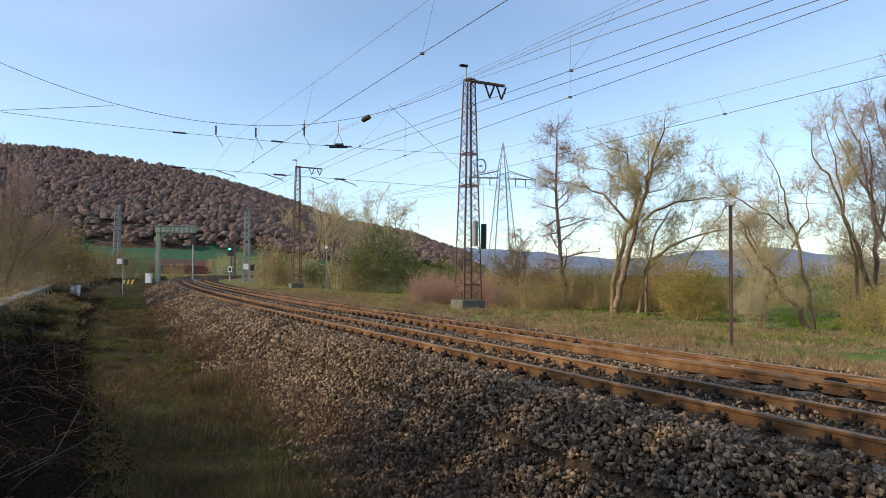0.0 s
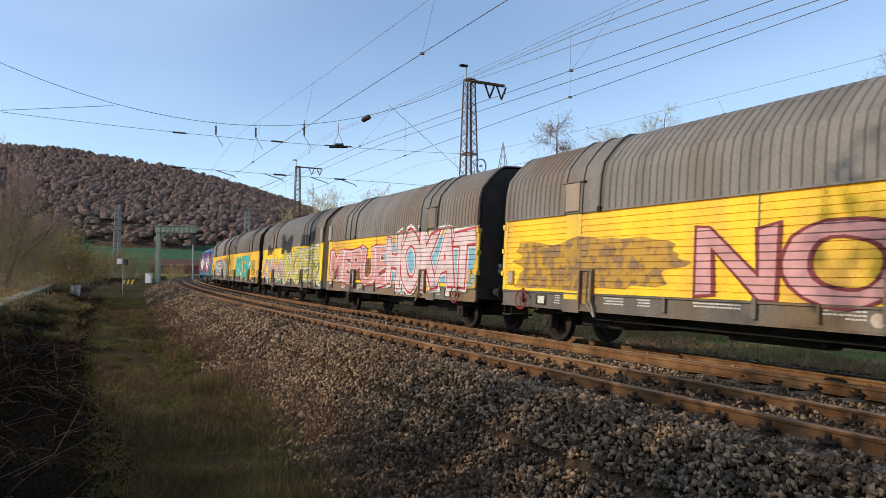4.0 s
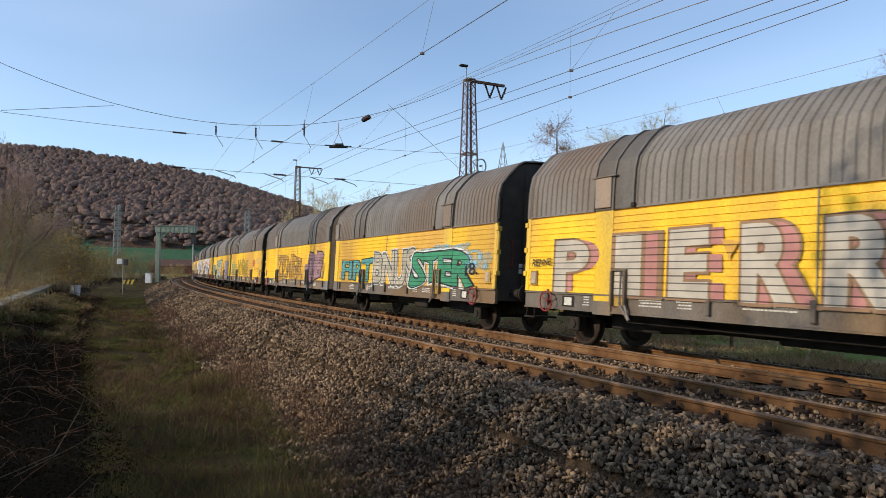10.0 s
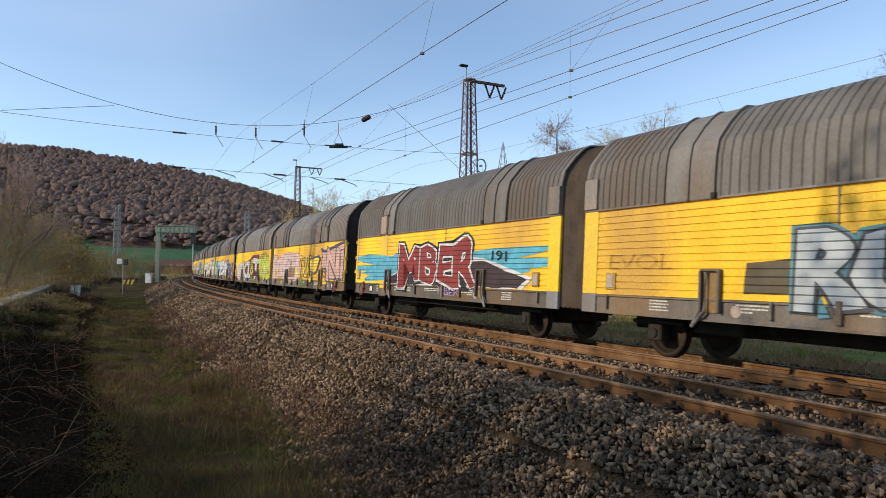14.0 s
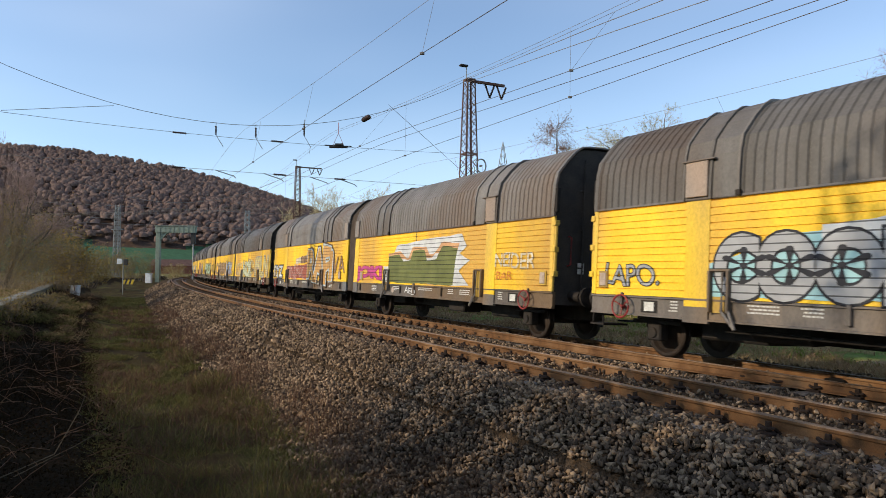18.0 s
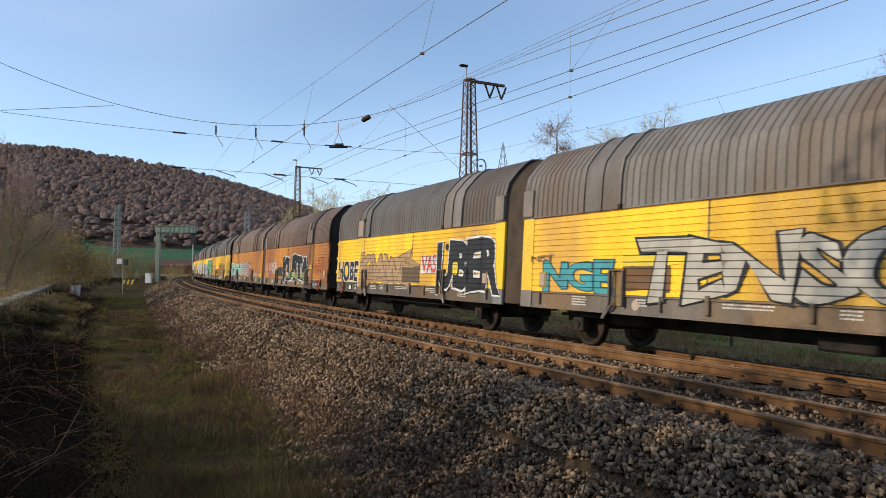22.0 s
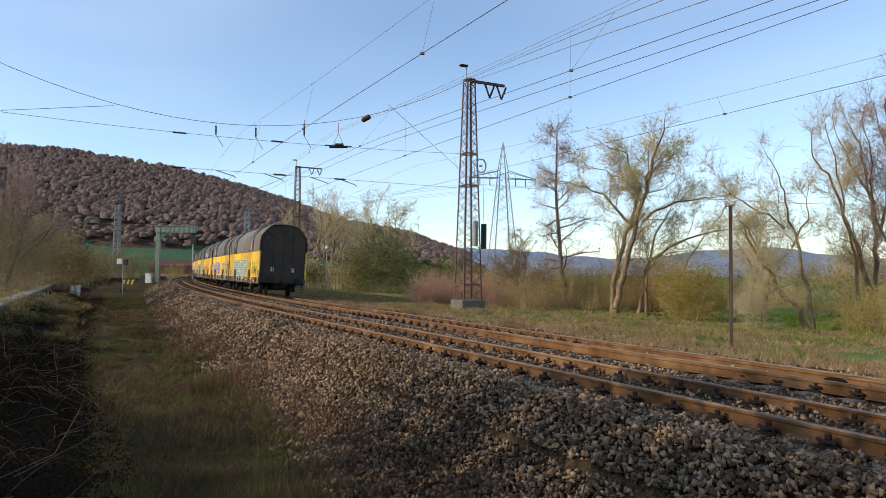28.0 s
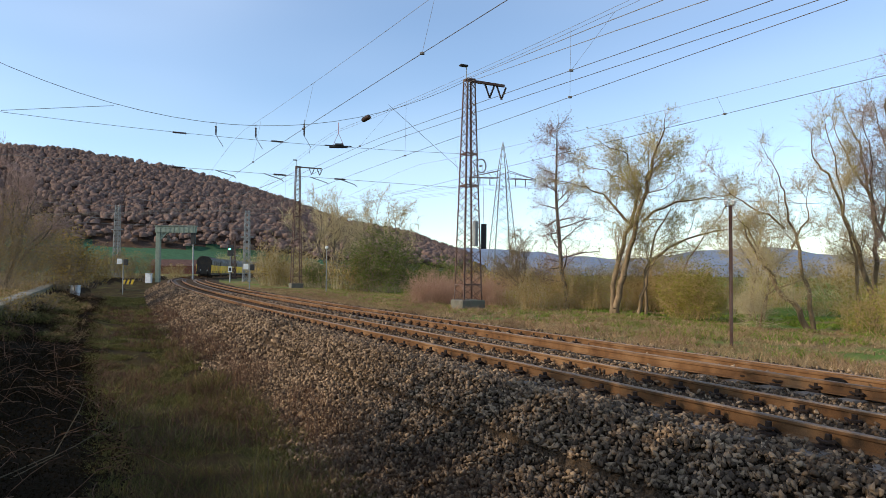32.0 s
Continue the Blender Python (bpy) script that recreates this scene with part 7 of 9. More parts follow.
                for k in range(9):
                    shape([(4.2 - 0.2 * k, 2.27), (4.06 - 0.2 * k, 2.27), (4.06 - 0.2 * k, 2.43), (4.2 - 0.2 * k, 2.43)], L_RED if k < 1 else L_TEAL, 0.015, s1)
        shape(gear, L_ORED, 0.019, s1, "orange-red gear wheel")
        shape(disc(-0.42, 2.37, 0.74, 0.88), L_RED, 0.020, s1)
        shape(disc(-0.42, 2.37, 0.64, 0.80), L_ROYAL, 0.021, s1, "royal blue oval")
        for a0, w in ((0.06, 0.20), (0.32, 0.22), (0.59, 0.20)):
            shape([(-a0, 2.2), (-a0 - w, 2.2), (-a0 - w - 0.05, 2.54), (-a0 - 0.05, 2.54)], L_WHITE, 0.023, s1)
        shape(band([(-1.04, 2.74), (-0.42, 2.84), (0.2, 2.80)], 0.06), L_WHITE, 0.023, s1)
        shape(band([(-0.92, 1.88), (0.2, 1.84)], 0.04), L_WHITE, 0.023, s1)
        # white writing bars along the blue skirt
        for a0, w, h in ((2.0, 0.5, 0.07), (1.4, 0.9, 0.07), (0.3, 0.8, 0.07), (-0.8, 0.7, 0.06), (-2.6, 0.8, 0.06), (-3.6, 1.2, 0.07), (4.2, 0.9, 0.06), (6.0, 0.5, 0.05), (-6.0, 0.5, 0.06)):
            shape([(a0, 1.15), (a0 - w, 1.15), (a0 - w, 1.15 + h), (a0, 1.15 + h)], L_WHITE, 0.006, s1)
        for txt, ca, cz in CITIES:
            tv, tf = text_mesh(txt, 0.0)
            k = 0.20
            vs = [(s1 * (ca - 0.16 - v[0] * k), s1 * 1.523, cz + v[1] * k - 0.05) for v in tv]
            ob = mesh_ob("lettering", vs, tf, L_WHITE, e)
            tagged(ob, "white lettering")
            shape(disc(ca, cz + 0.06, 0.085), L_WHITE, 0.021, s1)
    return e


# ---- the train: locomotive and 22 coupled pairs of wagons ----
SPEED, GAIN, PITCH, FIRST = 21.739, 0.1436, 27.315, 10.47


def travelled(t):
    return SPEED * (t - 1) + GAIN / 2 * (t - 1) ** 2


random.seed(4)
loco = build_loco()
yellow_unit = wagon_unit(M_YELLOW, M_ROOF, M_YPOST)
brown_unit = wagon_unit(M_RUSTYEL, M_ROOFBROWN, M_RUSTYEL)
bel = part("bellows", bellows_mesh(), M_BELLOWS, yellow_unit, "dark folded rubber bellows")
bel.matrix_basis = Matrix.Translation((-UNIT / 2 - 0.40, 0, 0))
bel2 = share("bellows", bel, bel.matrix_basis, brown_unit)
yellow_rear = None
wagons = []
for k in range(22):
    for h in (0, 1):
        base = brown_unit if k == 16 else yellow_unit
        if k in (0, 16) and h == 0:
            u = base
        else:
            u = copy_thing(base, Matrix.Identity(4))
        if h == 1:
            for o in list(u.children):
                if o.name.startswith("bellows"):
                    bpy.data.objects.remove(o)
        lbl = ("rusty orange-brown covered car wagon with brown ribbed roof and graffiti" if k == 16 else
               "yellow covered car wagon with grey ribbed roof and graffiti")
        tagged(u, lbl, "railway wagon", "wagons of the goods train")
        centre = FIRST - PITCH * k - (UNIT / 2 if h == 0 else 26.0 - UNIT / 2)
        wagons.append((u, centre, h == 1))


def motions():
    times = [0.5 * i for i in range(65)]
    walk(loco, [(t, track_frame(20.48 + travelled(t), 4.75)) for t in times])
    turn = Matrix.Rotation(math.pi, 4, "Z")
    for u, c, rear in wagons:
        walk(u, [(t, track_frame(c + travelled(t), 4.3) @ (turn if rear else Matrix.Identity(4))) for t in times])


# ---- graffiti on the wagons ----
def shape(parent, rear, ab, col, seed, wear, lift):
    """A pointed sprayed shape, its sides slightly unsteady."""
    pts = []
    for (a0, b0), (a1, b1) in zip(ab, ab[1:] + ab[:1]):
        n = max(2, int(math.hypot(a1 - a0, b1 - b0) / 0.22))
        for k in range(n):
            a, b = a0 + (a1 - a0) * k / n, b0 + (b1 - b0) * k / n
            w = 0.0 if k == 0 else 0.05
            pts.append((min(max(a + w * noise.noise(Vector((a * 2.1, b * 3.3, seed))), 0.02), UNIT - 0.02), b + w * noise.noise(Vector((a * 2.3, b * 2.9, seed + 5)))))
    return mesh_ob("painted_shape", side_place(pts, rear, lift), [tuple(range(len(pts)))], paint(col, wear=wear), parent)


for i, items in GRAFFITI.items():
    u, _, rear = wagons[i - 1]
    for j, it in enumerate(items):
        lift = 0.0135 + 0.0025 * j
        if it[0] == "t":
            _, txt, a0, a1, z0, z1, fill, line, glow, fat, wear, bend = it
            letters(u, rear, txt, a0, a1, z0, z1, fill, line, glow, i + 0.37 * j, fat, wear, bend, "", lift)
        elif it[0] == "b":
            _, a0, a1, z0, z1, col, jag, wear = it
            blob(u, rear, a0, a1, z0, z1, col, i * 1.7 + j, jag, wear, lift)
        else:
            high = max(b for _, b in it[1]) > 2.9
            shape(u, rear, it[1], it[2], i * 2.3 + j, it[3], lift + (0.03 if high else 0.0))
# chalked white letters on one roof
letters(wagons[41][0], True, "OLEED GFK", 3.9, 8.4, 2.98, 3.35, W, None, None, 3.0, 0.0, 0.1, 0.08, "white chalked letters on the roof side", 0.04)


# ---- plants ----
M_BARK = mat("grey_brown_bark", (0.17, 0.135, 0.10), (0.10, 0.08, 0.06), 0.95, 0, 6, 40, 0.8, 0.02, stretch=(1, 1, 0.3))
M_BARKPALE = mat("pale_bark", (0.27, 0.185, 0.105), (0.15, 0.105, 0.06), 0.95, 0, 6, 40, 0.8, 0.02, stretch=(1, 1, 0.3))
M_TWIGTAN = island_mat("tan_twigs", (0.36, 0.235, 0.10), (0.54, 0.38, 0.19), None, 0.9)
M_TWIG = island_mat("brown_twigs", (0.17, 0.13, 0.09), (0.30, 0.235, 0.16), None, 0.9)
M_TWIGPALE = island_mat("pale_twigs", (0.38, 0.30, 0.17), (0.55, 0.45, 0.27), None, 0.9)
M_TWIGPURPLE = island_mat("purple_twigs", (0.27, 0.18, 0.155), (0.40, 0.28, 0.23), None, 0.9)
M_TWIGRED = island_mat("reddish_twigs", (0.36, 0.21, 0.145), (0.52, 0.335, 0.235), None, 0.9)
M_BUDS = island_mat("young_leaves", (0.36, 0.33, 0.06), (0.55, 0.48, 0.14), (0.45, 0.40, 0.09), 0.7, 0.5)
M_LEAF = island_mat("green_leaves", (0.075, 0.105, 0.022), (0.17, 0.19, 0.045), (0.12, 0.14, 0.03), 0.7, 0.3)
M_LEAFBROWN = island_mat("bronze_leaves", (0.20, 0.135, 0.038), (0.40, 0.28, 0.09), (0.29, 0.20, 0.06), 0.8, 0.25)
# bank leaves: the deep shade over them is put into the colour
M_LEAFSHADE = island_mat("shade_dark_leaves", (0.018, 0.013, 0.007), (0.042, 0.026, 0.015), (0.025, 0.018, 0.009), 0.95, 0.2, 0.0)
M_CATKIN = island_mat("catkins", (0.16, 0.11, 0.10), (0.24, 0.17, 0.14), None, 0.8, 0.1)
M_GRASS = island_mat("ditch_grass", (0.075, 0.075, 0.022), (0.25, 0.20, 0.08), (0.13, 0.122, 0.035), 0.8, 0.3)
M_GREEN = island_mat("spring_grass", (0.11, 0.165, 0.02), (0.26, 0.31, 0.06), (0.17, 0.23, 0.036), 0.8, 0.3)
M_DRY = island_mat("dry_grass", (0.23, 0.15, 0.07), (0.47, 0.34, 0.185), (0.33, 0.23, 0.12), 0.9, 0.3)
M_REDSTALK = island_mat("reddish_stalks", (0.21, 0.12, 0.065), (0.36, 0.23, 0.135), None, 0.9, 0.1)
M_OLIVE = island_mat("olive_leaves", (0.22, 0.20, 0.035), (0.42, 0.36, 0.09), (0.30, 0.27, 0.055), 0.7, 0.4)
M_DEAD = island_mat("dead_stalks", (0.085, 0.045, 0.028), (0.20, 0.12, 0.075), None, 0.9, 0.1)


def rods(seg, sides):
    """Many tapered rods at once. seg: rows of x0 y0 z0 x1 y1 z1 r0 r1. Verts and quads."""
    seg = np.asarray(seg, float)
    a, b, r0, r1 = seg[:, 0:3], seg[:, 3:6], seg[:, 6], seg[:, 7]
    d = b - a
    d /= np.linalg.norm(d, axis=1)[:, None] + 1e-9
    ref = np.where(abs(d[:, 2:3]) > 0.9, np.array([[1.0, 0, 0]]), np.array([[0, 0, 1.0]]))
    u = np.cross(d, ref)
    u /= np.linalg.norm(u, axis=1)[:, None] + 1e-9
    w = np.cross(d, u)
    t = 2 * np.pi * np.arange(sides) / sides
    ring = np.cos(t)[None, :, None] * u[:, None, :] + np.sin(t)[None, :, None] * w[:, None, :]
    V = np.concatenate([a[:, None, :] + ring * r0[:, None, None], b[:, None, :] + ring * r1[:, None, None]], axis=1)
    n = len(seg)
    k = np.arange(sides)
    f = np.stack([k, (k + 1) % sides, sides + (k + 1) % sides, sides + k], axis=1)
    F = f[None, :, :] + (np.arange(n) * 2 * sides)[:, None, None]
    return V.reshape(-1, 3), F.reshape(-1, 4)


def leaf_quads(P, size, rng, up=0.0):
    """Small leaf blades at points."""
    n = len(P)
    a = rng.normal(0, 1, (n, 3))
    a[:, 2] = a[:, 2] * 0.6 - up
    a /= np.linalg.norm(a, axis=1)[:, None] + 1e-9
    b = np.cross(a, rng.normal(0, 1, (n, 3)))
    b /= np.linalg.norm(b, axis=1)[:, None] + 1e-9
    s = size * rng.uniform(0.6, 1.4, (n, 1))
    V = np.stack([P, P + a * s * 0.5 + b * s * 0.28, P + a * s, P + a * s * 0.5 - b * s * 0.28], axis=1).reshape(-1, 3)
    F = np.arange(4 * n).reshape(n, 4)
    return V, F


def grow(rng, segs, p, d, length, r, level, spec):
    """One branch with its side branches. segs[level] gathers the rods."""
    n = spec["n"][level]
    step = length / n
    pts = [np.array(p, float)]
    d = np.array(d, float)
    for i in range(n):
        d = d + rng.normal(0, spec["wander"][level], 3) + np.array([0, 0, spec["rise"][level]])
        d /= np.linalg.norm(d)
        pts.append(pts[-1] + d * step)
    rs = [r * (1 - i / n) ** 0.8 + r * spec.get("tip", 0.25) * (i / n) for i in range(n + 1)]
    for i in range(n):
        segs[level].append((*pts[i], *pts[i + 1], rs[i], rs[i + 1]))
    if level + 1 < len(spec["n"]):
        kids = spec["kids"][level]
        kids = max(1, int(kids * rng.uniform(0.75, 1.25)))
        for j in range(kids):
            t = spec["from"][level] + (1 - spec["from"][level]) * (j + rng.uniform(0, 1)) / kids
            i = min(int(t * n), n - 1)
            f = t * n - i
            q = pts[i] * (1 - f) + pts[i + 1] * f
            base = pts[i + 1] - pts[i]
            base /= math.sqrt(base @ base)
            w3 = rng.normal(0, 1, 3)
            side = w3 - base * (w3 @ base)
            side /= math.sqrt(side @ side) + 1e-9
            ang = spec["angle"][level] * rng.uniform(0.7, 1.3)
            nd = base * math.cos(ang) + side * math.sin(ang)
            ln = length * spec["ratio"][level] * rng.uniform(0.6, 1.2) * (1 - spec["cone"][level] * t)
            grow(rng, segs, q, nd, ln, max(rs[i] * spec["thin"][level], spec.get("rmin", 0.007)), level + 1, spec)


TALL = dict(n=[9, 6, 4, 2], wander=[0.05, 0.16, 0.22, 0.25], rise=[0.02, 0.05, 0.03, 0.02], kids=[24, 11, 8], **{"from": [0.22, 0.15, 0.1]}, angle=[1.1, 0.8, 0.7],
            ratio=[0.36, 0.40, 0.40], cone=[0.65, 0.3, 0.2], thin=[0.42, 0.5, 0.5], tip=0.12, fine=1)
SPREAD = dict(n=[6, 8, 5, 3], wander=[0.10, 0.14, 0.2, 0.22], rise=[0.06, 0.05, 0.05, 0.06], kids=[7, 9, 8], **{"from": [0.25, 0.2, 0.15]}, angle=[0.62, 0.65, 0.7],
              ratio=[0.85, 0.40, 0.45], cone=[0.2, 0.25, 0.2], thin=[0.58, 0.42, 0.45], tip=0.2, fine=1)
DENSE = dict(SPREAD, fine=1)


def fine_twigs(segs, per, rng, length, r):
    """Thin twigs springing from many branch pieces at once, and shorter ones from those."""
    S = np.repeat(np.asarray(segs, float), per, axis=0)
    out = []
    for gen in range(2):
        n = len(S)
        t = rng.uniform(0, 1, (n, 1))
        p = S[:, 0:3] * (1 - t) + S[:, 3:6] * t
        d = S[:, 3:6] - S[:, 0:3]
        d /= np.linalg.norm(d, axis=1)[:, None] + 1e-9
        d = d + rng.normal(0, 0.55, (n, 3)) + (0, 0, 0.15)
        d /= np.linalg.norm(d, axis=1)[:, None] + 1e-9
        L = length * rng.uniform(0.5, 1.3, (n, 1)) * (1.0 if gen == 0 else 0.55)
        rr = np.full((n, 1), r * (1.0 if gen == 0 else 0.75))
        new_s = np.concatenate([p, p + d * L, rr, rr * 0.6], axis=1)
        out.append(new_s)
        S = new_s
    return np.concatenate(out)


def on_ground(u, y):
    x = (u - 784) / PXF * y
    z, _, _ = ground_height(np.array([x]), np.array([float(y)]))
    return x, y, float(z[0])


def plant_tree(name, label, at, height, spec, seed, trunk_r, twig, bark=None, leaf=None, leaves=0, leaf_size=0.07, stems=1, lean=(0, 0), share_h=1.0, low=0.0):
    rng = np.random.default_rng(seed)
    e = empty(name, Matrix.Translation(at))
    spec = dict(spec, rmin=0.008 * max(1.0, math.hypot(at[0], at[1]) / 36))
    segs = [[] for _ in spec["n"]]
    for k in range(stems):
        ln = height * share_h * rng.uniform(0.8, 1.05) if stems > 1 else height * share_h
        dd = np.array([lean[0] + (rng.normal(0, 0.30) if stems > 1 else 0), lean[1] + (rng.normal(0, 0.22) if stems > 1 else 0), 1.0])
        off = rng.normal(0, 0.25, 3) * (1 if stems > 1 else 0)
        grow(rng, segs, (off[0], off[1], -0.15), dd, ln, trunk_r * (1 if k == 0 else 0.75), 0, spec)
    Vs, Fs, o = [], [], 0
    for lv in (0, 1):
        V, F = rods(segs[lv], 7 if lv == 0 else 5)
        Vs.append(V)
        Fs.append(F + o)
        o += len(V)
    raw_mesh("trunk", np.concatenate(Vs), np.concatenate(Fs), [bark or M_BARK], parent=e, smooth=True)
    Vs, Fs, o, mi = [], [], 0, []
    tips = []
    for lv in range(2, len(spec["n"])):
        V, F = rods(segs[lv], 4 if lv == 2 else 3)
        if F.shape[1] == 4:
            Vs.append(V)
            Fs.append(F + o)
            mi.append(np.zeros(len(F), int))
            o += len(V)
    last = segs[-1]
    fine = fine_twigs(last, spec["fine"], rng, 0.045 * height + 0.18, spec["rmin"] * 0.55)
    V, F = rods(fine, 3)
    Vs.append(V)
    Fs.append(F + o)
    mi.append(np.zeros(len(F), int))
    o += len(V)
    tips.append(fine[:, 3:6])
    if leaves:
        tp = np.concatenate(tips[-1:])
        tp = tp[tp[:, 2] > low]
        P = tp[rng.integers(0, len(tp), leaves)] + rng.normal(0, 0.03, (leaves, 3))
        V, F = leaf_quads(P, leaf_size, rng)
        Vs.append(V)
        Fs.append(F + o)
        mi.append(np.ones(len(F), int))
    raw_mesh("crown", np.concatenate(Vs), np.concatenate(Fs), [twig, leaf or twig], np.concatenate(mi), e)
    return tagged(e, label, "tree")


def plant_bush(name, label, at, height, width, seed, twig, leaf=None, leaves=900, stems=40, leaf_size=0.09, twigs=7, category="bush", r=0.02, depth=None):
    rng = np.random.default_rng(seed)
    depth = depth or width
    e = empty(name, Matrix.Translation(at))
    seg, tip = [], []
    for k in range(stems):
        a = rng.uniform(0, 2 * math.pi)
        q = rng.uniform(0, 1) ** 0.6
        base = np.array([math.cos(a) * width * 0.28 * q, math.sin(a) * depth * 0.28 * q, -0.1])
        end = np.array([math.cos(a) * width * 0.5 * q, math.sin(a) * depth * 0.5 * q, height * (1.0 - 0.45 * q ** 2) * rng.uniform(0.6, 1.05)])
        mid = (base + end) / 2 + rng.normal(0, 0.09 * height, 3)
        pts = [base, mid, end]
        for i in range(2):
            seg.append((*pts[i], *pts[i + 1], r * (1.0 if i == 0 else 0.6), r * (0.6 if i == 0 else 0.3)))
        for j in range(twigs):
            t = rng.uniform(0.25, 1)
            p = base + (end - base) * t + (mid - (base + end) / 2) * 4 * t * (1 - t)
            dd = rng.normal(0, 1, 3) * (1, 1, 0.5) + (0, 0, 0.45)
            dd /= np.linalg.norm(dd)
            L = height * rng.uniform(0.10, 0.26)
            p2 = p + dd * L
            seg.append((*p, *p2, r * 0.4, r * 0.25))
            tip += [p2, p + dd * L * 0.5]
            for _ in range(2):
                d3 = dd + rng.normal(0, 0.6, 3)
                d3 /= np.linalg.norm(d3)
                p3 = p + dd * L * rng.uniform(0.3, 0.9)
                p4 = p3 + d3 * L * 0.55
                seg.append((*p3, *p4, r * 0.3, r * 0.2))
                tip.append(p4)
    V, F = rods(seg, 3)
    raw_mesh("stem_tangle", V, F, [twig], parent=e)
    if leaf:
        tp = np.array(tip)
        P = tp[rng.integers(0, len(tp), leaves)] + rng.normal(0, 0.05 * height, (leaves, 3)) * (1, 1, 0.7)
        P[:, 2] = np.maximum(P[:, 2], 0.05)
        V, F = leaf_quads(P, leaf_size, rng)
        raw_mesh("foliage", V, F, [leaf], parent=e)
    return tagged(e, label, category)


def limb_tree(name, label, at, limbs, seed, twig, bark, leaf=None, leaves=0, leaf_size=0.06, side=2.4, per=1.0, fine=1, droop=0.05, low=0.0):
    """A tree grown along its main limbs. limbs: (start radius, end radius, (x, z), (x, z), ...) in metres from its foot, x across the line of sight."""
    rng = np.random.default_rng(seed)
    e = empty(name, Matrix.Translation(at))
    rmin = 0.008 * max(1.0, math.hypot(at[0], at[1]) / 36)
    spec = dict(n=[6, 4, 3], wander=[0.15, 0.2, 0.24], rise=[droop, droop, 0.03], kids=[8, 5], **{"from": [0.15, 0.1]}, angle=[0.8, 0.75], ratio=[0.42, 0.5], cone=[0.3, 0.2], thin=[0.45, 0.55], tip=0.15, rmin=rmin)
    main, segs = [], [[], [], []]
    for r0, r1, *pts in limbs:
        deep = rng.normal(0, 0.35)
        P3 = []
        n = len(pts) - 1
        for i in range(n):
            for f in (0.0, 0.34, 0.67):
                t = (i + f) / n
                P3.append(np.array([pts[i][0] + (pts[i + 1][0] - pts[i][0]) * f, deep * t * 2.0, pts[i][1] + (pts[i + 1][1] - pts[i][1]) * f]) + rng.normal(0, 0.05, 3) * (i + f > 0))
        P3.append(np.array([pts[-1][0], deep * 2.0, pts[-1][1]]))
        m = len(P3) - 1
        rs = [r0 + (r1 - r0) * (i / m) ** 0.8 for i in range(m + 1)]
        total = 0.0
        for i in range(m):
            main.append((*P3[i], *P3[i + 1], rs[i], rs[i + 1]))
            d = P3[i + 1] - P3[i]
            ln = math.sqrt(d @ d)
            total += ln
            d = d / (ln + 1e-9)
            if P3[i][2] < 1.6 and r0 > 0.05:
                continue
            for _ in range(rng.poisson(per * ln)):
                f = rng.uniform(0, 1)
                q = P3[i] * (1 - f) + P3[i + 1] * f
                w3 = rng.normal(0, 1, 3)
                sd = w3 - d * (w3 @ d)
                sd /= math.sqrt(sd @ sd) + 1e-9
                ang = rng.uniform(0.5, 1.15)
                grow(rng, segs, q, d * math.cos(ang) + sd * math.sin(ang), side * rng.uniform(0.5, 1.25) * (1.1 - 0.45 * i / m), max(rs[i] * 0.32, rmin), 0, spec)
        grow(rng, segs, P3[-1], d, side, rs[-1], 0, spec)
    Va, Fa = rods(main, 7)
    Vb, Fb = rods(segs[0], 5)
    raw_mesh("trunk", np.concatenate([Va, Vb]), np.concatenate([Fa, Fb + len(Va)]), [bark], parent=e, smooth=True)
    tw = fine_twigs(segs[2], fine, rng, 0.5, rmin * 0.5)
    Vs, Fs, o = [], [], 0
    for sg_, k in ((segs[1], 4), (segs[2], 3), (tw, 3)):
        V, F = rods(sg_, k)
        Vs.append(V)
        Fs.append(F + o)
        o += len(V)
    mi = [np.zeros(sum(len(f) for f in Fs), int)]
    if leaves:
        tp = tw[:, 3:6]
        tp = tp[tp[:, 2] > low]
        V, F = leaf_quads(tp[rng.integers(0, len(tp), leaves)] + rng.normal(0, 0.03, (leaves, 3)), leaf_size, rng)
        Vs.append(V)
        Fs.append(F + o)
        mi.append(np.ones(len(F), int))
    raw_mesh("crown", np.concatenate(Vs), np.concatenate(Fs), [twig, leaf or twig], np.concatenate(mi), e)
    return tagged(e, label, "tree")


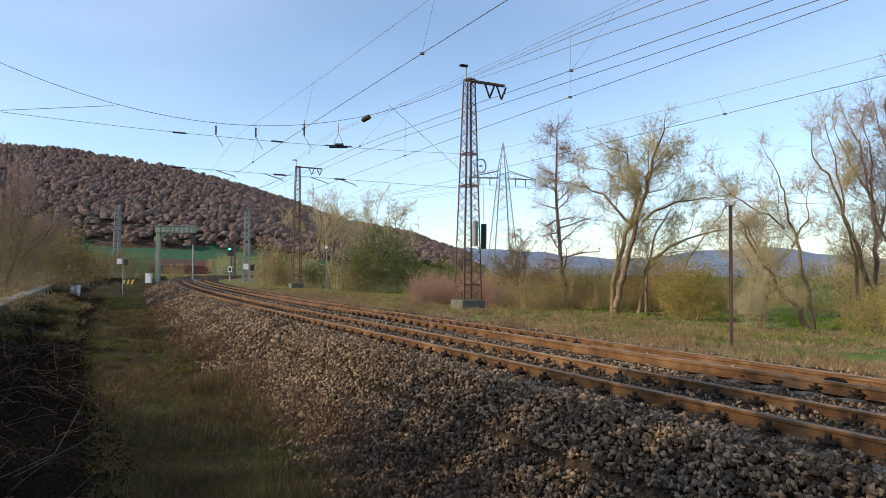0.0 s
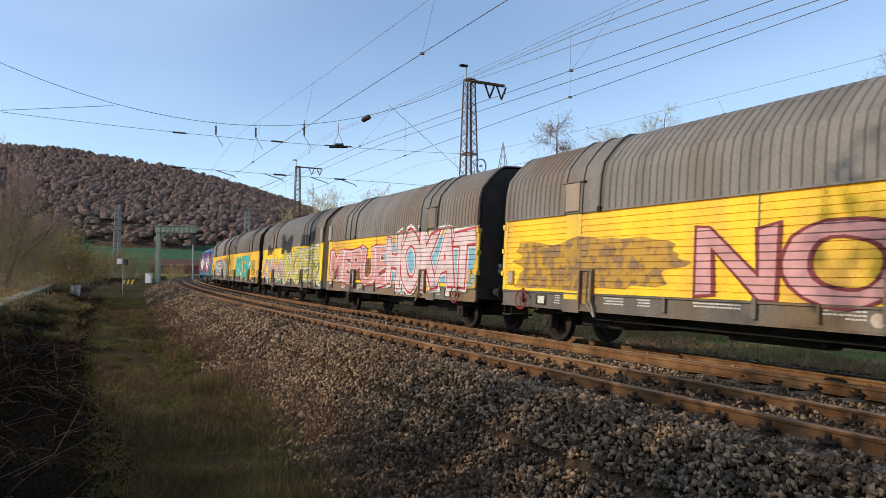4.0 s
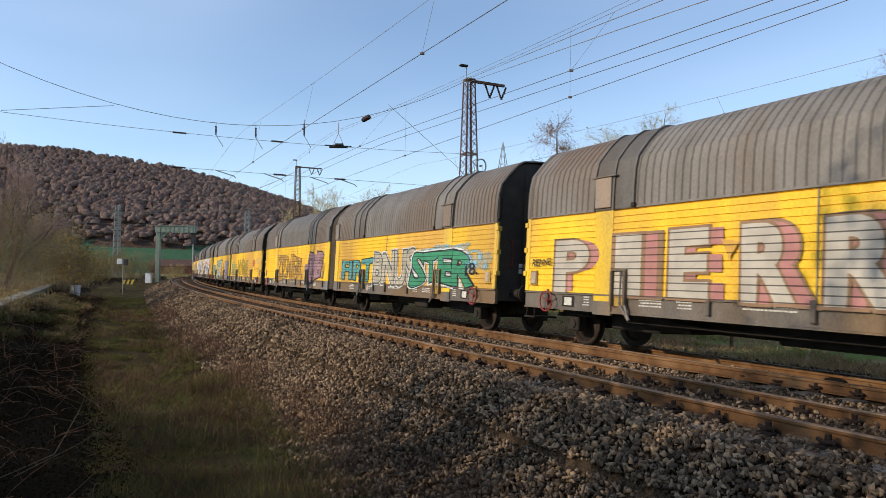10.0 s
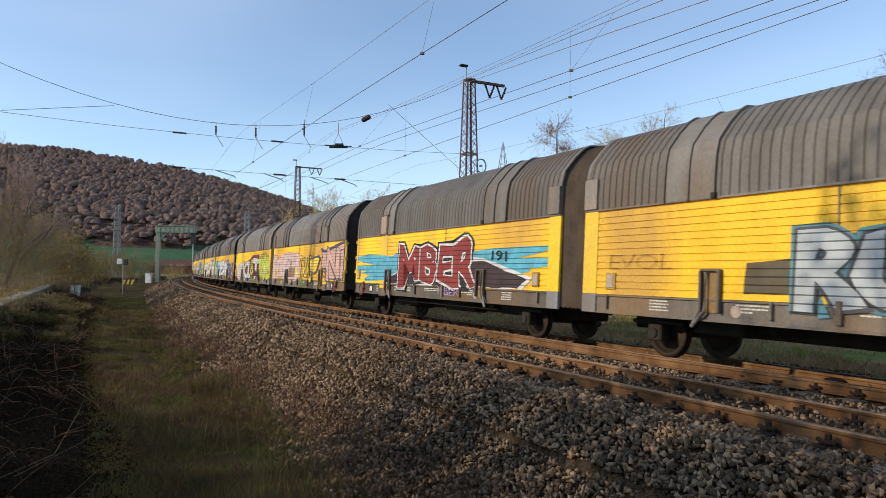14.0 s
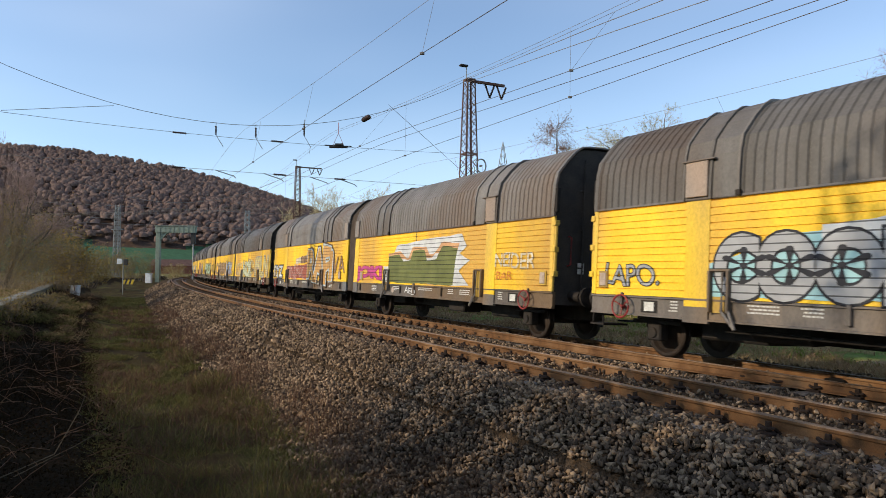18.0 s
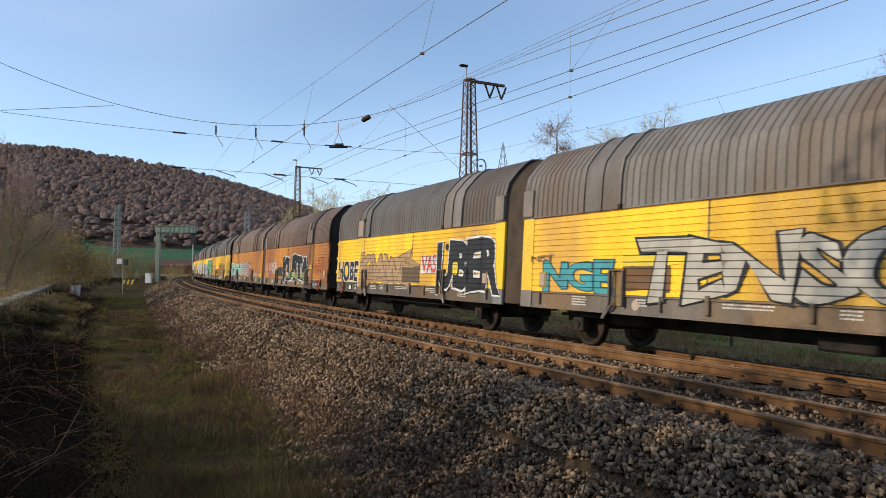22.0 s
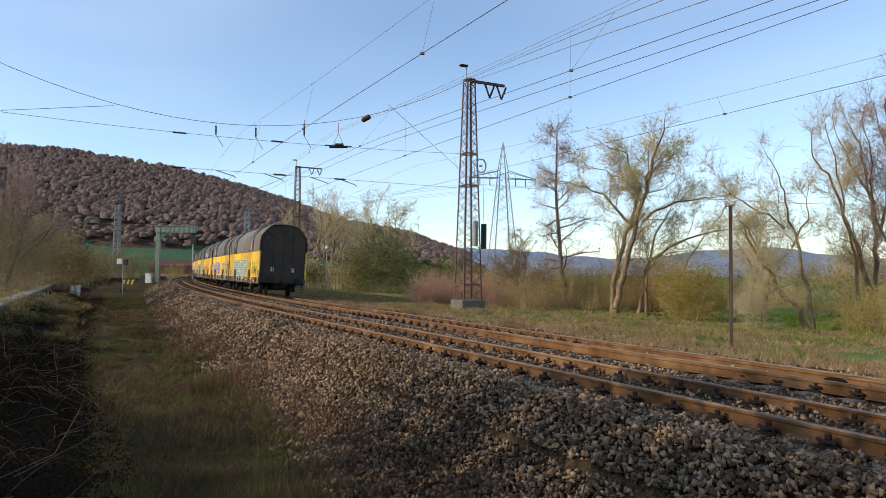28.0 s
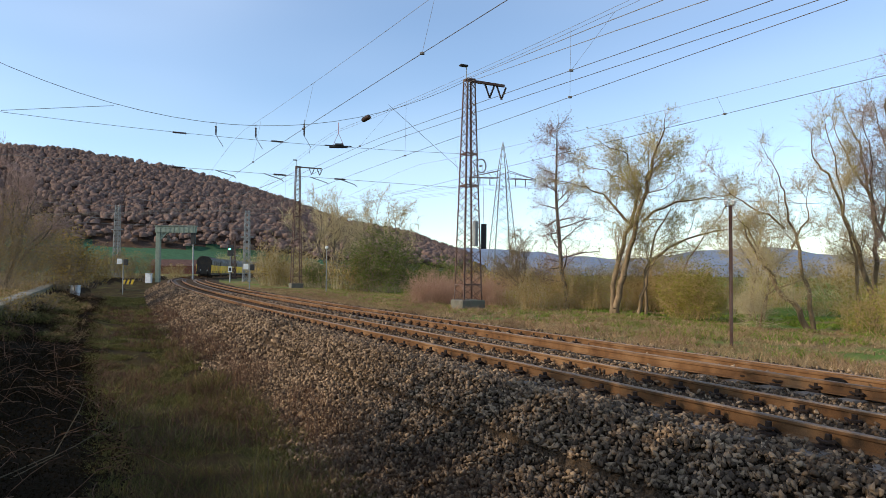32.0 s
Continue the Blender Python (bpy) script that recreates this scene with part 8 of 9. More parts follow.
# trees beyond the tracks
ALDER = dict(TALL, kids=[30, 8, 5], angle=[1.35, 0.7, 0.7], ratio=[0.27, 0.42, 0.42], cone=[0.66, 0.3, 0.2], rise=[0.02, 0.015, 0.03, 0.02], fine=1, **{"from": [0.16, 0.12, 0.1]})
plant_tree("alder_tree", "slender bare alder hung with purple-brown catkins", on_ground(1006, 43), 11.9, ALDER, 3, 0.17, M_TWIGPURPLE, leaf=M_CATKIN, leaves=2600, leaf_size=0.085, lean=(-0.10, 0))
limb_tree("willow_tree", "broad many-stemmed willow in yellow-green bud", on_ground(1088, 37), (
    (0.20, 0.05, (0.1, -0.2), (0.2, 1.6), (0.6, 3.0), (1.1, 4.8), (1.4, 6.4), (1.7, 7.6), (1.9, 8.6), (2.0, 9.1)),
    (0.16, 0.09, (-0.2, -0.2), (-0.1, 1.7), (0.3, 3.3), (0.9, 4.9), (1.2, 6.2)),
    (0.09, 0.025, (0.9, 5.0), (0.1, 5.9), (-0.6, 6.7), (-1.4, 7.1), (-2.2, 7.3)),
    (0.09, 0.025, (1.5, 5.1), (2.3, 5.8), (3.2, 6.1), (4.4, 6.4), (5.1, 6.4)),
    (0.12, 0.025, (1.2, -0.2), (1.6, 1.7), (2.0, 3.0), (2.9, 3.7), (4.4, 4.4), (6.0, 4.7), (7.5, 4.9)),
    (0.09, 0.03, (1.7, -0.2), (1.7, 2.4), (2.3, 4.5), (3.1, 5.8)),
    (0.09, 0.03, (1.4, 6.3), (0.9, 7.5), (0.7, 8.4), (0.4, 8.9)),
    (0.09, 0.03, (1.7, 7.4), (2.4, 8.2), (2.9, 8.8), (3.3, 9.2)),
    (0.06, 0.02, (1.3, 6.8), (0.3, 7.7), (-0.5, 8.2)),
    (0.06, 0.02, (3.3, -0.2), (3.4, 1.7), (3.9, 3.2), (4.7, 4.5), (5.4, 5.4))),
    8, M_TWIGPALE, M_BARKPALE, M_BUDS, 30000, 0.058, 1.95, 2.1, 1, 0.05, 2.2)
limb_tree("old_tree", "storm-broken leaning pale tree at the meadow", on_ground(1436, 28), (
    (0.14, 0.07, (0.0, -0.2), (-0.6, 0.8), (-1.3, 1.8), (-1.6, 2.5), (-2.0, 3.0)),
    (0.11, 0.02, (0.1, -0.2), (-0.2, 1.6), (-0.6, 2.6), (-0.8, 3.6), (-1.2, 4.5), (-1.4, 5.7), (-1.8, 6.4)),
    (0.06, 0.03, (-1.5, 2.2), (-2.1, 2.6), (-2.4, 2.9)),
    (0.05, 0.02, (-2.2, -0.2), (-2.1, 1.4), (-1.6, 1.8)),
    (0.05, 0.015, (-1.1, 4.2), (-2.0, 5.0), (-2.9, 5.6), (-3.2, 6.2)),
    (0.05, 0.015, (-0.8, 3.4), (0.2, 4.6), (0.4, 5.6)),
    (0.04, 0.015, (-1.7, 2.6), (-2.4, 4.0), (-3.0, 4.6))),
    14, M_TWIGPALE, M_BARKPALE, M_BUDS, 3600, 0.05, 1.5, 1.5, 1, 0.04, 1.5)
limb_tree("ash_tree", "bare forked tree with yellowish lit trunk", on_ground(1540, 30), (
    (0.15, 0.03, (0.1, -0.2), (0.0, 1.6), (-0.5, 3.0), (-1.0, 4.2), (-1.5, 5.5), (-2.0, 6.8), (-2.7, 7.5)),
    (0.14, 0.03, (0.2, -0.2), (0.3, 2.2), (0.5, 4.2), (0.3, 6.4), (0.0, 8.2), (-0.2, 8.8)),
    (0.09, 0.02, (-0.6, -0.2), (-0.8, 2.4), (-1.4, 4.2), (-1.8, 6.0), (-2.5, 8.0)),
    (0.08, 0.02, (0.4, 4.0), (1.2, 6.0), (1.3, 8.2), (1.2, 9.6)),
    (0.06, 0.02, (0.3, 5.5), (-0.5, 7.4), (-0.9, 8.8))),
    58, M_TWIGPALE, M_BARKPALE, M_BUDS, 4600, 0.055, 1.7, 1.7, 1, 0.07, 2.0)
limb_tree("ash_tree", "tall bare tree with upright reddish-grey twigs", on_ground(1590, 29), (
    (0.14, 0.03, (0.0, -0.2), (-0.1, 2.5), (-0.4, 5.0), (-0.6, 8.0), (-0.7, 10.3)),
    (0.10, 0.03, (0.2, -0.2), (0.6, 3.0), (0.8, 6.0), (0.7, 9.5)),
    (0.08, 0.02, (-0.2, 3.0), (-1.2, 5.5), (-1.4, 8.0))),
    52, M_TWIGPURPLE, M_BARK, M_CATKIN, 2600, 0.055, 1.8, 1.6, 1, 0.09, 2.0)
plant_tree("young_tree", "crooked bare young tree among brush", on_ground(938, 44), 3.0, SPREAD, 31, 0.09, M_TWIG, M_BARKPALE, M_BUDS, 500, 0.06, stems=2, lean=(-0.15, 0))
plant_tree("young_tree", "thin bare tree at the meadow edge", on_ground(1335, 36), 4.4, SPREAD, 47, 0.08, M_TWIGPALE, M_BARKPALE, M_BUDS, 900, 0.06, stems=2, lean=(0.05, 0))
for i, (u, y, h, sd) in enumerate(((585, 112, 16.5, 71), (606, 118, 15.5, 72), (676, 106, 15.8, 73))):
    plant_tree("poplar_tree", "distant bare tree with fine upright twigs", on_ground(u, y), h * 0.68, SPREAD, sd, 0.22, M_TWIGPALE, M_BARK, stems=2)
plant_tree("bare_tree", "bare tree standing above bushes by the platform", on_ground(0, 50), 7.2, SPREAD, 81, 0.2, M_TWIGPURPLE, M_BARK, stems=2)

# bushes, thickets
for (u, y, h, w, sd, tw, lf, nl, lbl) in (
        (680, 72, 7.0, 7.0, 1, M_TWIG, M_LEAF, 9000, "round dark green bush beside the line"),
        (645, 76, 4.6, 4.5, 2, M_TWIG, M_LEAFBROWN, 2600, "olive bush in young leaf"),
        (775, 88, 4.3, 8.0, 3, M_TWIG, M_LEAF, 5000, "dark green thicket under the far hill"),
        (735, 92, 3.6, 6.0, 4, M_TWIG, M_LEAF, 3600, "dark green thicket under the far hill"),
        (540, 96, 5.5, 6.0, 5, M_TWIGPALE, M_LEAFBROWN, 2000, "pale bare scrub with bronze buds"),
        (480, 98, 7.0, 6.0, 6, M_TWIGPALE, M_LEAFBROWN, 3000, "tawny bush with bronze buds"),
        (510, 100, 5.0, 7.0, 7, M_TWIGPALE, M_BUDS, 2500, "tawny scrub in bud"),
        (425, 270, 10.0, 15.0, 8, M_TWIGPALE, M_BUDS, 4000, "yellow-green bush by the signal"),
        (388, 280, 9.0, 12.0, 9, M_TWIGPALE, M_BUDS, 2500, "pale bush behind the signal"),
        (560, 90, 3.6, 5.0, 10, M_TWIG, M_LEAF, 2200, "low green bush beside line"),
        (600, 85, 4.8, 6.0, 11, M_TWIGPALE, M_LEAFBROWN, 1500, "brown brushwood beside the line"),
        (850, 62, 3.4, 6.0, 12, M_TWIG, M_LEAFBROWN, 1600, "brown brushwood behind the mast"),
        (820, 80, 4.0, 7.0, 13, M_TWIG, M_LEAF, 3000, "green thicket behind the mast"),
        (905, 50, 3.6, 4.5, 14, M_TWIGPALE, M_BUDS, 900, "pale brushwood with few buds"),
        (965, 47, 3.4, 5.0, 15, M_TWIGTAN, M_LEAFBROWN, 1100, "pale brushwood with bronze buds"),
        (1045, 44, 3.6, 5.0, 16, M_TWIGPALE, M_BUDS, 1200, "pale brushwood round the willow"),
        (1130, 43, 4.0, 5.0, 17, M_TWIGTAN, M_LEAFBROWN, 1400, "pale brushwood round the willow"),
        (1235, 33, 3.1, 3.4, 18, M_TWIGTAN, M_OLIVE, 4200, "green bush by the meadow"),
        (1190, 41, 4.2, 4.5, 19, M_TWIGTAN, M_LEAFBROWN, 1500, "bronze brushwood at the meadow"),
        (1300, 46, 3.2, 5.0, 20, M_TWIGPALE, M_LEAFBROWN, 1200, "bronze brushwood at the meadow"),
        (1385, 75, 4.5, 8.0, 21, M_TWIGPALE, M_LEAFBROWN, 1800, "brown thicket across the meadow"),
        (1520, 27, 2.0, 3.0, 22, M_TWIGTAN, M_OLIVE, 1500, "bronze-green bush below the trees"),
        (1585, 25, 2.2, 3.0, 23, M_TWIGTAN, M_OLIVE, 1500, "green bush below the trees"),
        (1500, 75, 6.2, 12.0, 24, M_TWIGPALE, M_LEAFBROWN, 3200, "brown copse across the meadow"),
        (1575, 72, 7.4, 12.0, 25, M_TWIGPALE, M_LEAFBROWN, 3200, "brown copse across the meadow"),
        (60, 54, 7.6, 7.0, 26, M_TWIG, M_LEAFBROWN, 5200, "tall tawny bush on the old platform"),
        (110, 60, 6.0, 5.5, 27, M_TWIG, M_LEAFBROWN, 3800, "tawny bush on the old platform"),
        (15, 48, 7.0, 6.0, 28, M_TWIG, M_LEAFBROWN, 4200, "tall tawny bush on the old platform"),
        (-50, 45, 7.5, 8.0, 29, M_TWIG, M_LEAFBROWN, 4000, "tall tawny bush on the old platform"),
        (150, 80, 4.4, 6.0, 30, M_TWIG, M_LEAFBROWN, 2600, "brown bush beyond the platform"),
        (185, 125, 6.0, 9.0, 31, M_TWIG, M_LEAFBROWN, 3000, "brown bush beyond the platform"),
        (240, 140, 7.0, 10.0, 32, M_TWIG, M_LEAFBROWN, 3600, "brown bush behind the signal gantry"),
        (310, 175, 4.5, 9.0, 33, M_TWIGPALE, M_LEAFBROWN, 2000, "pale brushwood behind the gantry"),
        (20, 26, 0.9, 2.2, 34, M_TWIG, M_LEAFBROWN, 500, "low brown scrub on the platform"),
        (70, 34, 1.0, 3.0, 35, M_TWIG, M_LEAFBROWN, 500, "low brown scrub on the platform")):
    plant_bush("bush", lbl, on_ground(u, y), h, w, sd, tw, lf, int(nl * (2.2 if 860 < u < 1330 else 1)), stems=80 if 860 < u < 1330 else 34 if h < 5 else 60, leaf_size=0.085 if y < 60 else 0.2, r=0.015 if y < 60 else 0.035, twigs=9)
for i in range(22):
    u, y = 740 + 8.5 * i, 44 + 12 * random.random()
    plant_bush("red_shrub", "low reddish leafless shrub", on_ground(u, y), 1.7 + 0.9 * random.random(), 2.8, 100 + i, M_TWIGRED, None, 0, 55, 0.1, 6, "shrub", 0.012)
for i in range(76):
    u, y = 890 + (6.5 * i if i < 54 else 352 + 16 * (i - 54)), 39 + 14 * random.random()
    low = 1.15 if u < 1240 else 0.45
    plant_bush("brush_shrub", "low tangled brown brushwood", on_ground(u, y), low * (1.5 + 2.0 * random.random() ** 1.3), 2.6, 140 + i, M_TWIGTAN if i % 3 else M_TWIGPALE, (M_LEAFBROWN, M_BUDS, M_LEAFBROWN, M_OLIVE)[i % 4], 420, 26, 0.075, 6, "shrub", 0.013)

# trees on the platform beside the camera, which shade the foreground
for x, y, h, sd, st in ((-9.5, 2.0, 6.2, 201, 3), (-10.5, -2.5, 5.0, 202, 3), (-12.5, 6.0, 4.8, 203, 3), (-11.0, -8.0, 4.8, 204, 3)):
    zz, _, _ = ground_height(np.array([x]), np.array([y]))
    plant_tree("maple_tree", "tree in young leaf on the old platform", (x, y, float(zz[0])), h, DENSE, sd, 0.2, M_TWIG, M_BARK, M_LEAF, 2600 if sd == 203 else 7500, 0.15, stems=st)
for x, y, h, w, sd in ((-6.6, 3.2, 4.6, 2.4, 214), (-9.5, 4.6, 2.7, 3.4, 210), (-8.5, 0.0, 3.4, 4.0, 211), (-8.5, -4.5, 3.4, 4.5, 212), (-13.0, 9.5, 3.4, 4.0, 213)):
    zz, _, _ = ground_height(np.array([x]), np.array([y]))
    plant_bush("bush", "dense bush on the old platform", (x, y, float(zz[0])), h, w, sd, M_TWIG, M_LEAF, 3000, 50, 0.15)


def blades(name, label, n, s0, s1, l0, l1, h0, h1, material, seed, width=0.012, clump=5, lean=0.35, dens=None, category="grass"):
    rng = np.random.default_rng(seed)
    m = n // clump
    S = s0 + (s1 - s0) * rng.uniform(0, 1, m) ** 1.5
    L = rng.uniform(l0, l1, m)
    X, Y, T = np.interp(S, TRK_S, TRK_X), np.interp(S, TRK_S, TRK_Y), np.interp(S, TRK_S, TRK_T)
    X, Y = X - np.cos(T) * L, Y - np.sin(T) * L
    keep = np.array([noise2(a, b, 0.55) for a, b in zip(X, Y)]) > (dens if dens is not None else -0.25)
    X, Y = X[keep], Y[keep]
    X, Y = np.repeat(X, clump) + rng.normal(0, 0.07, len(X) * clump), np.repeat(Y, clump) + rng.normal(0, 0.07, len(Y) * clump)
    Z, _, _ = ground_height(X, Y)
    k = len(X)
    dist = np.hypot(X, Y)
    h = rng.uniform(h0, h1, k)
    w = width * np.clip(dist / 9, 0.8, 5)
    a = rng.uniform(0, 2 * math.pi, k)
    side = np.stack([np.cos(a), np.sin(a), np.zeros(k)], 1) * w[:, None] / 2
    ln = np.stack([rng.normal(0, lean, k), rng.normal(0, lean, k), np.ones(k)], 1) * h[:, None]
    b = np.stack([X, Y, Z - 0.02], 1)
    mid = b + ln * (0.55, 0.55, 0.6)
    tip = b + ln * (1.35, 1.35, 1.0)
    V = np.stack([b - side, b + side, mid + side * 0.8, mid - side * 0.8, tip], 1).reshape(-1, 3)
    o = np.arange(k)[:, None] * 5
    F = np.concatenate([o + np.array([[0, 1, 2]]), o + np.array([[0, 2, 3]]), o + np.array([[3, 2, 4]])], 0)
    return tagged(raw_mesh(name, V, F, [material]), label, category, kind="stuff")


blades("ditch_grass", "dull green and yellowing grass in the ditch", 150000, 6, 75, 7.5, 10.6, 0.03, 0.16, M_GRASS, 1, 0.008, 6, 0.9, -0.3)
blades("ditch_tufts", "longer tufts of rough grass along the ditch", 30000, 6, 60, 7.4, 10.4, 0.12, 0.40, M_GRASS, 21, 0.007, 26, 0.55, 0.12)
blades("ditch_dead_grass", "dry brown stalks along the ballast foot", 90000, 6, 60, 6.5, 10.3, 0.04, 0.28, M_DEAD, 2, 0.006, 5, 0.8, -0.08)
blades("ditch_weeds", "thin upright dead weeds in the ditch", 7000, 7, 50, 6.7, 10.4, 0.25, 0.75, M_DEAD, 22, 0.0045, 5, 0.22, 0.05)
blades("verge_grass", "dry tawny grass beside the far track", 110000, 4, 90, -15, -2.4, 0.05, 0.2, M_DRY, 3, 0.009, 6, 0.6, -0.3)
blades("verge_green_grass", "green grass patches beyond the track", 110000, 6, 90, -24, -5.2, 0.05, 0.2, M_GREEN, 4, 0.012, 6, 0.6, -0.05)
blades("verge_stalks", "tall dead stalks on the verge", 26000, 6, 80, -9, -2.5, 0.10, 0.45, M_REDSTALK, 5, 0.005, 5, 0.7, 0.1)
blades("platform_grass", "dry grass on the old platform", 40000, 12, 95, 14.2, 24, 0.05, 0.2, M_DRY, 6, 0.010, 6, 0.5, -0.2)
blades("platform_green_grass", "green grass on the old platform", 26000, 12, 95, 14.2, 22, 0.05, 0.16, M_GRASS, 7, 0.010, 6, 0.5, 0.0)
blades("bank_tufts", "green tufts of grass high on the bank", 30000, 31, 62, 11.2, 13.4, 0.08, 0.38, M_GRASS, 23, 0.008, 22, 0.6, -0.02)
blades("bank_dry_tufts", "tawny dry tufts on the bank", 12000, 32, 70, 10.8, 13.4, 0.10, 0.45, M_DRY, 24, 0.007, 24, 0.6, 0.16)
# bank growth takes the leaf colour darkened for shade
blades("bank_grass", "low growth on the bank, coloured dark for shade", 16000, 14, 70, 10.4, 13.2, 0.06, 0.25, M_LEAFSHADE, 8, 0.008, 4, 0.6, -0.1)


def brambles():
    """Bramble tangle on the bank, its leaf colour darkened to stand in for shade."""
    rng = np.random.default_rng(77)
    n = 70000
    S = 5 + 65 * rng.uniform(0, 1, n) ** 1.9
    L = rng.uniform(10.2, 13.2, n) + 0.5 * np.sin(S * 1.3) * rng.uniform(0, 1, n)
    X, Y, T = np.interp(S, TRK_S, TRK_X), np.interp(S, TRK_S, TRK_Y), np.interp(S, TRK_S, TRK_T)
    X, Y = X - np.cos(T) * L, Y - np.sin(T) * L
    Z, _, _ = ground_height(X, Y)
    hump = np.array([0.35 + 0.55 * noise2(a, b, 0.8) for a, b in zip(X, Y)])
    Z = Z + rng.uniform(0, 1, n) * np.clip(hump, 0.05, 1.0) * np.clip((L - 9.7) / 0.8, 0.2, 1)
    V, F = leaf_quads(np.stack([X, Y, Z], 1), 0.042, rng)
    raw = raw_mesh("bramble_leaves", V, F, [M_LEAFSHADE])
    tagged(raw, "bramble leaves covering the bank, coloured dark for shade", "bramble", kind="stuff")
    seg = []
    for i in range(900):
        j = rng.integers(n)
        p = np.array([X[j], Y[j], Z[j]])
        d = rng.normal(0, 1, 3) * (1, 1, 0.4)
        d /= np.linalg.norm(d)
        for k in range(4):
            q = p + d * 0.22 + (0, 0, 0.05 - 0.05 * k)
            seg.append((*p, *q, 0.006, 0.005))
            p = q
            d = d + rng.normal(0, 0.2, 3)
            d /= np.linalg.norm(d)
    V, F = rods(seg, 4)
    tagged(raw_mesh("bramble_canes", V, F, [M_DEAD]), "thin brown bramble canes on the bank", "bramble", kind="stuff")


brambles()


# dead stalks and fallen sticks lying about the ditch
def stick(name, label, pts, r):
    bm = bmesh.new()
    out = []
    for s_, l_, h_ in pts:
        x, y, _ = on_track(s_, l_, 0, False, False)
        z, _, _ = ground_height(np.array([x]), np.array([y]))
        out.append((x, y, float(z[0]) + h_))
    tube(bm, out, [0.65 * r * (1 - 0.5 * i / len(out)) for i in range(len(out))], 6)
    ob = part(name, bm, M_DEADPALE)
    return tagged(ob, label, "stick")


M_DEADPALE = mat("bleached_wood", (0.16, 0.12, 0.075), (0.10, 0.075, 0.047), 0.9, 0, 9, 60, 0.4, 0.004, spec=0.05)
stick("dead_stalk", "tall pale dead stalk arching over the bank", [(16.2, 11.6, 0.15), (16.6, 11.0, 0.45), (17.1, 10.75, 0.9), (17.2, 10.7, 1.05)], 0.012)
stick("dead_stalk", "tall pale dead stalk arching over the bank", [(16.3, 11.4, 0.2), (16.9, 10.8, 0.5), (17.6, 10.3, 0.7)], 0.010)
stick("dead_stalk", "upright dead stalk in the ditch grass", [(15.6, 8.95, 0.0), (15.65, 8.95, 0.4), (15.7, 8.9, 0.75)], 0.009)
stick("dead_stalk", "upright dead stalk in the ditch grass", [(15.5, 8.8, 0.0), (15.55, 8.8, 0.4), (15.6, 8.78, 0.7)], 0.008)
stick("dead_stalk", "upright dead stalk at the ballast foot", [(21.5, 6.8, 0.0), (21.5, 6.8, 0.5), (21.55, 6.75, 0.9)], 0.008)
stick("fallen_stick", "bleached stick lying on the bank", [(22.5, 10.9, 0.35), (21.9, 10.5, 0.2), (21.4, 10.2, 0.06)], 0.016)
stick("fallen_stick", "bleached stick lying on the bank", [(20.6, 10.8, 0.22), (20.3, 10.4, 0.08)], 0.013)
stick("fallen_stick", "pale piece of wood lying in the ditch", [(18.2, 10.35, 0.08), (18.1, 10.2, 0.06)], 0.022)


# ---- masts, overhead line, signals ----
def lattice(e, h, w0, w1, legs=0.05, step=1.0, brace=0.022, mtl=None, single=False):
    """Four corner legs joined by crossed braces; those of a near mast are single pieces."""
    mtl = mtl or M_STEEL
    for sx, sy in ((1, 1), (1, -1), (-1, 1), (-1, -1)):
        bm = bmesh.new()
        a, b = Vector((sx * w0 / 2, sy * w0 / 2, 0)), Vector((sx * w1 / 2, sy * w1 / 2, h))
        for ox, oy in ((legs, 0.012), (0.012, legs)):
            v = []
            for p in (a, b):
                for dx, dy in ((0, 0), (-sx * ox, 0), (-sx * ox, -sy * oy), (0, -sy * oy)):
                    v.append(bm.verts.new((p.x + dx, p.y + dy, p.z)))
            for k in range(4):
                bm.faces.new((v[k], v[(k + 1) % 4], v[4 + (k + 1) % 4], v[4 + k]))
        bmesh.ops.recalc_face_normals(bm, faces=bm.faces)
        part("leg", bm, mtl, e)
    zs = [0.0]
    while zs[-1] < h - 0.3:
        f = zs[-1] / h
        zs.append(min(h, zs[-1] + step * (1 - 0.35 * f)))
    bm = bmesh.new()
    for face in range(4):
        for i, (z0, z1) in enumerate(zip(zs, zs[1:])):
            s0, s1 = (w0 + (w1 - w0) * z0 / h) / 2, (w0 + (w1 - w0) * z1 / h) / 2
            for k in (1, -1):
                rot = Matrix.Rotation(face * math.pi / 2, 4, "Z")
                tube(bm, [rot @ Vector((-k * s0, s0, z0)), rot @ Vector((k * s1, s1, z1))], brace, 4)
                if single:
                    part("brace", bm, mtl, e)
                    bm = bmesh.new()
    if not single:
        tagged(part("bracing", bm, mtl, e), kind="stuff")
    else:
        bm.free()


def insulator(e, a, b, r=0.05, n=7):
    a, b = Vector(a), Vector(b)
    bm = bmesh.new()
    pts, rad = [], []
    for i in range(n):
        pts += [a.lerp(b, (i + 0.1) / n), a.lerp(b, (i + 0.5) / n)]
        rad += [r * 0.45, r]
    tube(bm, pts + [b], rad + [r * 0.4], 8)
    return part("insulator", bm, M_INSUL, e, "dark brown ribbed insulator")


def wire(e, pts, r, name="wire", m=None):
    bm = bmesh.new()
    tube(bm, pts, r, 5, False)
    return part(name, bm, m or M_WIRE, e)


M1, ML = Vector((1.49, 39.8, 0)), Vector((-24.2, 26.75, 0))
SPAN = (ML - M1).normalized()
SPAN_YAW = math.degrees(math.atan2(SPAN.y, SPAN.x))


def on_span(t, z):
    p = M1 + SPAN * t
    return Vector((p.x, p.y, z))


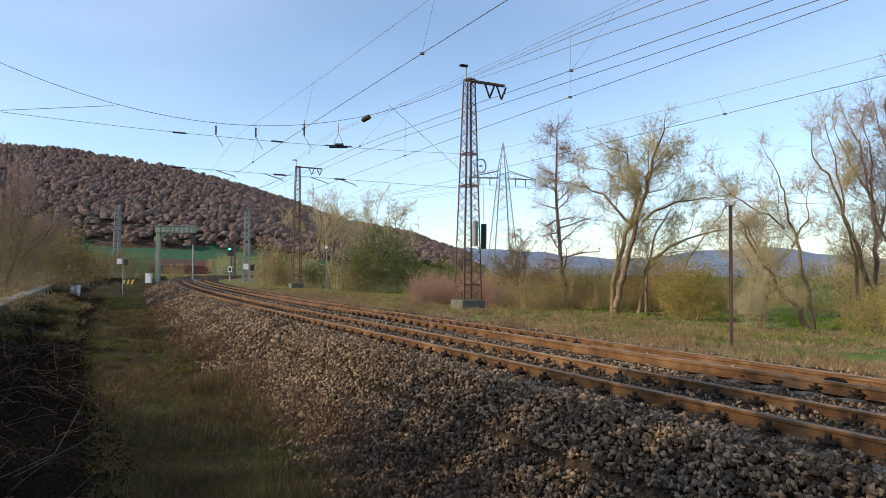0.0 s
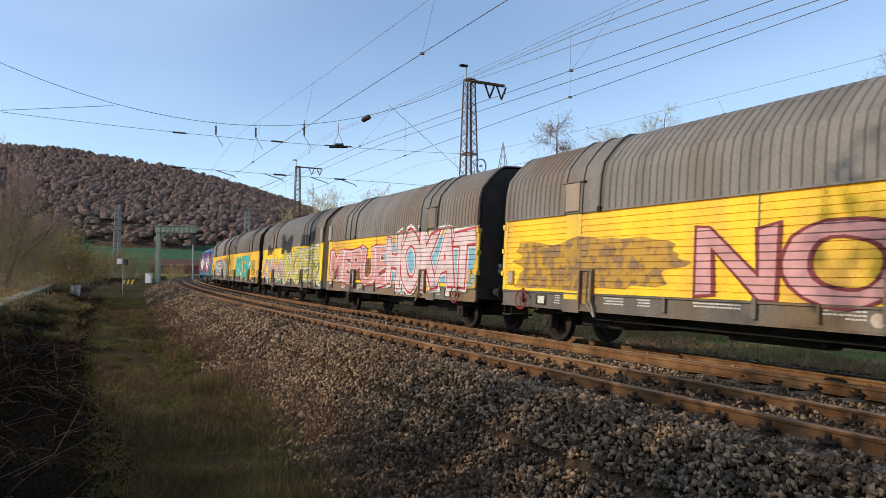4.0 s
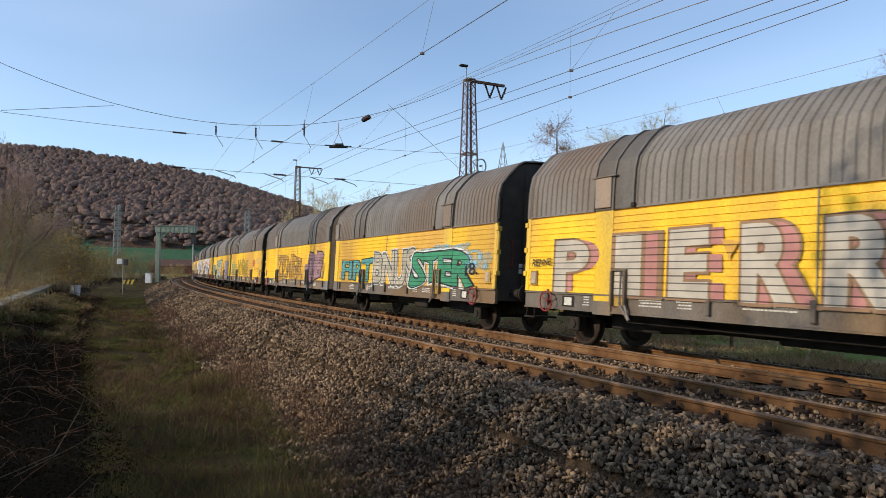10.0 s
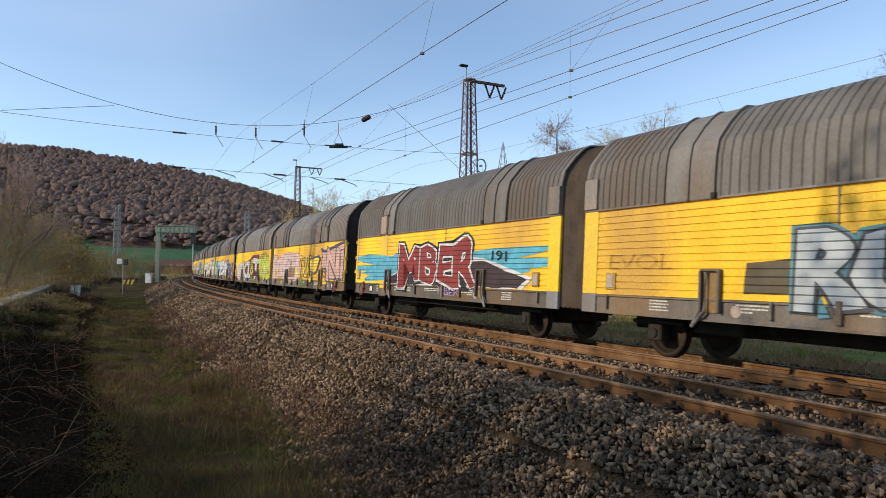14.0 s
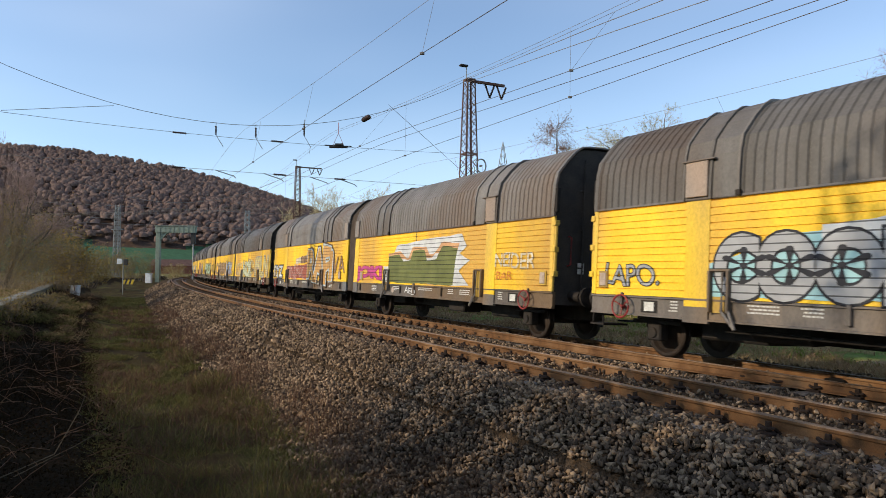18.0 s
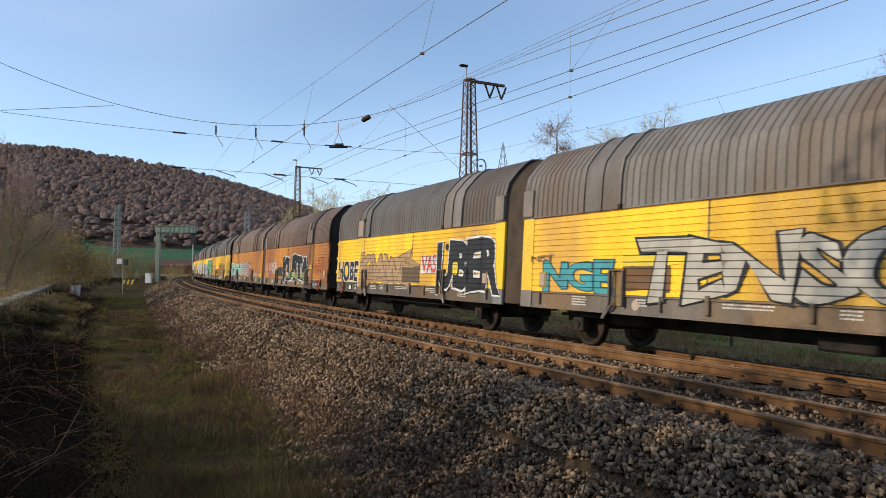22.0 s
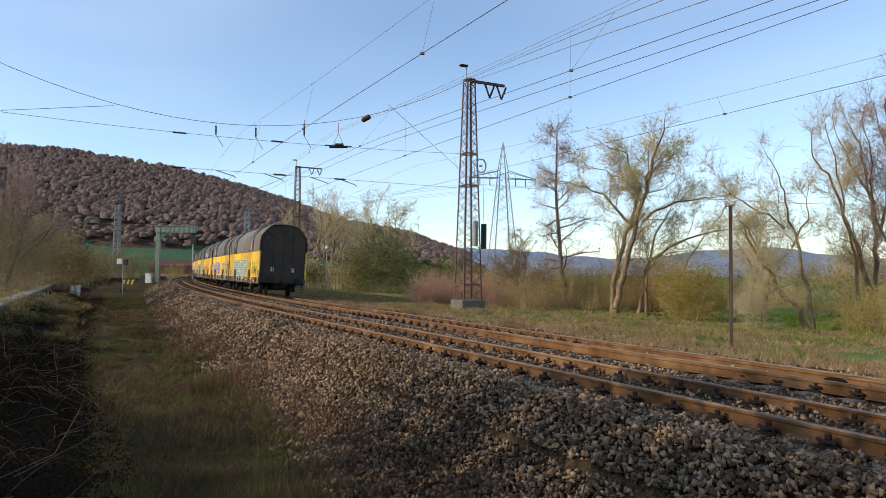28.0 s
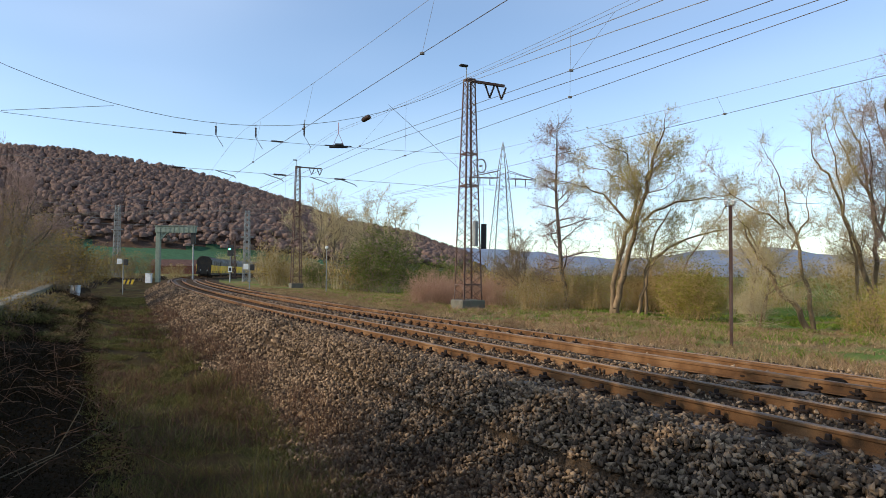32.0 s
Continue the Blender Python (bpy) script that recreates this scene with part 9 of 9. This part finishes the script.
def span_mast(at, h, label, arm, lamp=True, weights=True):
    e = tagged(empty("lattice_mast", pose(*at, 0, 0, SPAN_YAW + 180)), label, "mast")
    bm = bmesh.new()
    box(bm, -0.78, 0.78, -0.72, 0.72, -0.9, 0.16, 0.06)
    part("foundation", bm, M_CONC, e, "stained concrete footing")
    lattice(e, h, 1.25, 0.55, 0.085, 0.80, 0.019, None, weights)
    for z, w in ((1.05, 1.2), (h - 0.05, 0.58), (h - 4.5, 0.8), (h - 6.4, 0.9)):
        bm = bmesh.new()
        for sy in (1, -1):
            box(bm, -w / 2, w / 2, min(sy * w / 2, sy * (w / 2 - 0.05)), max(sy * w / 2, sy * (w / 2 - 0.05)), z - 0.04, z + 0.04)
            box(bm, min(sy * w / 2, sy * (w / 2 - 0.05)), max(sy * w / 2, sy * (w / 2 - 0.05)), -w / 2, w / 2, z - 0.04, z + 0.04)
        part("ring_frame", bm, M_STEEL, e)
    if arm:
        bm = bmesh.new()
        box(bm, -0.3, arm, -0.09, -0.03, h - 0.16, h - 0.02)
        box(bm, -0.3, arm, 0.03, 0.09, h - 0.16, h - 0.02)
        part("top_arm", bm, M_STEEL, e)
        for cx in (arm * 0.58, arm * 0.92):
            insulator(e, (cx - 0.33, 0, h - 0.15), (cx, 0, h - 0.95), 0.075, 8)
            insulator(e, (cx + 0.33, 0, h - 0.15), (cx, 0, h - 0.95), 0.075, 8)
    if lamp:
        bm = bmesh.new()
        tube(bm, [(-0.2, 0, h), (-0.2, 0, h + 0.75)], 0.025, 6)
        part("lamp_pole", bm, M_GALV, e)
        bm = bmesh.new()
        box(bm, -0.65, -0.12, -0.14, 0.14, h + 0.70, h + 0.82, 0.04)
        part("lamp_head", bm, M_BLACK, e, "dark floodlight head")
    if weights:
        for wx, wz, m in ((0.05, 3.3, M_GALV), (0.62, 3.15, M_BLACK)):
            bm = bmesh.new()
            prof = []
            for k in range(9):
                prof += [(0.155, wz + k * 0.165), (0.165, wz + k * 0.165 + 0.02), (0.165, wz + k * 0.165 + 0.14)]
            lathe(bm, prof, 14, "Z", (wx, -0.75, 0))
            part("tension_weight", bm, m, e, "stack of round tension weights")
            bm = bmesh.new()
            tube(bm, [(wx, -0.75, wz + 1.4), (wx, -0.6, 8.0)], 0.012, 5)
            part("weight_rope", bm, M_WIRE, e)
        bm = bmesh.new()
        ring = [(0.5 + 0.32 * math.cos(a), -0.62, 8.05 + 0.4 * math.sin(a)) for a in np.linspace(0, 2 * math.pi, 19)]
        tube(bm, ring, 0.04, 6, False)
        tube(bm, [(0.5, -0.66, 8.05), (0.5, -0.5, 8.05)], 0.07, 8)
        part("tension_wheel", bm, M_GALV, e)
    return e


def gz(x, y):
    return float(ground_height(np.array([float(x)]), np.array([float(y)]))[0][0])


span_mast((M1.x, M1.y, gz(M1.x, M1.y) + 0.4), 13.3, "tall rusty lattice mast with tension weights and top arm", 2.45)
span_mast((-18.5, 85.0, 0.1), 15.0, "rusty lattice mast farther along the line", 3.1, True, False)
span_mast((ML.x, ML.y, gz(ML.x, ML.y)), 13.4, "rusty lattice mast on the old platform", 0, False, False)
span_mast((-45.4, 70.0, gz(-45.4, 70.0)), 14.0, "lattice mast among bushes on the platform", 0, False, False)

# head span over the tracks: sagging carrier, two level span wires, insulators and hangers
hs = tagged(empty("head_span"), "cross-span wires carrying the overhead line", "overhead line")
wire(hs, [on_span(t, 9.04 + 4.2 * ((t - 14.4) / 14.4) ** 2) for t in np.linspace(0.2, 28.6, 22)], 0.013, "carrier_wire")
wire(hs, [on_span(t, 8.38 + 0.4 * ((t - 14) / 14.4) ** 2) for t in np.linspace(0.3, 28.6, 12)], 0.010, "upper_span_wire")
wire(hs, [on_span(t, 6.69) for t in (0.3, 8, 16, 28.6)], 0.010, "lower_span_wire")
wire(hs, [on_span(19.0, 9.36), on_span(23.4, 8.62)], 0.012, "tie_wire")
for t, z0, z1 in ((14.4, 9.0, 8.35), (12.45, 9.1, 8.4), (9.95, 9.6, 8.75)):
    insulator(hs, on_span(t, z0 - 0.1), on_span(t, z1 + 0.1), 0.055, 7)
    wire(hs, [on_span(t, z0 + 0.1), on_span(t, z0 - 0.1)], 0.015, "hanger")
    wire(hs, [on_span(t, z1 + 0.1), on_span(t - 0.35, z1 - 0.45), on_span(t - 0.3, 7.95)], 0.014, "hanger")
for t, z in ((16.1, 8.38), (11.35, 8.41), (16.1, 6.69), (11.2, 6.69), (7.95, 6.69)):
    insulator(hs, on_span(t + 0.32, z), on_span(t - 0.32, z), 0.06, 6)
for t in (14.4, 12.0, 9.6, 8.0):
    wire(hs, [on_span(t, 6.69), on_span(t - 0.9, 6.45), on_span(t - 1.0, 6.35)], 0.022, "steady_arm")
# second head span farther on
h2 = tagged(empty("head_span"), "distant cross-span wires of the overhead line", "overhead line")
A2, B2 = Vector((-18.5, 85.0, 0)), Vector((-45.4, 70.0, 0))
wire(h2, [A2.lerp(B2, f) + Vector((0, 0, 9.6 + 5.0 * (2 * f - 1) ** 2)) for f in np.linspace(0, 1, 13)], 0.03, "carrier_wire")
wire(h2, [A2 + Vector((0, 0, 8.9)), B2 + Vector((0, 0, 8.9))], 0.022, "upper_span_wire")
wire(h2, [A2 + Vector((0, 0, 6.9)), B2 + Vector((0, 0, 6.9))], 0.022, "lower_span_wire")
for f in (0.35, 0.55, 0.75):
    insulator(h2, A2.lerp(B2, f) + Vector((0, 0, 9.7)), A2.lerp(B2, f) + Vector((0, 0, 9.0)), 0.08, 6)
    wire(h2, [A2.lerp(B2, f - 0.09) + Vector((0, 0, 7.5)), A2.lerp(B2, f) + Vector((0, 0, 7.5)), A2.lerp(B2, f + 0.02) + Vector((0, 0, 6.6))], 0.03, "steady_arm")


def along(lat_of, z_of, s0, s1, step=3.0):
    out = []
    for s in np.arange(s0, s1 + 0.01, step):
        x, y, _ = on_track(s, lat_of(s), 0, False, False)
        out.append((x, y, z_of(s) + float(rise(s))))
    return out


def catenary(label, lat_c, lat_m, zc, zm, s0, s1, drops, r=0.0065):
    """Contact wire, messenger that sags between supports near s = 41 and 96, and droppers."""
    e = tagged(empty("overhead_line"), label, "overhead line", "overhead lines of the tracks")

    def zmess(s):
        f = ((s - 41) / 55.0) % 1.0
        return zm - 0.9 * 4 * f * (1 - f) + 0.35
    climb = 0.035 if "connection" in label else 0.0
    wire(e, along(lambda s: lat_c, lambda s: zc + climb * (min(s, 32) - 20), s0, s1), r * 1.15, "contact_wire", M_COPPER)
    if zm:
        wire(e, along(lambda s: lat_m, zmess, s0, s1), r * 0.8, "messenger_wire")
        for s in drops:
            a, b = along(lambda q: lat_c, lambda q: zc + climb * (min(q, 32) - 20), s, s)[0], along(lambda q: lat_m, zmess, s, s)[0]
            wire(e, [a, b], 0.004, "dropper")
            bm = bmesh.new()
            box(bm, a[0] - 0.05, a[0] + 0.05, a[1] - 0.02, a[1] + 0.02, a[2] - 0.03, a[2] + 0.03, 0.01)
            part("dropper_clamp", bm, M_WIRE, e)
    return e


catenary("overhead wire above the track of the train", -0.12, -0.15, 6.13, 8.42, -20, 150, (10, 21, 31, 50, 62, 74, 86))
catenary("overhead wire above the near track", 4.6, 4.3, 6.2, 8.0, -20, 150, (8, 20, 28.5, 36, 50, 62, 74))
catenary("overhead wire of the track connection", 0.98, -0.35, 6.3, 8.42, -20, 75, (19.6, 33, 52))
catenary("second thin wire of the track connection", 0.62, 0, 6.2, 0, -20, 46, ())
catenary("overhead wire of a side track", -5.3, -5.0, 6.22, 7.15, -20, 60, (20.5, 36))
# section insulator hung in the wires
si = tagged(empty("section_insulator"), "dark section insulator hung in the overhead wires", "insulator")
p0 = Vector(along(lambda s: 2.4, lambda s: 6.3, 31.5, 31.5)[0])
bm = bmesh.new()
box(bm, -0.55, 0.55, -0.10, 0.10, -0.05, 0.07, 0.02)
box(bm, -0.2, 0.3, -0.2, 0.2, 0.05, 0.2, 0.03)
tube(bm, [(-0.8, 0, 0.12), (0.8, 0, 0.05)], 0.03, 6)
o = part("runner", bm, M_BLACK, si)
bm = bmesh.new()
tube(bm, [(-0.35, 0, 0.05), (0.0, 0, 0.85)], 0.012, 5)
tube(bm, [(0.35, 0, 0.05), (0.0, 0, 0.85)], 0.012, 5)
tube(bm, [(0.0, 0, 0.8), (0.0, 0, 1.5)], 0.02, 6)
part("hanger", bm, M_RED, si)
si.matrix_world = Matrix.Translation(p0) @ Matrix.Scale(0.62, 4)
mi_ = tagged(empty("line_insulator"), "dark insulator hung in the messenger wire", "insulator")
insulator(mi_, along(lambda s: -0.15, lambda s: 8.44, 34.9, 34.9)[0], along(lambda s: -0.15, lambda s: 8.44, 35.7, 35.7)[0], 0.12, 4)
# slack tie wires crossing below the carrier
tw = tagged(empty("tie_wires"), "thin slanting tie wires beside the mast", "overhead line")
wire(tw, [on_span(5.2, 11.1), on_span(0.6, 7.8)], 0.012)
wire(tw, [on_span(0.2, 13.2), Vector((4.5, 20.0, 9.1)), Vector((7.5, 14.0, 8.6))], 0.012)
wire(tw, [on_span(0.2, 13.0), Vector((5.2, 20.0, 9.0)), Vector((8.3, 14.0, 8.4))], 0.012)


def pole(name, label, at, h, r0, r1, category, m=None):
    e = tagged(empty(name, Matrix.Translation(at)), label, category)
    bm = bmesh.new()
    tube(bm, [(0, 0, -0.4), (0, 0, h)], [r0, r1], 8)
    part("post", bm, m or M_GALV, e)
    return e


# steel post beside the meadow with two small lamps
e = tagged(empty("steel_post", Matrix.Translation((8.47, 19.8, gz(8.47, 19.8)))), "rusty steel post with two small lamps on top", "post")
bm = bmesh.new()
for y in (-0.042, 0.042):
    box(bm, -0.034, 0.034, y - 0.006, y + 0.006, -0.3, 4.15)
box(bm, -0.006, 0.006, -0.05, 0.05, -0.3, 4.15)
part("post", bm, M_STEEL, e)
for dx in (-0.13, 0.1):
    bm = bmesh.new()
    lathe(bm, [(0.02, 4.15), (0.06, 4.20), (0.075, 4.28), (0.03, 4.32)], 10, "Z", (dx, 0, 0))
    part("lamp_head", bm, M_PLATE, e)
bm = bmesh.new()
tube(bm, [(-0.15, 0, 4.13), (0.13, 0, 4.15)], 0.02, 6)
part("cross_piece", bm, M_STEEL, e)
# slim lamp post
e = pole("lamp_post", "slim grey lamp post by the far bushes", (-11.7, 67.7, -0.3), 4.3, 0.05, 0.04, "lamp post")
bm = bmesh.new()
lathe(bm, [(0.04, 4.3), (0.17, 4.4), (0.17, 4.55), (0.05, 4.62)], 12, "Z")
part("lamp_head", bm, M_WHITE, e, "white lamp head")


def shunt_signal(label, at, h, flip=1):
    e = pole("signal", label, at, h, 0.055, 0.05, "signal")
    bm = bmesh.new()
    box(bm, 0.06, 0.46, -0.15, 0.1, h - 0.45, h + 0.15, 0.03)
    part("lamp_case", bm, M_BLACK, e, "black signal lamp case")
    bm = bmesh.new()
    box(bm, -0.62, -0.12, -0.06, -0.03, h - 0.35, h + 0.2, 0.02)
    part("sign_board", bm, M_WHITE, e, "white board")
    bm = bmesh.new()
    box(bm, -0.1, 0.1, -0.04, 0.04, h - 0.2, h + 0.05, 0.01)
    part("bracket", bm, M_GALV, e)
    return e


shunt_signal("small signal on a post by the ditch", (-32.75, 69.0, -0.6), 3.3)
shunt_signal("small signal on a post beside the track", (-19.3, 67.3, -0.25), 2.5)
# main signal showing green
M_GREENLIGHT = bpy.data.materials.new("green_signal_light")
M_GREENLIGHT.use_nodes = True
gb = M_GREENLIGHT.node_tree.nodes["Principled BSDF"]
gb.inputs["Base Color"].default_value = (0.05, 0.5, 0.35, 1)
gb.inputs["Emission Color"].default_value = (0.15, 1.0, 0.6, 1)
gb.inputs["Emission Strength"].default_value = 6.0
e = pole("main_signal", "tall main signal showing a green light", (-37.9, 120.0, -0.4), 6.0, 0.11, 0.09, "signal")
bm = bmesh.new()
box(bm, -0.55, 0.55, -0.15, 0.15, 4.9, 6.8, 0.08)
part("signal_head", bm, M_BLACK, e, "black signal head")
bm = bmesh.new()
lathe(bm, [(0.17, -0.17), (0.17, -0.2), (0.05, -0.2)], 14, "Y", (-0.1, 0, 6.1))
part("green_lamp", bm, M_GREENLIGHT, e, "lit green lamp")
bm = bmesh.new()
box(bm, -0.35, 0.35, -0.14, -0.11, 2.0, 3.0, 0.03)
part("name_board", bm, M_WHITE, e, "white board")
bm = bmesh.new()
box(bm, -0.22, 0.22, -0.16, -0.145, 2.2, 2.8)
part("board_field", bm, M_BLACK, e)
bm = bmesh.new()
box(bm, -0.8, 0.8, -0.3, 0.3, 4.1, 4.2, 0.02)
part("platform", bm, M_GALV, e)
# signal gantry
e = tagged(empty("signal_gantry", Matrix.Translation((-55.0, 130.0, 0.0))), "green-grey steel signal gantry over the line", "gantry")
bm = bmesh.new()
box(bm, -0.4, 0.4, -0.35, 0.35, -0.5, 10.5, 0.04)
for z in np.arange(0.5, 9.6, 0.8):
    box(bm, -0.44, 0.44, -0.39, 0.39, z, z + 0.12)
part("post", bm, M_GREENSTEEL, e)
bm = bmesh.new()
box(bm, -0.5, 7.2, -0.5, 0.5, 9.1, 10.3, 0.03)
box(bm, -0.6, 7.3, -0.6, 0.6, 10.3, 10.5)
for x in np.arange(0.4, 7.0, 0.9):
    box(bm, x, x + 0.1, -0.56, 0.56, 9.1, 10.35)
part("beam", bm, M_GREENSTEEL, e)
bm = bmesh.new()
v = [bm.verts.new(p) for p in ((0.4, -0.2, 9.1), (1.8, -0.2, 9.1), (0.4, -0.2, 7.6), (0.4, 0.2, 9.1), (1.8, 0.2, 9.1), (0.4, 0.2, 7.6))]
for f in ((0, 1, 2), (5, 4, 3), (0, 3, 4, 1), (1, 4, 5, 2), (2, 5, 3, 0)):
    bm.faces.new([v[i] for i in f])
part("knee_brace", bm, M_GREENSTEEL, e)
bm = bmesh.new()
box(bm, 6.3, 7.1, -0.3, 0.3, 7.0, 9.1, 0.05)
part("signal_head", bm, M_BLACK, e, "black signal head seen from its side")
bm = bmesh.new()
tube(bm, [(6.75, 0, -0.5), (6.75, 0, 7.0)], 0.16, 8)
part("post", bm, M_GALV, e)
bm = bmesh.new()
box(bm, 1.6, 2.1, -0.2, 0.2, 7.6, 8.6, 0.05)
tube(bm, [(1.85, 0, 8.5), (1.85, 0, 9.1)], 0.05, 6)
part("signal_head", bm, M_BLACK, e)
# plain masts in the distance
for at, h, lbl in (((-67.9, 140.0, 0.0), 15.4, "distant grey lattice mast"), ((-37.9, 130.0, -0.3), 13.8, "distant grey lattice mast"), ((-49.9, 160.0, 0.0), 10.6, "distant rusty mast")):
    e = tagged(empty("lattice_mast", Matrix.Translation(at)), lbl + " beside the line", "mast")
    lattice(e, h, 1.3, 0.8, 0.14, 1.4, 0.06, M_GALV if "grey" in lbl else M_STEEL)
    bm = bmesh.new()
    box(bm, -1.2, 1.2, -0.1, 0.1, h - 5.2, h - 5.0)
    part("cross_bar", bm, M_GALV, e)
# cabinets and small things by the line
def cabinet(label, at, w, d, h, m):
    e = tagged(empty("line_cabinet", Matrix.Translation(at)), label, "cabinet")
    bm = bmesh.new()
    box(bm, -w / 2, w / 2, -d / 2, d / 2, -0.2, h, 0.03)
    part("case", bm, m, e)
    bm = bmesh.new()
    box(bm, -w / 2 - 0.04, w / 2 + 0.04, -d / 2 - 0.04, d / 2 + 0.04, h, h + 0.07, 0.02)
    part("lid", bm, m, e)
    bm = bmesh.new()
    box(bm, -w / 2 + 0.06, w / 2 - 0.06, -d / 2 - 0.012, -d / 2 - 0.002, 0.1, h - 0.08, 0.01)
    part("door", bm, m, e)


cabinet("white line-side cabinet by the gantry", (-43.2, 99.0, 0.1), 0.85, 0.5, 1.2, M_WHITE)
cabinet("pale grey cabinet on the old platform", (-32.7, 60.0, gz(-32.7, 60.0)), 0.7, 0.5, 0.75, M_WHITE)
M_HAZ = mat("hazard_yellow", (0.62, 0.42, 0.03), (0.5, 0.33, 0.03), 0.6, 0, 5, 50, 0.1, 0.002)
e = tagged(empty("hazard_board", Matrix.Translation((-36.5, 78.0, 0.1))), "black and yellow striped buffer board", "sign")
for k in range(5):
    bm = bmesh.new()
    v = [bm.verts.new((-0.6 + 0.24 * k + a, b, c)) for b in (-0.03, 0.03) for a, c in ((0, 0), (0.24, 0), (0.44, 0.55), (0.2, 0.55))]
    for f in ((0, 1, 2, 3), (7, 6, 5, 4), (0, 4, 5, 1), (1, 5, 6, 2), (2, 6, 7, 3), (3, 7, 4, 0)):
        bm.faces.new([v[i] for i in f])
    part("stripe", bm, M_BLACK if k % 2 else M_HAZ, e)
# barn behind the gantry
M_BRICKRED = mat("red_barn_wall", (0.20, 0.075, 0.05), (0.15, 0.06, 0.045), 0.9, 0, 1.0, 20, 0.2, 0.02)
M_TILE = mat("barn_roof", (0.13, 0.07, 0.055), (0.09, 0.05, 0.04), 0.9, 0, 1, 12, 0.3, 0.03)
e = tagged(empty("barn", pose(-112.0, 290.0, 0.5, 0, 0, 12)), "long low red-brown barn below the field", "barn")
bm = bmesh.new()
box(bm, -12, 12, -4, 4, -1, 3.6)
part("wall", bm, M_BRICKRED, e)
bm = bmesh.new()
v = [bm.verts.new(p) for p in ((-12.5, -4.6, 3.5), (12.5, -4.6, 3.5), (12.5, 4.6, 3.5), (-12.5, 4.6, 3.5), (-12.5, 0, 6.3), (12.5, 0, 6.3))]
for f in ((0, 1, 5, 4), (2, 3, 4, 5), (0, 4, 3), (1, 2, 5), (3, 2, 1, 0)):
    bm.faces.new([v[i] for i in f])
part("roof", bm, M_TILE, e)

# high-voltage pylon beyond the trees
e = tagged(empty("power_pylon", pose(11.5, 130.0, -0.8, 0, 0, 12)), "grey lattice power pylon beyond the trees", "pylon")
lattice(e, 22.0, 5.6, 1.7, 0.16, 2.6, 0.035, M_GALV)
bm = bmesh.new()
for sx, sy in ((1, 1), (1, -1), (-1, 1), (-1, -1)):
    tube(bm, [(sx * 0.85, sy * 0.85, 22.0), (0, 0, 28.2)], [0.09, 0.05], 5)
for z in (23.5, 25.0, 26.4):
    w = 0.85 * (28.2 - z) / 6.2
    tube(bm, [(-w, -w, z), (w, -w, z + 0.8), (w, w, z), (-w, w, z + 0.8), (-w, -w, z)], 0.04, 4)
part("peak", bm, M_GALV, e)
for sx in (-1, 1):
    bm = bmesh.new()
    for sy in (-0.8, 0.8):
        tube(bm, [(sx * 0.9, sy, 21.0), (sx * 6.8, 0, 20.9)], 0.07, 5)
        tube(bm, [(sx * 0.9, sy, 22.4), (sx * 6.8, 0, 21.0)], 0.06, 5)
    for k in range(5):
        tube(bm, [(sx * (1.2 + 1.1 * k), -0.6 + 0.12 * k, 21.0), (sx * (1.7 + 1.1 * k), 0.5 - 0.1 * k, 22.2 - 0.25 * k)], 0.04, 4)
    part("crossarm", bm, M_STEEL, e)
    for x in (2.6, 4.6, 6.6):
        insulator(e, (sx * x, 0, 20.9), (sx * x, 0, 19.6), 0.13, 6)
pw = tagged(empty("power_lines"), "thin high-voltage lines running from the pylon", "power line")
for x in (-6.6, -4.6, -2.6, 2.6, 4.6, 6.6):
    p = Vector((11.5 + x * 0.98, 130 + x * 0.2, 18.9))
    q = p + Vector((230, -45, 3))
    wire(pw, [p.lerp(q, f) - Vector((0, 0, 7 * 4 * f * (1 - f))) for f in np.linspace(0, 1, 14)], 0.012)
    q = p + Vector((-230, 60, 6))
    wire(pw, [p.lerp(q, f) - Vector((0, 0, 7 * 4 * f * (1 - f))) for f in np.linspace(0, 1, 10)], 0.012)

# old platform: concrete edge stones
M_EDGE = mat("old_concrete", (0.25, 0.22, 0.17), (0.16, 0.145, 0.11), 0.95, 0, 2, 40, 0.6, 0.01, vary=0.15, c3=(0.09, 0.085, 0.04))
pf = tagged(empty("platform_edge"), "weathered concrete edge of the overgrown old platform", "platform edge", kind="structure")
bm = bmesh.new()
box(bm, -0.505, 0.505, -0.36, 0.36, -0.45, 0.05, 0.02)
stone0 = part("edge_stone", bm, M_EDGE, pf)
for i, s in enumerate(np.arange(22, 92, 1.0)):
    x, y, _ = on_track(s, 13.0 + float(edge_shift(s)), 0, False, False)
    T = float(np.interp(s, TRK_S, TRK_T))
    m = pose(x, y, 0.22 + float(rise(s)) + random.uniform(-0.012, 0.012), 0, random.uniform(-0.5, 0.5), math.degrees(T) + 90 + 2.0 * (s > 45) + random.uniform(-0.5, 0.5))
    if i == 0:
        stone0.matrix_basis = m
    else:
        share("edge_stone", stone0, m, pf)

# point machine cover and greasing box at the turnout
e = tagged(empty("point_machine", track_frame(13.9, 0.5) @ Matrix.Translation((0, 0.42, -0.06))), "black grease box lying between the rails", "track device")
bm = bmesh.new()
lathe(bm, [(0.02, -0.17), (0.06, -0.16), (0.085, -0.08), (0.085, 0.08), (0.06, 0.16), (0.02, 0.17)], 10, "X")
part("case", bm, M_TAR, e)
bm = bmesh.new()
tube(bm, [(-0.25, 0, 0.0), (-0.6, 0.05, -0.03)], 0.02, 6)
part("rod", bm, M_CLIP, e)


# ---- stones, sleepers and clips ----
lay_sleepers(track_1, True)
lay_sleepers(track_2, False)
scatter_ballast()

motions()
